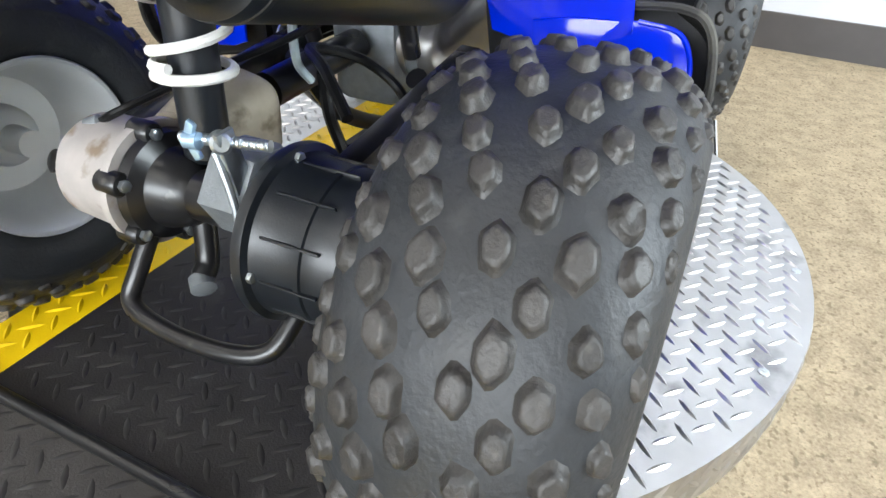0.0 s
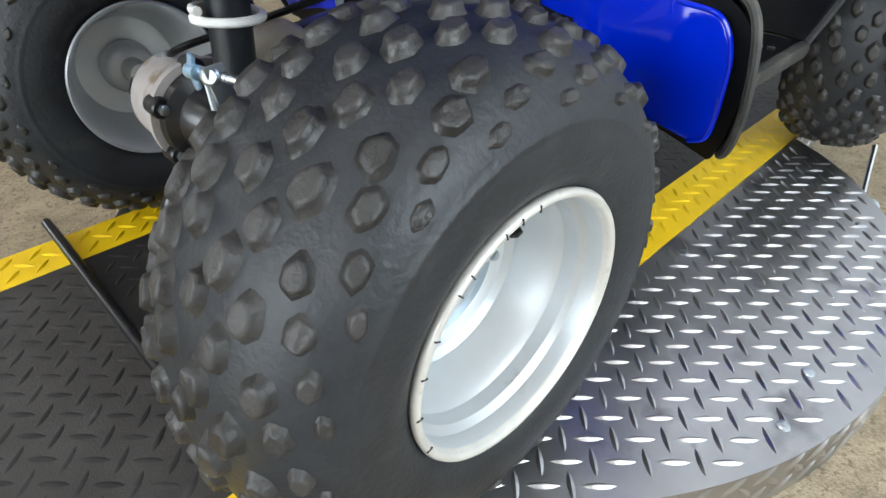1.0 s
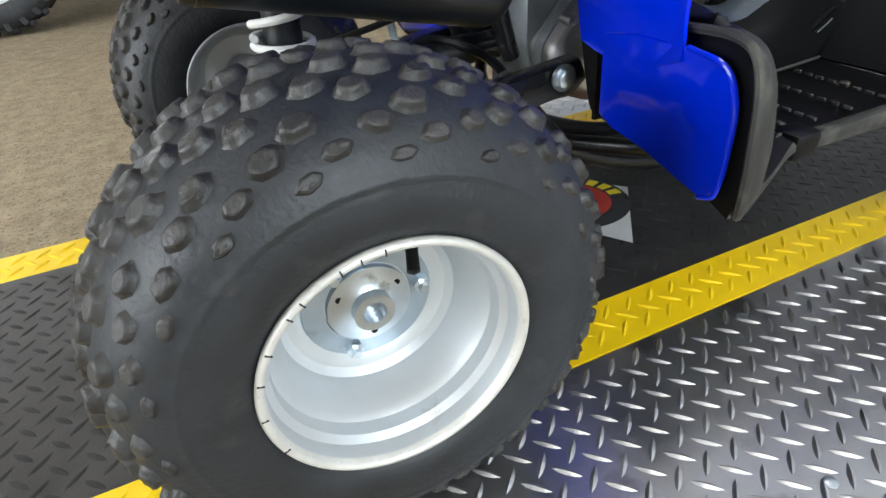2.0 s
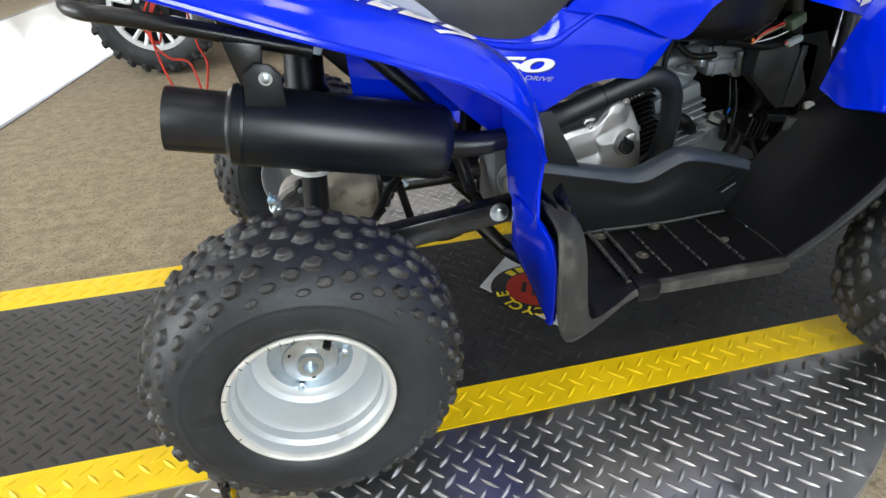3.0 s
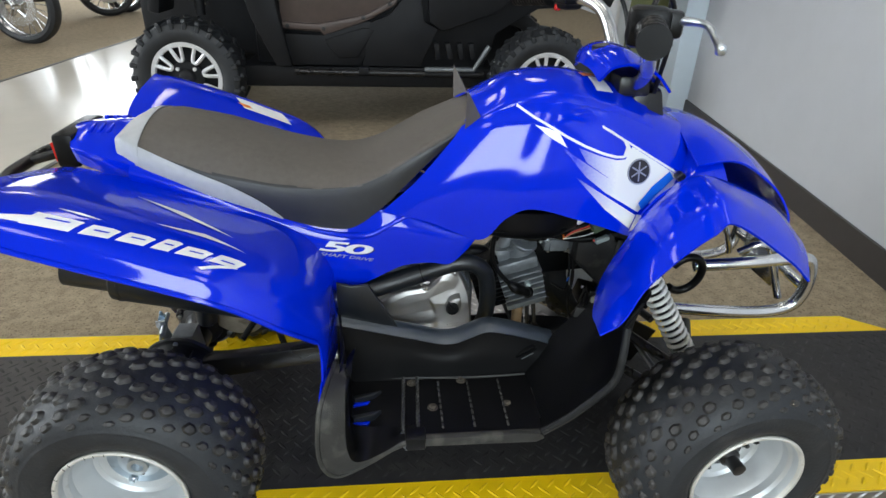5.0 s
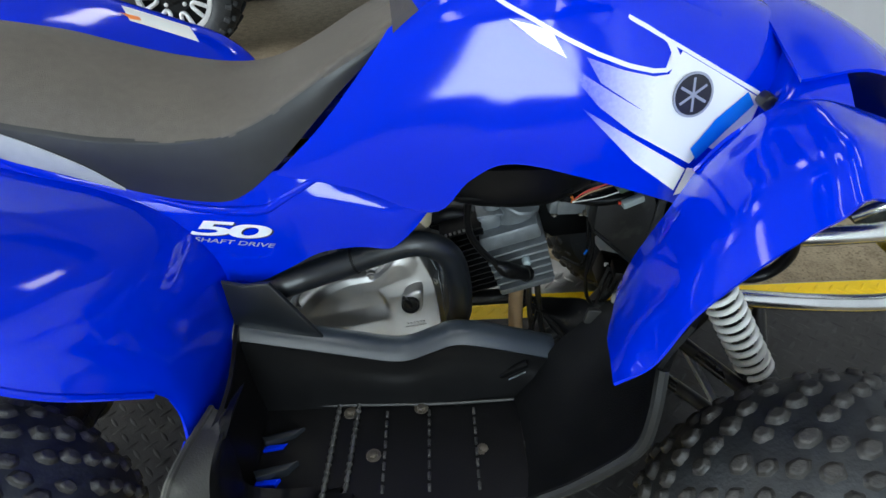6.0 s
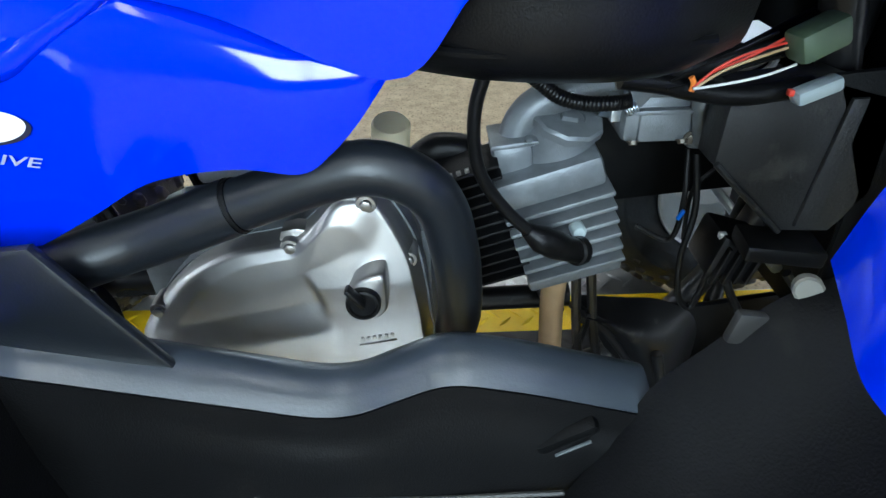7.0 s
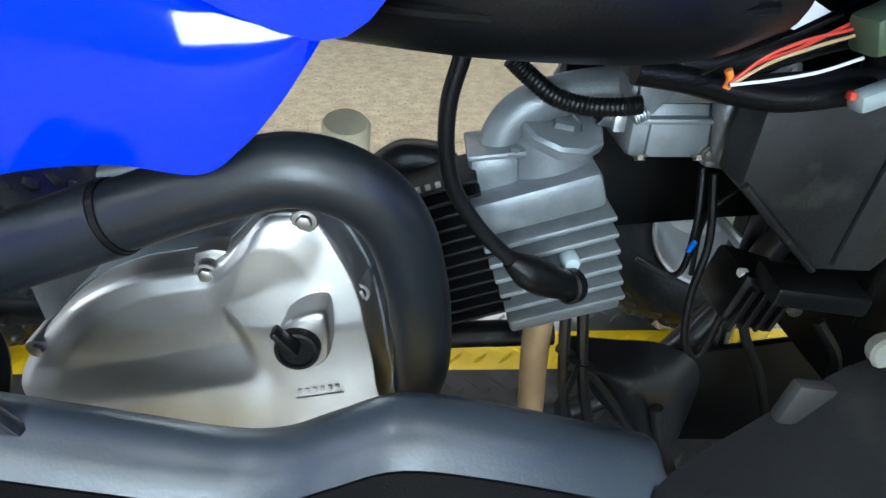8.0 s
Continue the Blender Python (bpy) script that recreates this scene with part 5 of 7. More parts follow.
    part("guard_seam", m(loft([[q, (q[0] + 0.004, q[1] + 0.02, q[2] + 0.002), (0.29 if k < 5 else q[0] + 0.006, -0.255, q[2] + 0.004 if k < 5 else 0.199)] for k, (p, q) in enumerate(flare)], 40, 8, 0.003)), BLACK, well)
    part("sill", m(prism([(0.39, 0.205), (0.565, 0.206), (0.572, 0.196), (0.56, 0.189), (0.39, 0.190)], "y", -0.278, -0.290, 0.002)), DUSTB, well, "worn grey outer sill")
    part("sill_clamp", m(box((0.384, -0.280, 0.197), (0.030, 0.026, 0.024), 0.004)), BLACK, well)
    part("floor_seam", m(tube([(0.30, -0.1545, 0.2035), (0.38, -0.157, 0.2035), (0.48, -0.159, 0.202), (0.568, -0.161, 0.207)], 0.0017, 24, 6)), RIBS, well, "worn moulded edge of the floor")
    for rx in (0.370, 0.392):
        part("floor_rib", m(tube([(rx, -0.157, 0.203), (rx - 0.004, -0.277, 0.205)], 0.0027, 40, 6, ripple=0.35, waves=14)), RIBS, well)
    for rx in (0.425, 0.472, 0.522):
        for k in range(8):
            part("floor_stud", m(box((rx, -0.172 - 0.013 * k, 0.2030), (0.0030, 0.0085, 0.0035), 0.0008)), RIBS, well)
    for bx, by in ((0.383, -0.166), (0.463, -0.163), (0.413, -0.222), (0.53, -0.220)):
        part("floor_bolt", m(join(lathe([(0.008, 0), (0.008, 0.0008), (0.006, 0.0008)], (bx, by, 0.2), (0, 0, 1), 16), bolt((bx, by, 0.2), (0, 0, 1), 0.0046, 0.0035))), WORN, well)
    for vy in (-0.19, -0.232):
        part("floor_vent", m(prism([(0.29, vy - 0.006), (0.335, vy + 0.004), (0.325, vy - 0.006), (0.295, vy - 0.014)], "z", 0.192, 0.206, 0.002)), SATIN, well)
        part("vent_opening", m(prism([(0.294, vy - 0.013), (0.318, vy - 0.011), (0.313, vy - 0.018), (0.292, vy - 0.019)], "z", 0.190, 0.1985, 0.001)), BLUE, well, "blue plastic seen through a vent")
    part("panel_slot", m(box((0.568, -0.150, 0.245), (0.038, 0.0105, 0.010), 0.004, (12, -32, 0))), DULL, well)
    # thin pale strip that draws the highlight along the slot's edge
    part("slot_highlight", m(box((0.5715, -0.1545, 0.2385), (0.022, 0.0020, 0.0012), 0.0005, (12, -32, 0))), ALUM, well)
    part("guard_tab", m(box((0.650, -0.146, 0.316), (0.019, 0.006, 0.019), 0.002, (0, 10, 0))), material("grey_plastic_tab", (0.022, 0.0217, 0.021), 0.6, var=0.12, scale=80), well, "grey plastic tab")
    part("push_rivet", m(lathe([(0.0066, -0.006), (0.0066, 0.001), (0.0055, 0.0022), (0, 0.0026)], (0.671, -0.146, 0.338), (-0.4, -0.8, 0.3), 16)), RIVET, well)


footwell(-1)
footwell(1)

# muffler and exhaust pipe
mx = Vector((0.31, 0.0, -0.068)).normalized()
mo = Vector((-0.117, -0.1, 0.398))
muffler = part("muffler", lathe([(0.0, 0.012), (0.028, 0.012), (0.031, 0.0), (0.035, 0.0), (0.035, 0.062), (0.038, 0.066), (0.0445, 0.0685), (0.0455, 0.072), (0.0455, 0.304), (0.0445, 0.312), (0.041, 0.317), (0.03, 0.320), (0.018, 0.325), (0, 0.325)], mo, mx, 64), SATIN, quad, "satin black exhaust muffler")
part("seam_band", lathe([(0.0452, 0.0785), (0.0464, 0.079), (0.0464, 0.0825), (0.0452, 0.083)], mo, mx, 64), SATIN, muffler)
part("mount_bracket", prism([(-0.028, 0.41), (0.014, 0.405), (0.014, 0.440), (0.004, 0.452), (-0.010, 0.454), (-0.024, 0.444)], "y", -0.132, -0.126, 0.002), SATIN, muffler)
part("mount_bolt", bolt((-0.002, -0.132, 0.438), (0, -1, 0), 0.0048, 0.005), ZINC, muffler)
part("muffler_neck", tube([(0.185, -0.1, 0.332), (0.215, -0.11, 0.329), (0.25, -0.117, 0.331)], [0.018, 0.0165, 0.0145], 16, 18), SATIN, muffler)
part("exhaust_pipe", tube([(0.20, -0.106, 0.33), (0.24, -0.115, 0.331), (0.29, -0.112, 0.334), (0.333, -0.1, 0.343), (0.357, -0.096, 0.349), (0.402, -0.095, 0.364), (0.448, -0.095, 0.379), (0.472, -0.095, 0.382), (0.492, -0.093, 0.373), (0.504, -0.09, 0.356), (0.510, -0.086, 0.33), (0.513, -0.08, 0.30), (0.513, -0.07, 0.265), (0.51, -0.05, 0.23)], 0.0138, 90, 22), SATIN, quad, "matt black exhaust header pipe")
part("pipe_sleeve", tube([(0.285, -0.114, 0.3335), (0.333, -0.1, 0.343), (0.357, -0.096, 0.349), (0.400, -0.095, 0.3635)], 0.0153, 24, 22), SATIN, quad, "wider black pipe sleeve")
part("pipe_joint", tube([(0.3985, -0.095, 0.3630), (0.4025, -0.095, 0.3643)], 0.0146, 4, 22), FINB, quad, "dark gap at the pipe joint")

# engine
case = [(0.2885, 0.228), (0.305, 0.257), (0.325, 0.279), (0.346, 0.295), (0.371, 0.3065), (0.397, 0.3115), (0.4135, 0.3150), (0.429, 0.3285), (0.4405, 0.3400), (0.450, 0.3430), (0.464, 0.3400), (0.4755, 0.324), (0.4850, 0.3015), (0.4895, 0.275), (0.492, 0.245), (0.491, 0.207), (0.45, 0.175), (0.36, 0.165), (0.305, 0.19)]
dome_keys = [(0.0, -0.044), (0.008, -0.0475), (0.03, -0.0515), (0.08, -0.0550), (0.25, -0.0588), (0.6, -0.0605), (1.0, -0.061)]
plateau = catmull([(0.443, 0.352), (0.4650, 0.352), (0.4775, 0.323), (0.4850, 0.296), (0.492, 0.258), (0.497, 0.215), (0.482, 0.185), (0.4218, 0.190), (0.4275, 0.2400), (0.4245, 0.272), (0.4165, 0.302)], 60, closed=True)


def inside_by(x, z, poly):
    """How far a spot lies inside an outline (negative outside)."""
    d, odd = 1.0, False
    for p, q in zip(poly, list(poly[1:]) + [poly[0]]):
        ex, ez = q[0] - p[0], q[1] - p[1]
        f = max(0.0, min(1.0, ((x - p[0]) * ex + (z - p[1]) * ez) / max(ex * ex + ez * ez, 1e-12)))
        d = min(d, ((x - p[0] - f * ex) ** 2 + (z - p[1] - f * ez) ** 2) ** 0.5)
        if (p[1] > z) != (q[1] > z) and x < p[0] + ex * (z - p[1]) / ez:
            odd = not odd
    return d if odd else -d


def cover_shape():
    """A shallow dome with a raised wedge that falls back towards its top."""
    levels = [0.006 * k for k in range(1, 10)] + [0.06 + 0.94 * (k / 34) for k in range(34)]

    def dome(f):
        for (a, ya), (b, yb) in zip(dome_keys, dome_keys[1:]):
            if f <= b:
                return ya + (yb - ya) * (f - a) / (b - a)
        return dome_keys[-1][1]
    steps = [(1 - f, dome(f)) for f in levels]
    bm = prism(case, "y", 0.03, -0.044, steps=steps, n=120)
    bm.verts.ensure_lookup_table()
    for k, v in enumerate(bm.verts):
        ring = k // 120 - 2
        if ring < 0:
            continue
        x, y, z = v.co
        m = max(0.0, min(1.0, inside_by(x, z, plateau) / (0.0035 if z > 0.285 else 0.0035 + (0.285 - z) * 0.22) + 0.5))
        m = m * m * (3 - 2 * m) * min(1.0, levels[ring] / 0.05)
        top = -0.0648 + max(0.0, z - 0.283) * 0.22 - max(0.0, 0.275 - z) * 0.02 + (x - 0.45) ** 2 * 1.6
        fold = 0.0065 * max(0.0, min(1.0, (0.258 - z + (x - 0.36) * 0.20) / 0.022))
        v.co.y = (y - fold * min(1.0, levels[ring] / 0.12)) * (1 - m) + min(top, y) * m
    bmesh.ops.recalc_face_normals(bm, faces=bm.faces)
    return bm


crank = part("crankcase_cover", cover_shape(), ALU, quad, "brushed aluminium crankcase cover", angle=40)
part("cover_flange", prism([(0.388 + (x - 0.388) * 1.012, 0.25 + (z - 0.25) * 1.012) for x, z in case], "y", -0.02, -0.036, n=60), ALUM, crank)
for bx, bz in ((0.4095, 0.309), (0.4815, 0.2970), (0.313, 0.262), (0.4595, 0.338)):
    part("cover_bolt", join(lathe([(0.0064, -0.012), (0.0064, 0.004), (0.0058, 0.0052), (0.0040, 0.0054)], (bx, -0.050, bz), (0, -1, 0), 20), bolt((bx, -0.055, bz), (0, -1, 0), 0.0036, 0.0026, False)), ALU, crank)
cap_d = Vector((0.0, -1, 0.12)).normalized()
cap_c = Vector((0.4545, -0.0785, 0.2835))
drop = [(cap_c.x + 0.0015 + 0.0132 * math.cos(q), cap_c.z - 0.003 + 0.0132 * math.sin(q)) for q in np.linspace(radians(140), radians(360), 22)] + [(cap_c.x + 0.0150, cap_c.z + 0.006), (cap_c.x + 0.0145, cap_c.z + 0.0160), (cap_c.x + 0.0115, cap_c.z + 0.0185), (cap_c.x + 0.003, cap_c.z + 0.0170), (cap_c.x - 0.005, cap_c.z + 0.0120)]
part("filler_boss", prism(drop, "y", -0.050, cap_c.y + 0.006, steps=[(0.985, cap_c.y + 0.0035), (0.95, cap_c.y + 0.0020), (0.88, cap_c.y + 0.0012)], n=60), ALU, crank)
cap = part("oil_cap", lathe([(0.0108, -0.001), (0.0108, 0.0030), (0.0102, 0.0045), (0.0085, 0.0048), (0.0080, 0.0030), (0, 0.0030)], cap_c, cap_d, 36), BLACK, crank, "black oil filler cap")
part("cap_fin", box(cap_c + Vector((-0.0030, -0.0080, 0.0105)), (0.0034, 0.0080, 0.0165), 0.0013, (0, -35, 0)), BLACK, cap)
for k in range(6):
    part("cast_mark", box((0.4480 + 0.0040 * k, -0.0657, 0.2405 + 0.0006 * k), (0.0022, 0.0010, 0.0030), 0.0004), ALU, crank)
part("cast_mark", box((0.458, -0.0657, 0.2370), (0.026, 0.0010, 0.0010), 0.0004, (0, -8, 0)), ALU, crank)
for k, (a, b) in enumerate((((0.33, 0.318), (0.40, 0.325)), ((0.345, 0.335), (0.43, 0.345)))):
    part("cast_rib", tube([(a[0], 0.0, a[1]), ((a[0] + b[0]) / 2, -0.01, (a[1] + b[1]) / 2 + 0.004), (b[0], -0.005, b[1])], 0.007, 16, 10), ALUM, crank)
part("casing_plug", join(lathe([(0.0095, -0.02), (0.0095, 0.004), (0.0085, 0.0055), (0.0065, 0.0055), (0.006, 0.004), (0, 0.004)], (0.392, -0.028, 0.327), (0, -1, 0.15), 24)), ALUM, crank, "grey cast plug")
part("casing_plug", lathe([(0.0075, -0.02), (0.0075, 0.003), (0.006, 0.0045), (0, 0.0045)], (0.372, -0.02, 0.319), (0, -1, 0.15), 20), BLACK, crank)
part("casing_ear", prism([(0.398, 0.300), (0.404, 0.318), (0.413, 0.320), (0.424, 0.318), (0.428, 0.308)], "y", -0.036, -0.050, 0.002), ALU, crank)
part("crankcase", box((0.39, 0.03, 0.225), (0.22, 0.09, 0.14), 0.02), ALUM, quad, "grey cast crankcase")
tilt = Euler((0, radians(-17), 0)).to_matrix().to_4x4()


def tilted(bm, c):
    bmesh.ops.transform(bm, matrix=Matrix.Translation(c) @ tilt, verts=bm.verts)
    return bm


CC = (0.532, 0.055, 0.272)
cyl = part("cylinder", tilted(box((0, -0.008, -0.002), (0.045, 0.05, 0.088), 0.006), CC), FINB, quad, "black finned cylinder")
for k in range(12):
    part("fin", tilted(box((0, -0.025, -0.048 + 0.0088 * k), (0.056, 0.04, 0.0026), 0.001), CC), FINB, cyl)
for k in range(5):
    part("cast_mark", tilted(box((-0.018 + 0.006 * k, -0.0455, 0.0535), (0.0032, 0.003, 0.003), 0.0004), CC), ALU, cyl)
HC = (0.590, 0.052, 0.282)
head = part("cylinder_head", tilted(join(box((0.0, 0, -0.012), (0.066, 0.066, 0.07), 0.006), box((0, -0.004, 0.031), (0.078, 0.084, 0.024), 0.005)), HC), ALUM, quad, "grey cast cylinder head with fins")
for k in range(6):
    part("fin", tilted(box((0.002, -0.004, 0.013 - 0.0118 * k), (0.080 - 0.001 * k, 0.092, 0.004), 0.0015), HC), ALUM, head)
cap_a = Vector((0.45, -0.25, 0.85)).normalized()
tower = Vector((0.011, -0.008, 0.038))
part("valve_tower", tilted(lathe([(0.0285, -0.004), (0.0265, 0.004), (0.0235, 0.024), (0.0225, 0.026)], tower, cap_a, 40), HC), ALUM, head)
part("valve_cap", tilted(join(lathe([(0.0235, 0.0235), (0.0265, 0.0245), (0.0268, 0.0300), (0.0250, 0.0322), (0.0125, 0.0326), (0.0120, 0.0312), (0, 0.0312)], tower, cap_a, 10), lathe([(0.0085, 0.031), (0.0080, 0.0345), (0, 0.0348)], tower, cap_a, 4)), HC), ALUM, head, "grey cast valve cap")
part("inlet_tower", box((0.5560, 0.0400, 0.3240), (0.030, 0.036, 0.026), 0.006, (0, -6, 0)), ALUM, head)
part("tower_bolt", bolt((0.5660, 0.0230, 0.3385), (0, -0.3, 1), 0.0032, 0.003), ALUM, head)
part("tower_lip", box((0.5560, 0.0400, 0.3370), (0.034, 0.040, 0.004), 0.0015, (0, -6, 0)), ALUM, head)
part("inlet_flange", lathe([(0.0185, -0.006), (0.0185, 0.004), (0.0150, 0.007), (0.013, 0.007)], (0.5640, 0.0420, 0.3038), (-0.1, 0, 1), 28), ALUM, head)
part("head_bolt", lathe([(0.0055, -0.006), (0.0055, 0.004), (0.004, 0.006), (0, 0.006)], (0.6016, 0.0000, 0.2789), (0, -1, 0.1), 20), PALEP, head)
part("head_base", tilted(box((0.0, -0.002, -0.055), (0.074, 0.078, 0.014), 0.003), HC), ALUM, head)
part("intake_tube", tube([(0.5636, 0.0420, 0.3006), (0.5584, 0.0420, 0.3219), (0.5612, 0.0420, 0.3436), (0.5732, 0.0420, 0.3585), (0.5920, 0.0420, 0.3659), (0.6112, 0.0420, 0.3694), (0.6323, 0.0420, 0.3710)], [0.0135, 0.0125, 0.0122, 0.0122, 0.0125, 0.0125], 50, 22), ALUM, quad, "smooth grey intake manifold")
part("clamp", join(lathe([(0.0145, -0.004), (0.0145, 0.004), (0.012, 0.004)], (0.622, 0.042, 0.363), (1, 0, -0.25), 24), box((0.626, 0.027, 0.356), (0.009, 0.006, 0.011), 0.001)), ZINC, quad, "plated hose clamp")
part("breather_hose", tube([(0.5568, 0.0000, 0.3978), (0.5673, 0.0000, 0.3886), (0.5813, 0.0000, 0.3784), (0.5978, 0.0000, 0.3740), (0.6154, 0.0000, 0.3736), (0.6253, 0.0000, 0.3748)], 0.0048, 130, 14, ripple=0.05, waves=34), BLACK, quad, "black corrugated hose")
carb = part("carburettor", box((0.655, 0.04, 0.3545), (0.054, 0.05, 0.034), 0.006), ALUM, quad, "grey cast carburettor")
part("carburettor_top", box((0.657, 0.04, 0.377), (0.068, 0.056, 0.013), 0.004), ALUM, carb)
part("float_bowl", box((0.685, 0.036, 0.352), (0.018, 0.044, 0.042), 0.005, (0, 8, 0)), ALUM, carb)
part("bowl_rib", box((0.655, 0.0145, 0.352), (0.034, 0.004, 0.024), 0.002), ALUM, carb)
part("bowl_lip", box((0.652, 0.036, 0.3622), (0.048, 0.054, 0.0035), 0.0012), ALUM, carb)
part("slide_tower", lathe([(0.0, -0.001), (0.0058, 0.0), (0.0064, 0.004), (0.0064, 0.024), (0.0072, 0.025), (0.0072, 0.033), (0.006, 0.0345), (0, 0.0345)], (0.6810, 0.010, 0.3405), (-0.18, 0, 1), 24), ALUM, carb)
for q in (0.6345, 0.6675):
    part("bowl_screw", bolt((q, 0.0105, 0.3425), (0, -0.5, -1), 0.0028, 0.003), WORN, carb)
part("throttle_arm", prism([(0.625, 0.3851), (0.6426, 0.3859), (0.646, 0.3796), (0.6408, 0.375), (0.635, 0.3674), (0.6279, 0.3689)], "y", 0.006, 0.010, 0.001), ALUM, carb, "grey stamped throttle arm")
part("throttle_spring", coil((0.6240, 0.0040, 0.3663), (0.6316, 0.0040, 0.3700), 0.0035, 0.0007, 5), ZINC, carb)
part("drain_screw", bolt((0.6735, 0.0120, 0.3428), (0, -1, 0), 0.0030, 0.003), WORN, carb)
part("spark_lead", tube([(0.5314, -0.0300, 0.4071), (0.5256, -0.0300, 0.3851), (0.5251, -0.0300, 0.3610), (0.5298, -0.0300, 0.3405), (0.5437, -0.0300, 0.3181), (0.5614, -0.0300, 0.2990), (0.5712, -0.0300, 0.2917)], 0.0042, 60, 12), BLACK, quad, "black spark plug lead")
part("spark_plug_cap", tube([(0.5598, -0.0300, 0.3001), (0.5734, -0.0280, 0.2892), (0.5873, -0.0200, 0.2781), (0.6042, -0.0080, 0.2648)], [0.0052, 0.0098, 0.0102, 0.0092, 0.0088], 24, 16), BLACK, quad, "black rubber spark plug cap")
part("cap_ring", lathe([(0.0088, -0.004), (0.0106, -0.003), (0.0106, 0.003), (0.0085, 0.004)], (0.6002, -0.0120, 0.2690), (0.75, 0.6, -0.25), 20), BLACK, quad)
part("fuel_line", tube([(0.6827, 0.0300, 0.3261), (0.6833, 0.0200, 0.2885), (0.6792, 0.0200, 0.2542), (0.6547, 0.0300, 0.2610)], 0.0022, 40, 8), BLACK, quad, "thin black hose")
part("fuel_line", tube([(0.6849, 0.0200, 0.3270), (0.6885, 0.0100, 0.2864), (0.6814, 0.0000, 0.2508), (0.6874, 0.0000, 0.2131), (0.6998, 0.0000, 0.2028), (0.7061, 0.0000, 0.2415), (0.7094, 0.0000, 0.2722)], 0.0026, 50, 8), BLACK, quad, "thin black hose")
part("control_cable", tube([(0.7084, 0.0300, 0.3110), (0.6975, 0.0300, 0.2991), (0.6923, 0.0300, 0.2847), (0.6947, 0.0300, 0.2471)], 0.0018, 40, 8), BLACK, quad, "thin black cable")
part("control_cable", tube([(0.7023, -0.0100, 0.2791), (0.7175, -0.0100, 0.2310), (0.7400, -0.0100, 0.1908), (0.7633, -0.0100, 0.1331)], 0.0032, 40, 8), BLACK, quad, "thin black cable")
part("control_cable", tube([(0.7439, -0.0300, 0.2565), (0.7691, -0.0300, 0.2199), (0.7704, -0.0300, 0.1682)], 0.0034, 30, 8), BLACK, quad, "thin black cable")
part("connector", box((0.7021, -0.0120, 0.2764), (0.006, 0.006, 0.007), 0.001), WHITE, quad, "small white connector")
part("connector", box((0.6812, 0.0150, 0.2792), (0.003, 0.003, 0.009), 0.001, (0, 25, 0)), BLUE2, quad, "small blue cable clip")
trim["fit"] = ENGINE
part("air_box", loft([[(0.495, -0.075, 0.49), (0.495, -0.06, 0.45), (0.50, 0.0, 0.437), (0.495, 0.06, 0.45), (0.495, 0.075, 0.49)],
                      [(0.56, -0.10, 0.50), (0.56, -0.088, 0.449), (0.56, 0.0, 0.441), (0.56, 0.088, 0.449), (0.56, 0.10, 0.50)],
                      [(0.63, -0.105, 0.50), (0.63, -0.088, 0.447), (0.63, 0.0, 0.439), (0.63, 0.088, 0.447), (0.63, 0.105, 0.50)],
                      [(0.68, -0.09, 0.49), (0.68, -0.06, 0.45), (0.68, 0.0, 0.44), (0.68, 0.06, 0.45), (0.68, 0.09, 0.49)]], 24, 24, 0.004), BLACK, quad, "black plastic fuel tank underside")
part("tank_seam", tube([(0.50, -0.079, 0.466), (0.54, -0.097, 0.463), (0.60, -0.1005, 0.461), (0.66, -0.094, 0.463)], 0.0022, 24, 6), BLACK, quad)
trim["fit"] = None
ebox = part("battery_box", prism([(0.6735, 0.392), (0.735, 0.396), (0.775, 0.385), (0.782, 0.318), (0.762, 0.289), (0.727, 0.291), (0.6890, 0.328), (0.6725, 0.343)], "y", 0.0, -0.030, 0.005), DUSTK, quad, "dusty black plastic battery box")
part("box_rib", prism([(0.742, 0.384), (0.752, 0.384), (0.751, 0.300), (0.735, 0.297)], "y", -0.029, -0.0335, 0.002), DUSTK, ebox)
part("box_edge", tube([(0.674, -0.0305, 0.344), (0.690, -0.0305, 0.328), (0.727, -0.0305, 0.2925)], 0.0022, 16, 8), SCUFF, ebox)
trim["fit"] = ENGINE
part("box_ledge", box((0.745, -0.03, 0.286), (0.06, 0.03, 0.014), 0.003, (0, 10, 0)), BLACK, ebox)
part("relay", box((0.722, 0.0, 0.262), (0.04, 0.04, 0.04), 0.005, (0, 20, 0)), BLACK, quad)
for k in range(4):
    part("relay_rib", box((0.708 + 0.009 * k, -0.022, 0.262), (0.003, 0.006, 0.036), 0.001, (0, 20, 0)), BLACK, quad)
trim["fit"] = None
part("connector", box((0.6920, -0.0600, 0.4270), (0.026, 0.016, 0.016), 0.003, (0, -22, 10)), GREENP, quad, "green wiring connector")
part("connector", box((0.7035, -0.0550, 0.3985), (0.025, 0.010, 0.0085), 0.0025, (0, -18, 8)), PALEP, quad, "pale plastic wiring connector")
part("connector_pin", box((0.6885, -0.0580, 0.3985), (0.0030, 0.004, 0.0035), 0.0008), WIRER, quad)
part("harness_tape", tube([(0.6358, -0.0560, 0.4080), (0.6376, -0.0560, 0.4044), (0.6370, -0.0560, 0.4005)], 0.0016, 8, 10), WIREO, quad, "orange tape round the wires")
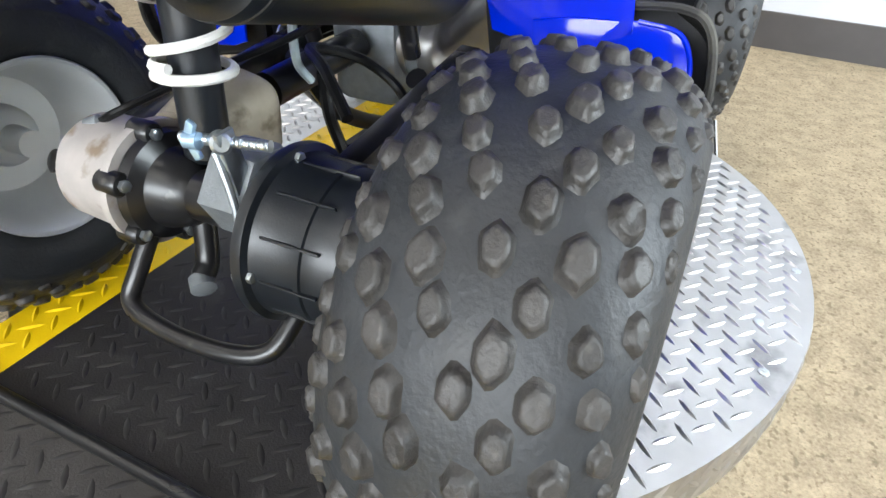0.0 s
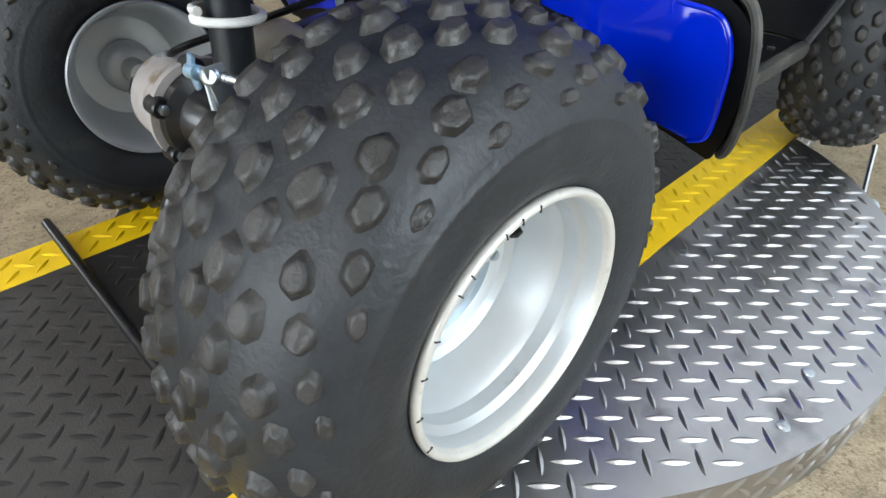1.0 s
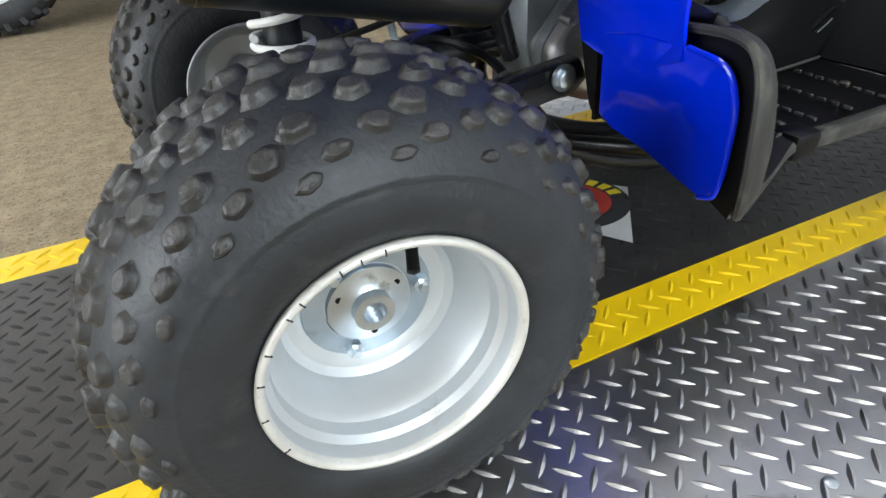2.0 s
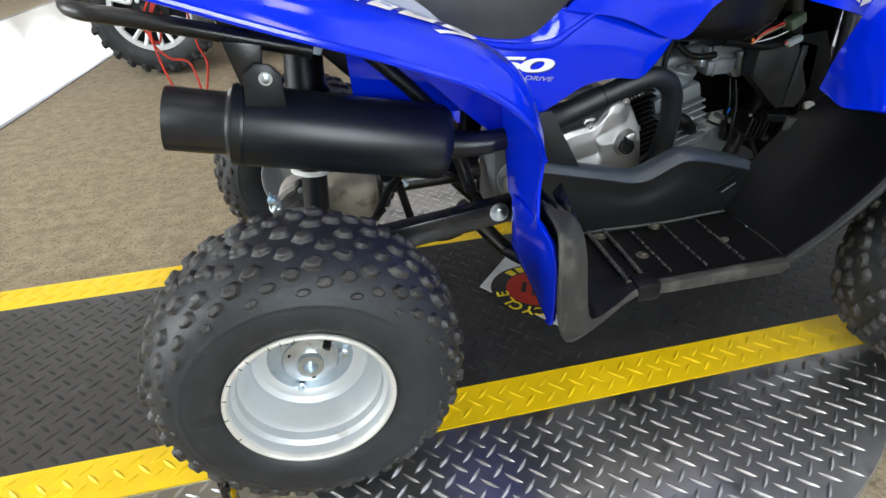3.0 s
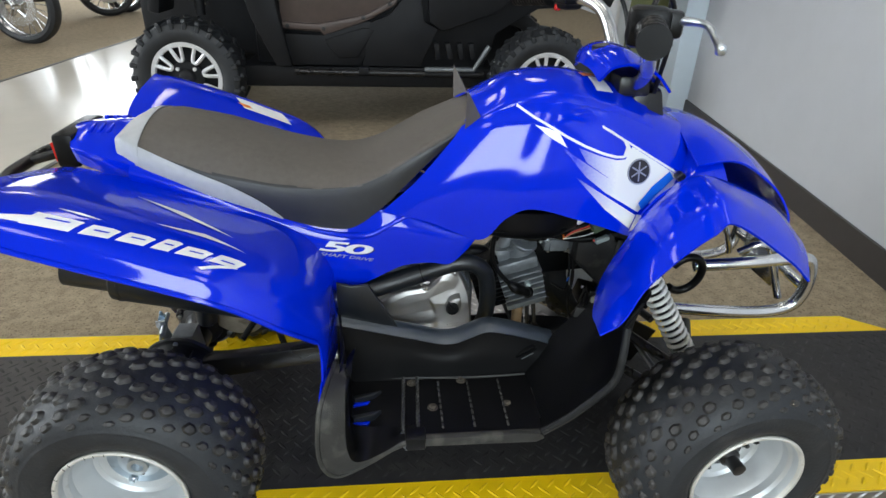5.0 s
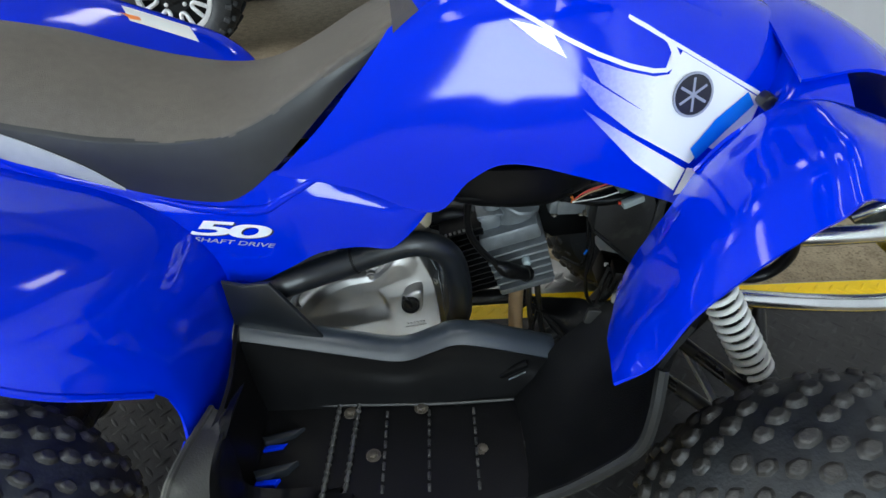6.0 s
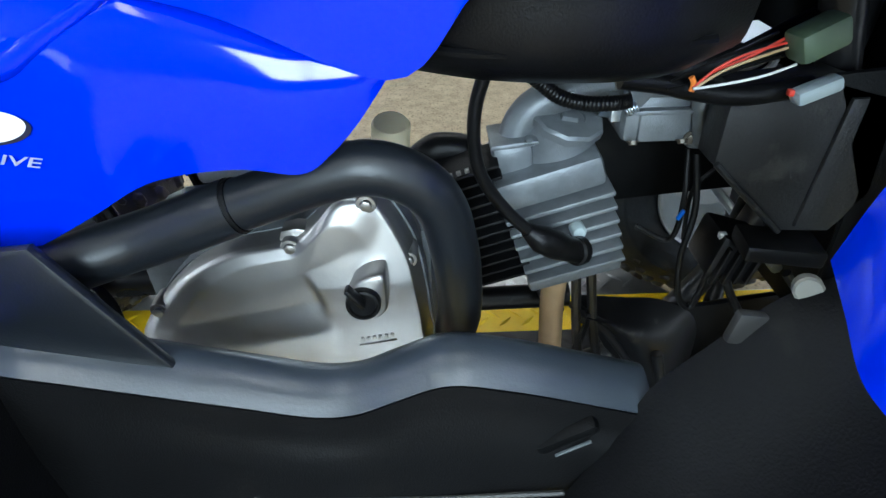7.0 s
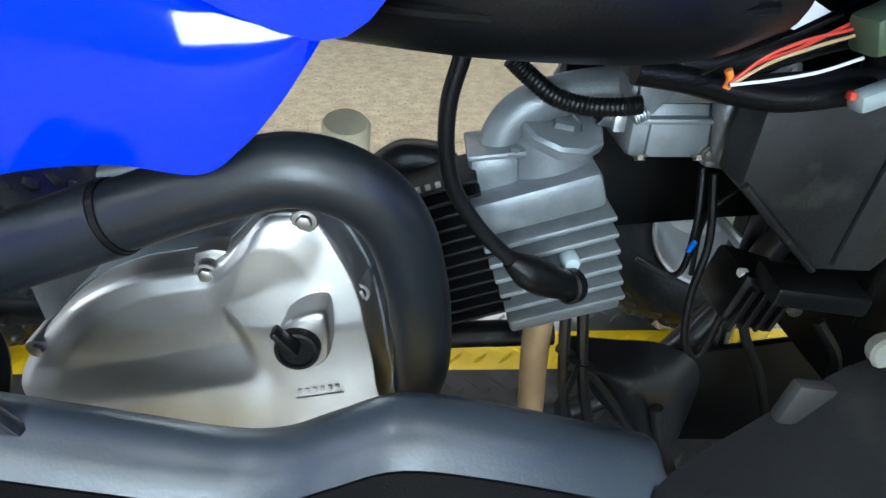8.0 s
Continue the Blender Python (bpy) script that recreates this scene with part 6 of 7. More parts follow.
for wm, pts in ((WIRER, [(0.6367, -0.0580, 0.4027), (0.6475, -0.0580, 0.4130), (0.6610, -0.0580, 0.4195), (0.6792, -0.0580, 0.4244)]),
                (WIRER, [(0.6376, -0.0560, 0.4031), (0.6471, -0.0560, 0.4107), (0.6611, -0.0560, 0.4163), (0.6787, -0.0560, 0.4260)]),
                (HOSE, [(0.6367, -0.0590, 0.4026), (0.6498, -0.0590, 0.4115), (0.6656, -0.0590, 0.4177), (0.6795, -0.0590, 0.4221)]),
                (WIREW, [(0.6361, -0.0600, 0.4031), (0.6537, -0.0600, 0.4053), (0.6708, -0.0600, 0.4086), (0.6858, -0.0600, 0.4140)]),
                (BLACK, [(0.6261, -0.0550, 0.4058), (0.6440, -0.0550, 0.4148), (0.6598, -0.0550, 0.4214), (0.6748, -0.0550, 0.4288)]),
                (BLACK, [(0.6255, -0.0540, 0.4010), (0.6452, -0.0540, 0.4058), (0.6641, -0.0540, 0.4116), (0.6850, -0.0540, 0.4173)])):
    part("wire", tube(pts, 0.00075, 24, 6), wm, quad, "thin loose wire")
part("paper_tag", prism([(0.6543, 0.4239), (0.6561, 0.4318), (0.6686, 0.4321), (0.6766, 0.4281), (0.664, 0.4211)], "y", -0.045, -0.0445), DECALW, quad, "white paper tag", smooth=False)
part("harness", tube([(0.6042, -0.0400, 0.4033), (0.6270, -0.0400, 0.3998), (0.6484, -0.0400, 0.3947), (0.6749, -0.0400, 0.3913), (0.7092, -0.0400, 0.3955)], 0.0062, 40, 10), BLACK, quad, "taped black wiring harness")
part("harness", tube([(0.6181, -0.0350, 0.4038), (0.6472, -0.0350, 0.4066), (0.6789, -0.0350, 0.4152), (0.7050, -0.0350, 0.4280)], 0.008, 40, 10), BLACK, quad, "taped black wiring harness")
part("spacer", lathe([(0, 0), (0.0135, 0), (0.0135, 0.028), (0.012, 0.03), (0, 0.03)], (0.468, 0.03, 0.329), (0.12, -0.3, 1), 28), material("brass_bush", (0.80, 0.70, 0.46), 0.5, 0.0), quad, "brass coloured bush")
part("rubber_mount", tube([(0.478, 0.06, 0.308), (0.500, 0.06, 0.318), (0.522, 0.06, 0.316), (0.540, 0.06, 0.305)], [0.008, 0.013, 0.013, 0.008], 30, 14), BLACK, quad, "black rubber mount")
trim["fit"] = ENGINE
part("drain_hose", tube([(0.592, 0.035, 0.225), (0.585, 0.033, 0.18), (0.578, 0.03, 0.11)], 0.011, 24, 14), HOSE, quad, "tan rubber drain hose")
part("hose_fitting", lathe([(0.005, 0.0), (0.005, 0.02), (0.008, 0.02), (0.008, 0.03), (0.004, 0.03), (0.004, 0.045)], (0.593, 0.03, 0.21), (0, 0, 1), 12), ZINC, quad)
for k in range(2):
    part("link_rod", tube([(0.606 + 0.012 * k, 0.02, 0.25), (0.602 + 0.016 * k, 0.015, 0.15), (0.608 + 0.02 * k, 0.01, 0.07)], 0.0045, 20, 8), FRAME, quad)

# frame, swing arm and drive
trim["fit"] = BODY
for s in (-1, 1):
    part("frame_tube", tube([(0.22, s * 0.075, 0.235), (0.32, s * 0.085, 0.13), (0.5, s * 0.09, 0.085 if s < 0 else 0.055), (0.66, s * 0.08, 0.10 if s < 0 else 0.072), (0.76, s * 0.07, 0.20), (0.80, s * 0.06, 0.36), (0.80, s * 0.05, 0.52)], 0.0115, 60, 12), FRAME, quad, "black painted frame tube")
    part("upper_frame_tube", tube([(0.80, s * 0.04, 0.54), (0.66, s * 0.045, 0.50), (0.48, s * 0.05, 0.46), (0.3, s * 0.055, 0.44), (0.0, s * 0.06, 0.50)], 0.0105, 50, 12), FRAME, quad, "black painted frame tube")
    part("seat_rail", tube([(0.24, s * 0.06, 0.25), (0.2, s * 0.062, 0.36), (0.1, s * 0.062, 0.47)], 0.0095, 30, 10), FRAME, quad)
    part("footpeg_bar", tube([(0.28, s * 0.08, 0.155), (0.33, s * 0.18, 0.175), (0.42, s * 0.26, 0.19), (0.56, s * 0.25, 0.188), (0.62, s * 0.09, 0.13)], 0.009, 40, 10), FRAME, quad)
    part("swing_arm", prism([(0.02, 0.185), (0.02, 0.225), (0.15, 0.240), (0.285, 0.255), (0.295, 0.235), (0.28, 0.222), (0.15, 0.205)], "y", s * 0.105 - 0.012, s * 0.105 + 0.012, 0.003), FRAME, quad, "black box-section swing arm")
    part("pivot_bolt", bolt((0.262, s * 0.12, 0.242), (0, s, 0), 0.009, 0.008), ZINC, quad)
trim["fit"] = None
part("frame_gusset", prism([(0.6172, 0.1746), (0.6464, 0.1664), (0.6835, 0.1604), (0.7357, 0.1591), (0.8199, 0.1721), (0.8994, 0.1265), (0.8593, 0.0503), (0.7304, 0.0537), (0.6804, 0.0773), (0.6535, 0.1103), (0.6360, 0.1442)], "y", 0.048, 0.056, 0.003), BLACK, quad, "black frame gusset plate")
part("engine_cradle", loft([[(0.6095, 0.020, 0.1900), (0.616, 0.012, 0.184), (0.624, 0.045, 0.1800)],
                             [(0.6326, 0.020, 0.1706), (0.646, 0.010, 0.174), (0.6598, 0.045, 0.1760)],
                             [(0.6541, 0.020, 0.1432), (0.674, 0.010, 0.152), (0.700, 0.045, 0.1700)],
                             [(0.6730, 0.020, 0.1106), (0.695, 0.010, 0.115), (0.735, 0.045, 0.1381)],
                             [(0.6899, 0.020, 0.0681), (0.712, 0.010, 0.060), (0.7358, 0.045, 0.0454)]], 30, 12, 0.004), FRAME, quad, "black pressed frame gusset")
part("cradle_rim", tube([(0.6095, 0.018, 0.1931), (0.6326, 0.018, 0.1706), (0.6541, 0.018, 0.1432), (0.6730, 0.018, 0.1106), (0.6899, 0.018, 0.0681)], 0.0042, 40, 10), FRAME, quad)
part("cross_tube", tube([(0.46, 0.12, 0.112), (0.535, 0.12, 0.1165), (0.632, 0.12, 0.119)], 0.0125, 16, 14), FRAME, quad, "black lower cross tube")
part("cradle_hoop", tube([(0.682, 0.0, 0.150), (0.690, -0.004, 0.120), (0.706, -0.006, 0.085), (0.730, -0.006, 0.050)], 0.005, 30, 10), FRAME, quad)

AX = 0.178
part("skid_loop", tube([(-0.005, 0.045, 0.17), (-0.04, 0.048, 0.125), (-0.058, 0.045, 0.100), (-0.064, 0.0, 0.092), (-0.060, -0.055, 0.091), (-0.048, -0.088, 0.098), (-0.02, -0.10, 0.125)], 0.0078, 60, 12), FRAME, quad, "black bent guard tube below the axle")
part("rear_axle", tube([(0, -0.26, AX), (0.004, 0.125, AX)], 0.011, 6, 16), FRAME, quad, "black rear axle")
gear = part("gear_housing", lathe([(0.0, 0.132), (0.026, 0.131), (0.030, 0.126), (0.040, 0.121), (0.045, 0.113), (0.047, 0.062), (0.052, 0.056), (0.052, 0.048), (0.0, 0.048)], (0.004, 0, AX + 0.004), (0, 1, 0), 40), DIRTYG, quad, "dusty grey cast gear housing")
part("gear_arm", loft([[(0.03, 0.075, 0.19), (0.03, 0.075, 0.222), (0.03, 0.045, 0.232), (0.03, 0.025, 0.218), (0.03, 0.025, 0.19)], [(0.06, 0.072, 0.185), (0.06, 0.068, 0.238), (0.06, 0.035, 0.244), (0.06, 0.008, 0.23), (0.06, 0.008, 0.185)], [(0.095, 0.068, 0.185), (0.095, 0.064, 0.245), (0.095, 0.035, 0.250), (0.095, 0.003, 0.236), (0.095, 0.003, 0.185)], [(0.112, 0.06, 0.19), (0.112, 0.056, 0.238), (0.112, 0.035, 0.242), (0.112, 0.012, 0.23), (0.112, 0.012, 0.19)]], 20, 20, 0.010), DUSTY, quad, "dusty cast shaft housing")
part("drive_shaft", tube([(0.12, 0.03, 0.225), (0.27, 0.03, 0.23)], 0.017, 6, 18), FRAME, quad, "black drive shaft tube")
part("gear_cover", lathe([(0.0, 0.050), (0.043, 0.050), (0.046, 0.045), (0.044, 0.037), (0.034, 0.031), (0.028, 0.012), (0.021, 0.004), (0.021, -0.03), (0.016, -0.034), (0.016, -0.08), (0, -0.08)], (0.004, 0, AX + 0.004), (0, 1, 0), 40), FRAME, gear, "black cast end cover")
for k in range(6):
    a = radians(35 + 60 * k)
    p = Vector((0.004 + math.cos(a) * 0.046, 0.046, AX + 0.004 + math.sin(a) * 0.046))
    part("cover_lug", lathe([(0.0095, 0.012), (0.0095, -0.006), (0.008, -0.008), (0, -0.008)], p, (0, 1, 0), 16), FRAME, gear)
    part("cover_bolt", bolt(p + Vector((0, -0.008, 0)), (0, -1, 0), 0.0048, 0.0045, False), ZINC, gear)
part("drain_plug", lathe([(0.010, -0.004), (0.010, 0.008), (0.007, 0.010), (0, 0.010)], (-0.026, 0.120, 0.196), (-0.75, 0.3, 0.45), 8), FRAME, gear)
part("gear_foot", tube([(0.01, 0.02, 0.15), (0.0, 0.015, 0.118), (-0.012, 0.012, 0.108)], 0.010, 14, 12), FRAME, gear)
part("gear_foot", lathe([(0.011, 0), (0.011, 0.012), (0.007, 0.014), (0, 0.014)], (-0.012, 0.014, 0.106), (-0.5, -0.6, -0.3), 14), ALUM, gear)
drum = part("brake_drum", lathe([(0.0, -0.083), (0.060, -0.083), (0.0665, -0.086), (0.0672, -0.089), (0.0665, -0.094), (0.0615, -0.096), (0.0595, -0.100), (0.0575, -0.128), (0.0575, -0.136), (0.056, -0.150), (0.050, -0.165), (0, -0.170)], (0.0, 0, AX), (0, 1, 0), 64), SATIN, quad, "black ribbed brake drum")
for k in range(12):
    a = 2 * math.pi * k / 12
    part("drum_rib", box((math.cos(a) * 0.0582, -0.124, AX + math.sin(a) * 0.0582), (0.004, 0.045, 0.0022), 0.001, (0, -math.degrees(a), 0)), SATIN, drum)
part("drum_band", lathe([(0.0575, -0.128), (0.0592, -0.129), (0.0592, -0.133), (0.0575, -0.134)], (0.0, 0, AX), (0, 1, 0), 64), SATIN, drum)
for k in range(4):
    a = radians(88 + 90 * k)
    part("drum_bolt", bolt((math.cos(a) * 0.0605, -0.0955, AX + math.sin(a) * 0.0605), (0, -1, 0), 0.0042, 0.004, False), ZINC, drum)
part("backing_bracket", prism([(-0.035, 0.205), (-0.012, 0.235), (0.02, 0.235), (0.025, 0.19), (-0.02, 0.175)], "y", -0.03, -0.07, 0.004), ALUM, quad, "dusty cast brake bracket")
lever = part("brake_lever", prism([(-0.036, 0.262), (-0.021, 0.263), (-0.012, 0.222), (-0.017, 0.205), (-0.026, 0.206), (-0.031, 0.235)], "y", -0.066, -0.062, 0.001), ZINC, quad, "plated brake lever plate")
part("lever_strip", tube([(-0.032, -0.058, 0.248), (-0.034, -0.066, 0.222), (-0.036, -0.07, 0.198), (-0.038, -0.072, 0.184)], 0.0028, 20, 8), ZINC, lever)
part("lever_boss", lathe([(0.0072, -0.006), (0.0072, 0.006), (0.005, 0.008), (0, 0.008)], (-0.028, -0.06, 0.254), (-0.6, -0.7, 0.2), 20), ZINC, lever)
part("lever_pin", lathe([(0.0038, 0), (0.0038, 0.005), (0, 0.006)], (-0.04, -0.075, 0.183), (-0.6, -0.7, 0.2), 12), ZINC, lever)
part("lever_pin", lathe([(0.0042, 0), (0.0042, 0.006), (0, 0.007)], (-0.046, -0.068, 0.162), (-0.6, -0.7, 0.2), 12), ZINC, lever)
part("brake_rod", tube([(-0.030, -0.028, 0.252), (-0.018, -0.092, 0.254)], 0.0038, 90, 10, ripple=0.09, waves=26), ZINC, quad, "threaded plated rod")
wn_c = Vector((-0.034, -0.042, 0.254))
part("wing_nut", join(box(wn_c + Vector((0, 0, 0.007)), (0.004, 0.007, 0.014), 0.0015, (28, 0, 0)), box(wn_c - Vector((0, 0, 0.007)), (0.004, 0.007, 0.014), 0.0015, (-28, 0, 0)), lathe([(0.0058, -0.005), (0.0058, 0.005), (0, 0.005)], wn_c, (0.2, -1, 0), 14)), BLUE2Z, quad, "blue-grey plated wing nut")
part("shock_body", lathe([(0.012, 0), (0.0180, 0.006), (0.0180, 0.13), (0.013, 0.135), (0.013, 0.22)], (0.020, 0.008, 0.205), (0.08, 0.0, 1), 28), SATIN, quad, "dark rear shock absorber body")
part("shock_spring", coil((0.0255, 0.008, 0.280), (0.032, 0.008, 0.372), 0.0275, 0.0039, 2.6), SPRING, quad, "white coil spring")
part("spring_seat", lathe([(0.014, 0.0), (0.031, 0.002), (0.032, 0.012), (0.026, 0.02), (0.024, 0.075), (0.016, 0.09)], (0.032, 0.008, 0.372), (0.08, 0.0, 1), 28), BLACK, quad, "black upper spring seat")
part("under_seat_tray", prism([(-0.055, 0.505), (-0.05, 0.470), (-0.025, 0.455), (0.06, 0.437), (0.09, 0.405), (0.20, 0.385), (0.25, 0.37), (0.25, 0.44), (0.10, 0.49)], "y", -0.050, 0.075, 0.006), BLACK, quad, "black plastic tray under the seat")
part("inner_fender", prism([(0.086, 0.452), (0.090, 0.382), (0.150, 0.366), (0.205, 0.356), (0.245, 0.352), (0.25, 0.44)], "y", -0.060, -0.056, 0.001), BLUE, quad, "blue inner fender panel")
part("muffler_stay", prism([(-0.040, 0.478), (-0.030, 0.430), (-0.008, 0.425), (0.000, 0.470)], "y", -0.110, -0.122, 0.003), FRAME, quad, "black muffler stay")
part("tray_clip", box((0.055, -0.058, 0.447), (0.012, 0.012, 0.012), 0.002, (0, 20, 0)), PALEP, quad)
part("spring_ring", coil((0.0245, 0.008, 0.270), (0.0255, 0.008, 0.280), 0.0275, 0.0039, 1.4), SPRING, quad)
part("brake_cable", tube([(0.0, 0.10, 0.225), (0.005, 0.075, 0.238), (0.05, 0.05, 0.252), (0.12, -0.02, 0.285), (0.2, -0.06, 0.32)], 0.0034, 40, 8), BLACK, quad, "black control cable")
part("cable_end", lathe([(0.006, 0), (0.006, 0.012), (0.004, 0.014), (0.004, 0.02)], (-0.004, 0.108, 0.222), (0.3, -0.8, 0.3), 12), ALUM, quad)
part("brake_cable", tube([(0.10, -0.07, 0.225), (0.13, -0.03, 0.25), (0.18, 0.02, 0.25), (0.24, 0.0, 0.225), (0.25, -0.04, 0.19), (0.20, -0.06, 0.17), (0.13, -0.05, 0.18)], 0.0055, 60, 8), BLACK, quad, "black looped cable")
part("brake_cable", tube([(0.14, -0.02, 0.245), (0.15, -0.015, 0.20), (0.16, -0.02, 0.16)], 0.006, 20, 8), BLACK, quad)
part("vent_hose", tube([(0.13, 0.0, 0.29), (0.135, 0.005, 0.265), (0.142, 0.008, 0.245), (0.155, 0.006, 0.228)], 0.0042, 20, 8), PALEP, quad, "grey vent hose")

# front end
part("frame_cover", prism([(0.7280, 0.3973), (0.7803, 0.4016), (0.8463, 0.2756), (0.8234, 0.2367), (0.7695, 0.2499), (0.7674, 0.3191)], "y", -0.024, -0.03, 0.003), DULL, quad, "black cover over the front frame tubes")
part("splash_panel", prism([(0.612, 0.455), (0.83, 0.47), (0.90, 0.42), (0.88, 0.29), (0.80, 0.24), (0.66, 0.228), (0.618, 0.262)], "y", 0.125, 0.131, 0.002), DULL, quad, "black inner splash panel")
part("splash_panel", prism([(-0.02, 0.46), (0.12, 0.46), (0.13, 0.30), (0.12, 0.17), (-0.02, 0.17)], "x", 0.80, 0.806, 0.002), DULL, quad, "black inner splash panel")
trim["fit"] = BODY
for s in (-1, 1):
    trim["fit"] = None
    part("front_shock", tube([(0.75, s * 0.125, 0.385), (0.842, s * 0.162, 0.222)], 0.010, 6, 14), FRAME, quad, "black front shock absorber")
    part("front_spring", coil((0.757, s * 0.128, 0.372), (0.834, s * 0.159, 0.240), 0.0172, 0.0033, 13), SPRING, quad, "off-white front coil spring")
    part("shock_foot", box((0.845, s * 0.163, 0.220), (0.03, 0.03, 0.035), 0.006), FRAME, quad)
    trim["fit"] = BODY
    for zz, zo in ((0.155, 0.165), (0.235, 0.225)):
        for xx in (0.76, 0.90):
            part("control_arm", tube([(xx, s * 0.06, zz), (0.843, s * 0.19, zo)], 0.0085, 10, 10), FRAME, quad, "black front control arm")
    part("steering_knuckle", box((0.843, s * 0.2, AXZ), (0.03, 0.025, 0.09), 0.006), FRAME, quad)
    part("tie_rod", tube([(0.79, s * 0.03, 0.22), (0.80, s * 0.19, 0.215)], 0.005, 8, 8), ZINC, quad)
    part("bumper_rail", tube([(0.83, s * 0.09, 0.29), (0.93, s * 0.10, 0.285), (1.01, s * 0.105, 0.285), (1.055, s * 0.108, 0.30), (1.068, s * 0.11, 0.335), (1.062, s * 0.112, 0.38), (1.04, s * 0.112, 0.395), (0.95, s * 0.105, 0.385), (0.87, s * 0.09, 0.372)], 0.0105, 70, 12), CHROME, quad, "silver front bumper tube")
    part("bumper_brace", tube([(0.95, s * 0.08, 0.39), (0.975, s * 0.09, 0.41), (1.0, s * 0.09, 0.40), (1.03, s * 0.08, 0.34), (1.045, s * 0.085, 0.30)], 0.0065, 30, 10), CHROME, quad)
    ring = [(0.835 + 0.028 * math.cos(q), s * (0.125 + 0.008 * math.sin(q)), 0.378 + 0.036 * math.sin(q)) for q in np.linspace(-2.3, 2.6, 16)]
    part("hose_loop", tube(ring, 0.0065, 50, 10), BLACK, quad, "black hose loop behind the front shock")
for zz, xx in ((0.335, 1.068), (0.39, 1.05)):
    part("bumper_bar", tube([(xx, -0.11, zz), (xx + 0.004, 0, zz), (xx, 0.11, zz)], 0.009, 16, 12), CHROME, quad, "silver bumper cross tube")
part("bumper_plate", prism([(-0.05, 0.30), (0.05, 0.30), (0.06, 0.385), (-0.06, 0.385)], "x", 1.052, 1.056, 0.001), CHROME, quad)
part("steering_stem", tube([(0.78, 0, 0.33), (0.70, 0, 0.66), (0.69, 0, 0.71)], 0.013, 20, 12), FRAME, quad)
trim["fit"] = None
bar = [(0.615, -0.30, 0.750), (0.64, -0.23, 0.748), (0.668, -0.16, 0.742), (0.69, -0.115, 0.725), (0.712, -0.085, 0.68), (0.715, -0.045, 0.652), (0.715, 0.045, 0.652), (0.722, 0.085, 0.685), (0.712, 0.12, 0.73), (0.69, 0.16, 0.748), (0.66, 0.23, 0.745), (0.625, 0.31, 0.738)]
part("handlebar", tube(bar, 0.0105, 80, 14), CHROME, quad, "silver tubular handlebar")
for s in (-1, 1):
    g = [(0.605, s * 0.325, 0.750 if s < 0 else 0.737), (0.645, s * 0.225, 0.748)]
    part("grip", tube(g, 0.016, 40, 16, ripple=0.06, waves=12), BLACK, quad, "black rubber grip")
    part("lever_perch", box((0.672, s * 0.19, 0.752), (0.045, 0.035, 0.03), 0.006, (0, 0, s * 20)), BLACK, quad)
    part("brake_lever_bar", tube([(0.68, s * 0.20, 0.757), (0.70, s * 0.235, 0.757), (0.695, s * 0.27, 0.748), (0.687, s * 0.30, 0.742)], [0.0055, 0.0040, 0.0036, 0.0045], 24, 10), ZINC, quad, "silver brake lever")
    part("lever_ball", lathe([(0.0, -0.006), (0.0045, -0.004), (0.0062, 0.0), (0.0045, 0.004), (0.0, 0.006)], (0.686, s * 0.303, 0.741), (-0.2, s, -0.2), 14), ZINC, quad)
    part("lever_cable", tube([(0.665, s * 0.17, 0.765), (0.70, s * 0.12, 0.785), (0.735, s * 0.09, 0.74), (0.745, s * 0.05, 0.64)], 0.0035, 30, 8), BLACK, quad)
part("throttle_housing", box((0.655, -0.19, 0.748), (0.048, 0.045, 0.045), 0.009, (0, 0, -20)), BLACK, quad, "black throttle housing")
part("throttle_housing", lathe([(0.0, -0.004), (0.0135, -0.004), (0.0150, 0.0), (0.0150, 0.03), (0.0135, 0.034), (0, 0.034)], (0.632, -0.25, 0.748), (0.36, 0.93, 0), 28), BLACK, quad, "round black throttle drum")
part("kill_switch", box((0.672, 0.2, 0.748), (0.04, 0.04, 0.04), 0.008, (0, 0, 20)), BLACK, quad)
part("switch_button", box((0.655, 0.205, 0.732), (0.010, 0.014, 0.014), 0.003), RED, quad, "red switch button")
part("handlebar_cover", loft([[(0.653, -0.061, 0.658), (0.650, -0.033, 0.668), (0.648, 0.0, 0.670), (0.650, 0.033, 0.668), (0.653, 0.061, 0.658)],
                              [(0.666, -0.078, 0.681), (0.664, -0.041, 0.692), (0.662, 0.0, 0.694), (0.664, 0.041, 0.692), (0.666, 0.078, 0.681)],
                              [(0.697, -0.082, 0.686), (0.697, -0.041, 0.698), (0.697, 0.0, 0.700), (0.697, 0.041, 0.698), (0.697, 0.082, 0.686)],
                              [(0.737, -0.07, 0.671), (0.741, -0.037, 0.676), (0.743, 0.0, 0.676), (0.741, 0.037, 0.676), (0.737, 0.07, 0.671)],
                              [(0.772, -0.049, 0.641), (0.781, -0.025, 0.641), (0.783, 0.0, 0.641), (0.781, 0.025, 0.641), (0.772, 0.049, 0.641)]], 20, 20, 0.004), BLUE, quad, "blue plastic handlebar cover")
part("bar_clamp", box((0.715, 0, 0.648), (0.05, 0.10, 0.03), 0.006), FRAME, quad)
part("stem_plate", box((0.745, 0, 0.61), (0.05, 0.09, 0.06), 0.008, (0, -15, 0)), FRAME, quad)
trim["fit"] = BODY
part("fuel_cap", lathe([(0.03, 0), (0.03, 0.012), (0.026, 0.018), (0, 0.019)], (0.63, 0, 0.652), (0.1, 0, 1), 28), BLACK, quad, "black fuel cap")
trim["fit"] = None


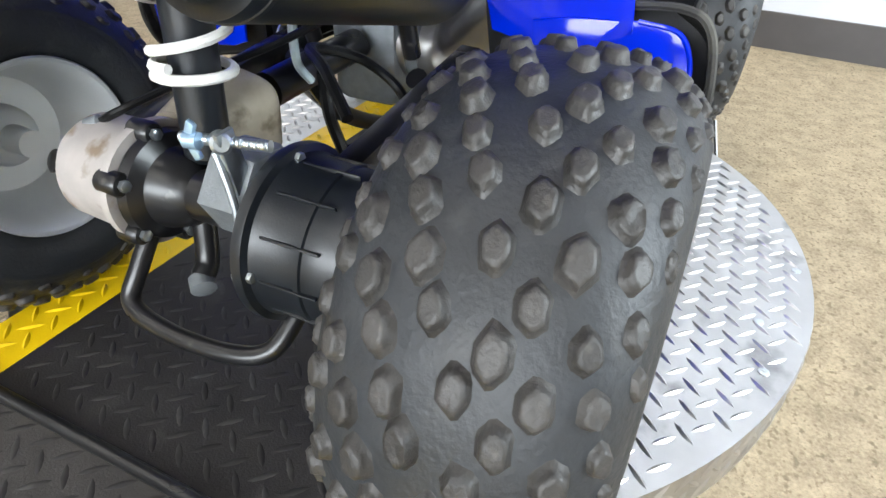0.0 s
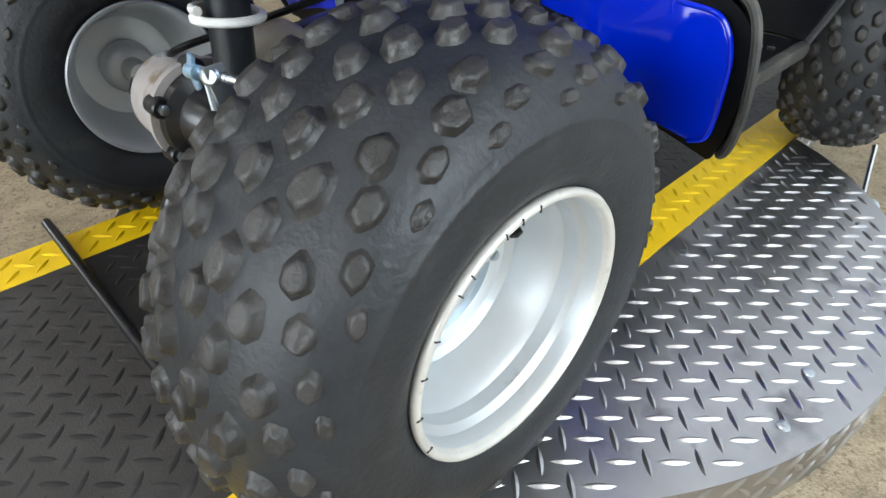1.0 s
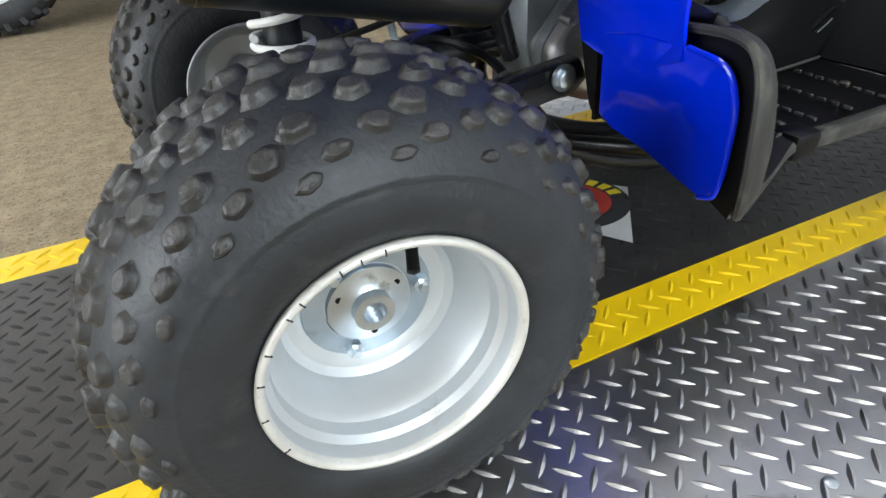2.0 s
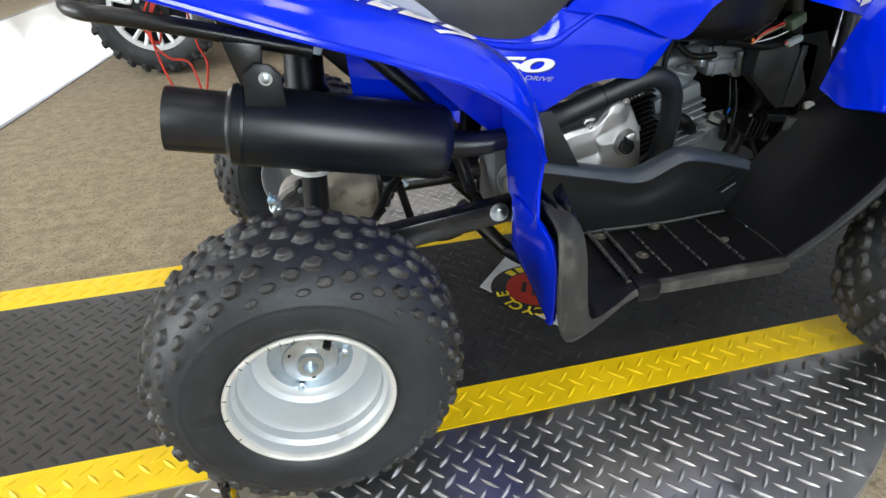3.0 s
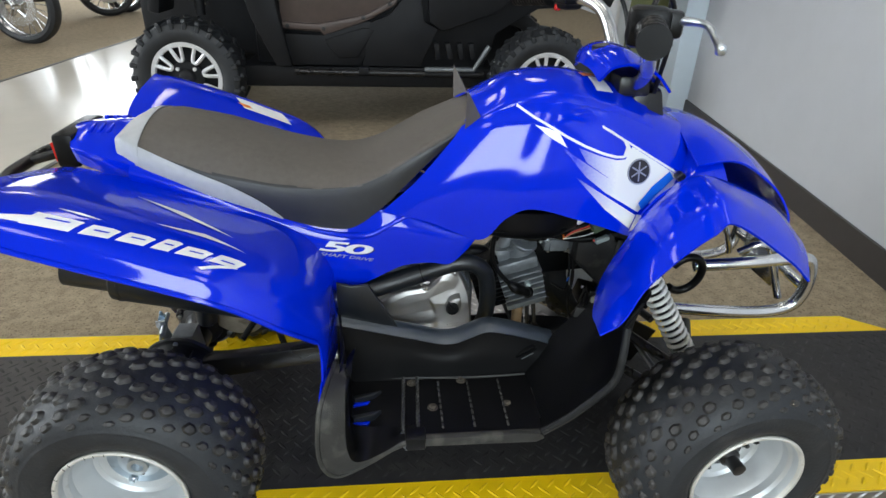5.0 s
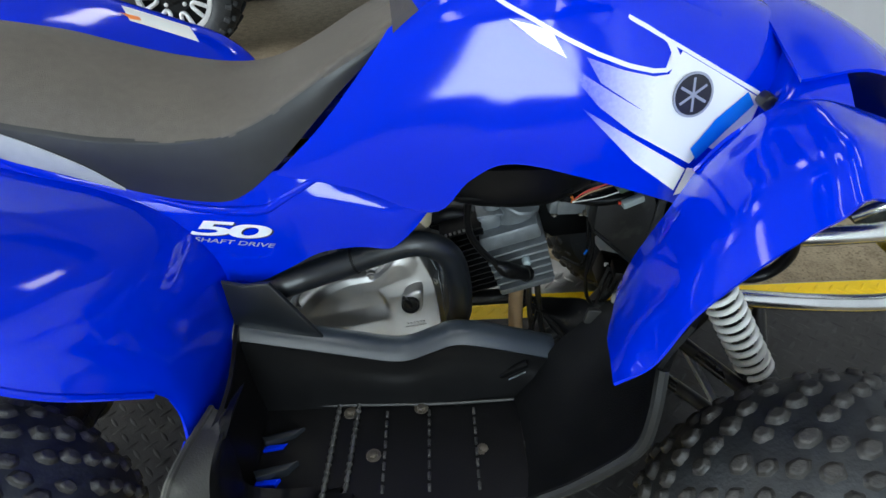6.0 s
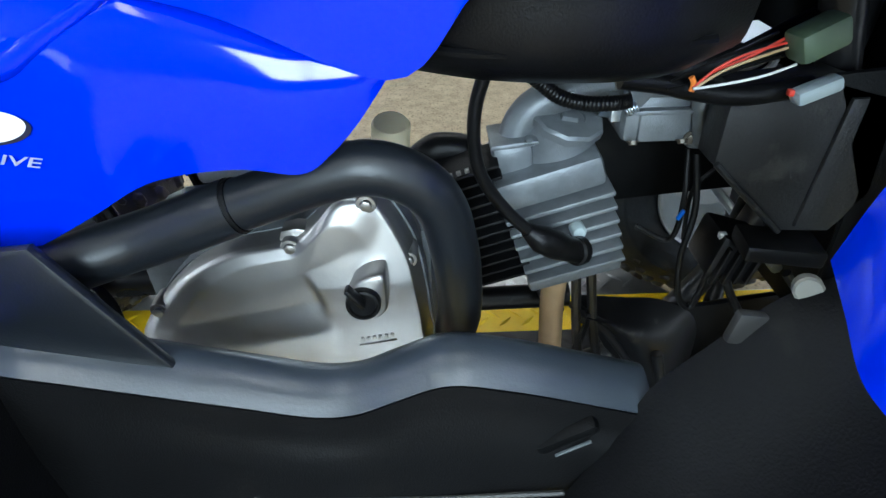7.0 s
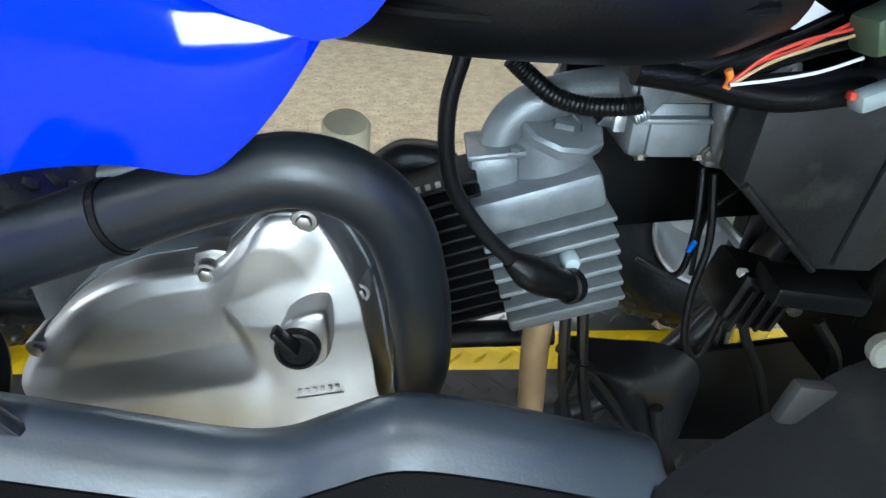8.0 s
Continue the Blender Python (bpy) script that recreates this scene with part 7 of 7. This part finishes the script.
# ---- side-by-side utility vehicle behind the lift ----
utv = thing("utility_vehicle", (0.27, 2.4, FLOOR_Z), "dark grey side-by-side utility vehicle with black tyres", "utility vehicle")
UY = 1.85
trim["fit"] = ((1.063, 0, 0, -0.0176), 1.12, (0, 0, 1.063, -0.0535))


def utv_wheel(cx, y0, out):
    o = (cx, y0, 0.212)
    ax = Vector((0, out, 0))
    w = part("wheel", lathe([(0.150, -0.005), (0.165, 0.002), (0.164, -0.012), (0.150, -0.02), (0.145, -0.06), (0.09, -0.05), (0.0, -0.045)], o, ax, 64), UTVD, utv, "black alloy wheel with bright machined spokes")
    part("rim_ring", lathe([(0.141, -0.006), (0.145, 0.003), (0.162, 0.004), (0.167, -0.003), (0.163, -0.01), (0.141, -0.01)], o, ax, 64), MACH, w, "machined silver rim ring")

    def at(a, r, h):
        return tuple(Vector(o) + Vector((math.cos(a), 0, math.sin(a))) * r + ax * h)
    for k in range(8):
        a = 2 * math.pi * (k + 0.3) / 8
        part("spoke", tube([at(a - 0.17, 0.147, -0.003), at(a - 0.15, 0.10, -0.008), at(a - 0.09, 0.082, -0.010), at(a + 0.09, 0.082, -0.010), at(a + 0.15, 0.10, -0.008), at(a + 0.17, 0.147, -0.003)], 0.0092, 26, 8), MACH, w, "machined silver U-shaped spoke")
    part("hub_cap", lathe([(0.078, -0.03), (0.074, -0.012), (0.04, -0.008), (0.033, 0.006), (0.024, 0.01), (0.0, 0.01)], o, ax, 40), UTVD, w)
    for k in range(4):
        a = radians(45 + 90 * k)
        part("lug_nut", lathe([(0.009, 0), (0.009, 0.012), (0.0, 0.015)], at(a, 0.056, -0.01), ax, 6), MACH, w)
    tp = [(0.156, -0.005), (0.17, 0.006), (0.19, 0.014), (0.222, 0.016), (0.243, 0.004), (0.254, -0.03), (0.258, -0.10), (0.254, -0.17), (0.243, -0.2), (0.21, -0.21), (0.156, -0.19)]
    part("tyre", lathe(tp, o, ax, 72), RUBBER, w, "black off-road tyre")
    lugs = []
    for k in range(26):
        a = 2 * math.pi * k / 26
        for s, d in ((0, 0.0), (1, math.pi / 26)):
            c = Vector(at(a + d, 0.253, -0.04 if s == 0 else -0.135))
            m = box((0, 0, 0), (0.024, 0.068, 0.024), 0.004, seg=1)
            bmesh.ops.transform(m, matrix=Matrix.Translation(c) @ Matrix.Rotation(-(a + d) + math.pi / 2, 4, "Y") @ Matrix.Rotation(radians(22 if s else -22), 4, "Z"), verts=m.verts)
            lugs.append(m)
        m = box((0, 0, 0), (0.022, 0.026, 0.03), 0.004, seg=1)
        bmesh.ops.transform(m, matrix=Matrix.Translation(at(a, 0.236, 0.006)) @ Matrix.Rotation(-a + math.pi / 2, 4, "Y"), verts=m.verts)
        lugs.append(m)
    t = part("tread", join(*lugs), RUBBER, w, "deep tread lugs", smooth=False)
    t["kind"] = "stuff"


fit_utv = trim["fit"]
trim["fit"] = None
for cx, cy in ((-0.607, 2.03), (1.113, 1.90)):
    utv_wheel(cx, cy, -1)
    utv_wheel(cx, cy + 1.22, 1)
trim["fit"] = fit_utv


def side_panel(name, outline, y0, y1, mat, label="", bevel=0.008):
    return part(name, prism(outline, "y", y0, y1, bevel), mat, utv, label)


side_panel("body_side", [(-0.30, 1.0), (-0.27, 0.60), (-0.10, 0.29), (0.80, 0.28), (0.86, 0.45), (1.05, 0.56), (1.33, 0.58), (1.38, 0.62), (1.36, 1.0)], UY + 0.06, UY + 1.0, UTVD, "dark plastic body side")
side_panel("rear_flare", [(-0.33, 1.0), (-0.20, 1.0), (-0.13, 0.52), (-0.09, 0.30), (-0.16, 0.30), (-0.25, 0.5), (-0.29, 0.66)], UY - 0.01, UY + 0.1, UTVD, "curved dark fender flare")
side_panel("lower_door", [(-0.13, 0.44), (0.06, 0.435), (0.26, 0.50), (0.33, 0.485), (0.22, 0.30), (-0.09, 0.30)], UY + 0.02, UY + 0.09, UTVD, "dark lower door panel")
side_panel("door_window", [(-0.14, 0.95), (-0.13, 0.455), (0.05, 0.445), (0.25, 0.505), (0.40, 0.60), (0.42, 0.95)], UY + 0.035, UY + 0.07, UTVM, "brown tinted door panel")
side_panel("door_trim", [(-0.135, 0.46), (0.04, 0.455), (0.06, 0.432), (0.25, 0.495), (0.385, 0.565), (0.40, 0.60), (0.25, 0.525), (0.04, 0.482), (-0.135, 0.49)], UY + 0.02, UY + 0.05, UTVM, "brown door edge trim")
for qx, qz in ((-0.10, 0.472), (0.06, 0.462), (0.24, 0.512), (0.36, 0.572)):
    part("trim_screw", bolt((qx, UY + 0.019, qz), (0, -1, 0), 0.006, 0.004), FRAME, utv)
side_panel("door_crease", [(0.06, 0.415), (0.24, 0.470), (0.29, 0.462), (0.21, 0.34), (0.12, 0.335)], UY + 0.012, UY + 0.03, UTVD, "raised lower door face", bevel=0.006)
side_panel("front_door", [(0.27, 0.49), (0.36, 0.53), (0.44, 0.62), (0.50, 0.62), (0.52, 0.50), (0.58, 0.47), (0.50, 0.30), (0.23, 0.30)], UY + 0.015, UY + 0.09, UTVD, "dark moulded cab panel")
side_panel("front_panel", [(0.53, 0.62), (0.54, 0.50), (0.60, 0.46), (0.86, 0.55), (0.93, 0.62), (0.93, 0.7), (0.53, 0.7)], UY + 0.01, UY + 0.09, UTVD, "dark front fender panel")
side_panel("front_fender", [(0.84, 0.62), (0.93, 0.60), (1.05, 0.64), (1.28, 0.64), (1.37, 0.58), (1.385, 0.62), (1.34, 0.75), (0.9, 0.75)], UY - 0.01, UY + 0.3, UTVD, "dark front fender")
side_panel("hood", [(0.55, 0.7), (1.6, 0.68), (1.75, 0.8), (1.6, 1.1), (0.9, 1.2), (0.6, 1.2)], UY + 0.1, UY + 0.98, UTVM, "dark brown hood")
for k in range(4):
    part("vent_bar", box((0.58 + 0.055 * k, UY + 0.05, 0.37), (0.026, 0.05, 0.075), 0.004, (0, -12, 0)), UTVD, utv)
part("step_frame", tube([(0.52, UY + 0.0, 0.292), (0.75, UY + 0.0, 0.292), (0.82, UY + 0.0, 0.40)], 0.012, 20, 10, smooth=False), ALUM, utv, "grey step frame tube")
part("rock_slider", tube([(-0.08, UY - 0.005, 0.278), (0.52, UY - 0.005, 0.274)], 0.014, 6, 12), FRAME, utv, "black rocker tube")
part("rock_slider", tube([(0.50, UY - 0.002, 0.270), (0.80, UY, 0.270)], 0.013, 6, 12), UTVD, utv)
part("slider_clamp", box((0.235, UY, 0.283), (0.05, 0.04, 0.04), 0.006), UTVD, utv)
part("underbody", box((0.27, UY + 0.62, 0.245), (1.20, 1.16, 0.10), 0.02), UTVD, utv)
part("shock_spring", coil((-0.50, UY + 0.12, 0.55), (-0.49, UY + 0.16, 0.95), 0.04, 0.009, 9), ALU, utv, "silver rear coil spring")
part("shock_body", tube([(-0.50, UY + 0.12, 0.5), (-0.49, UY + 0.16, 1.0)], 0.022, 6, 12), UTVD, utv)
part("rear_chassis", join(box((-0.56, UY + 0.78, 0.52), (0.70, 0.62, 0.52), 0.03), box((-0.22, UY + 0.62, 0.42), (0.10, 1.0, 0.30), 0.02)), UTVD, utv, "black rear chassis between the wheels")
part("axle_tube", tube([(-0.607, UY + 0.35, 0.22), (-0.607, UY + 1.2, 0.22)], 0.03, 4, 12), UTVD, utv)
part("shock_reservoir", tube([(-0.42, UY + 0.12, 0.60), (-0.30, UY + 0.12, 0.60)], 0.025, 6, 14), ALU, utv, "silver shock reservoir")
part("mud_flap", box((-0.64, UY + 0.12, 0.66), (0.05, 0.2, 0.3), 0.01, (0, 12, 0)), UTVD, utv)
part("cargo_bed", box((-0.55, UY + 0.55, 0.98), (0.8, 1.1, 0.36), 0.03), UTVD, utv, "dark cargo bed")
for cx in (-0.14, 0.75):
    for yy in (UY + 0.12, UY + 0.98):
        part("roll_bar", tube([(cx, yy, 0.9), (cx + (0.05 if cx < 0 else -0.25), yy, 1.85)], 0.025, 8, 14), UTVD, utv, "black roll cage tube")
part("roof", box((0.18, UY + 0.55, 1.88), (1.1, 1.05, 0.05), 0.02), UTVD, utv)
part("seat_bench", box((0.12, UY + 0.55, 0.75), (0.5, 0.9, 0.25), 0.05), BLACK, utv)

trim["fit"] = None


# ---- motorcycles far across the tile walkway ----
def motorcycle(loc, turn, body_mat, label):
    m = thing("motorcycle", (0, 0, 0), label, "motorcycle", "parked motorcycles")
    r = 0.31
    for wx0, nm in ((0.0, "front_wheel"), (-1.5, "rear_wheel")):
        w = part(nm, lathe([(0.245, -0.05), (0.275, -0.058), (0.302, -0.045), (0.312, 0), (0.302, 0.045), (0.275, 0.058), (0.245, 0.05)], (wx0, 0, r), (0, 1, 0), 56), RUBBER, m, "black road tyre")
        part("rim", lathe([(0.247, -0.045), (0.252, -0.035), (0.235, -0.02), (0.232, 0.0), (0.235, 0.02), (0.252, 0.035), (0.247, 0.045)], (wx0, 0, r), (0, 1, 0), 56), CHROME, w, "chrome rim")
        sp = []
        for k in range(24):
            a = 2 * math.pi * k / 24
            sp.append(tube([(wx0 + math.cos(a + 0.25) * 0.04, -0.03 if k % 2 else 0.03, r + math.sin(a + 0.25) * 0.04), (wx0 + math.cos(a) * 0.24, 0, r + math.sin(a) * 0.24)], 0.004, 3, 6))
        part("spokes", join(*sp), CHROME, w, "chrome wire spokes")["kind"] = "stuff"
        part("hub", lathe([(0, -0.07), (0.045, -0.07), (0.05, -0.03), (0.05, 0.03), (0.045, 0.07), (0, 0.07)], (wx0, 0, r), (0, 1, 0), 28), CHROME, w)
        part("brake_disc", lathe([(0.095, -0.075), (0.165, -0.075), (0.165, -0.07), (0.095, -0.07)], (wx0, 0, r), (0, 1, 0), 48), CHROME, w, "perforated steel brake disc")
        for k in range(5):
            a = 2 * math.pi * k / 5
            part("disc_arm", tube([(wx0 + math.cos(a) * 0.04, -0.072, r + math.sin(a) * 0.04), (wx0 + math.cos(a + 0.3) * 0.105, -0.072, r + math.sin(a + 0.3) * 0.105)], 0.012, 3, 8), CHROME, w)
    for s in (-1, 1):
        part("fork_leg", tube([(0.0, s * 0.095, r), (-0.33, s * 0.095, 0.98)], 0.027, 6, 16), CHROME, m, "chrome fork leg")
        part("caliper", box((-0.12, s * 0.095, r + 0.09), (0.1, 0.05, 0.07), 0.012, (0, 25, 0)), UTVD, m)
    arc = [(math.cos(t) * 0.345, math.sin(t) * 0.345) for t in np.linspace(radians(20), radians(165), 12)]
    part("front_fender", loft([[(x, yy, r + z) for x, z in arc] for yy in (-0.075, -0.04, 0.0, 0.04, 0.075)], 9, 30, 0.004), body_mat, m, "painted front fender")
    part("tank", loft([[(-0.45, y0 * 0.5, 0.80 + z0 * 0.5) for y0, z0 in ((-0.1, 0), (-0.12, 0.1), (0, 0.2), (0.12, 0.1), (0.1, 0))], [(-0.65, y0 * 1.2, 0.76 + z0) for y0, z0 in ((-0.1, 0), (-0.12, 0.1), (0, 0.22), (0.12, 0.1), (0.1, 0))], [(-0.95, y0 * 0.7, 0.72 + z0 * 0.6) for y0, z0 in ((-0.1, 0), (-0.12, 0.1), (0, 0.2), (0.12, 0.1), (0.1, 0))]], 16, 16, 0.004), body_mat, m, "painted fuel tank")
    part("engine", join(box((-0.7, 0, 0.42), (0.42, 0.28, 0.3), 0.04), box((-0.62, 0, 0.62), (0.16, 0.2, 0.18), 0.03, (0, 25, 0)), box((-0.8, 0, 0.62), (0.16, 0.2, 0.18), 0.03, (0, -25, 0))), ALUM, m, "grey engine block")
    part("frame", tube([(-0.33, 0, 0.92), (-0.42, 0, 0.3), (-0.75, 0, 0.2), (-1.1, 0, 0.25), (-1.2, 0, 0.68), (-0.4, 0, 0.8)], 0.03, 40, 12), FRAME, m)
    part("seat", box((-1.1, 0, 0.72), (0.5, 0.28, 0.1), 0.045), BLACK, m)
    part("fairing", box((-0.25, -0.16, 0.36), (0.20, 0.10, 0.34), 0.04, (0, 15, 0)), body_mat, m, "painted lower fairing")
    part("saddlebag", box((-1.45, -0.25, 0.55), (0.5, 0.18, 0.3), 0.06), body_mat, m)
    part("handlebar", tube([(-0.5, -0.38, 1.08), (-0.36, -0.15, 1.06), (-0.36, 0.15, 1.06), (-0.5, 0.38, 1.08)], 0.014, 24, 10), CHROME, m)
    part("headlight", lathe([(0.0, 0.0), (0.06, 0.02), (0.09, 0.08), (0.09, 0.12), (0, 0.12)], (-0.3, 0, 0.92), (1, 0, 0), 28), CHROME, m)
    m.matrix_basis = Matrix.Translation(loc) @ Matrix.Rotation(radians(turn), 4, "Z")
    return m


motorcycle((-2.70, 4.62, FLOOR_Z), -8, WHITE, "white and chrome touring motorcycle parked on the carpet")
motorcycle((-2.85, 6.6, FLOOR_Z), 35, UTVD, "black motorcycle parked further back on the carpet")
motorcycle((-2.05, 8.3, FLOOR_Z), 60, UTVD, "black motorcycle parked at the far end")

# tall things by the wall's end
locker = thing("display_panel", (2.1, 3.2, FLOOR_Z), "tall olive and white display panel by the wall", "display panel")
part("panel", box((2.12, 3.2, 0.85), (0.26, 0.05, 1.8), 0.01), OLIVE, locker, "olive cloth panel")
part("post", box((1.94, 3.18, 0.85), (0.07, 0.07, 1.82), 0.012), WHITE, locker, "white post")
part("post", box((2.29, 3.18, 0.85), (0.06, 0.07, 1.82), 0.012), BASEM, locker, "dark post")
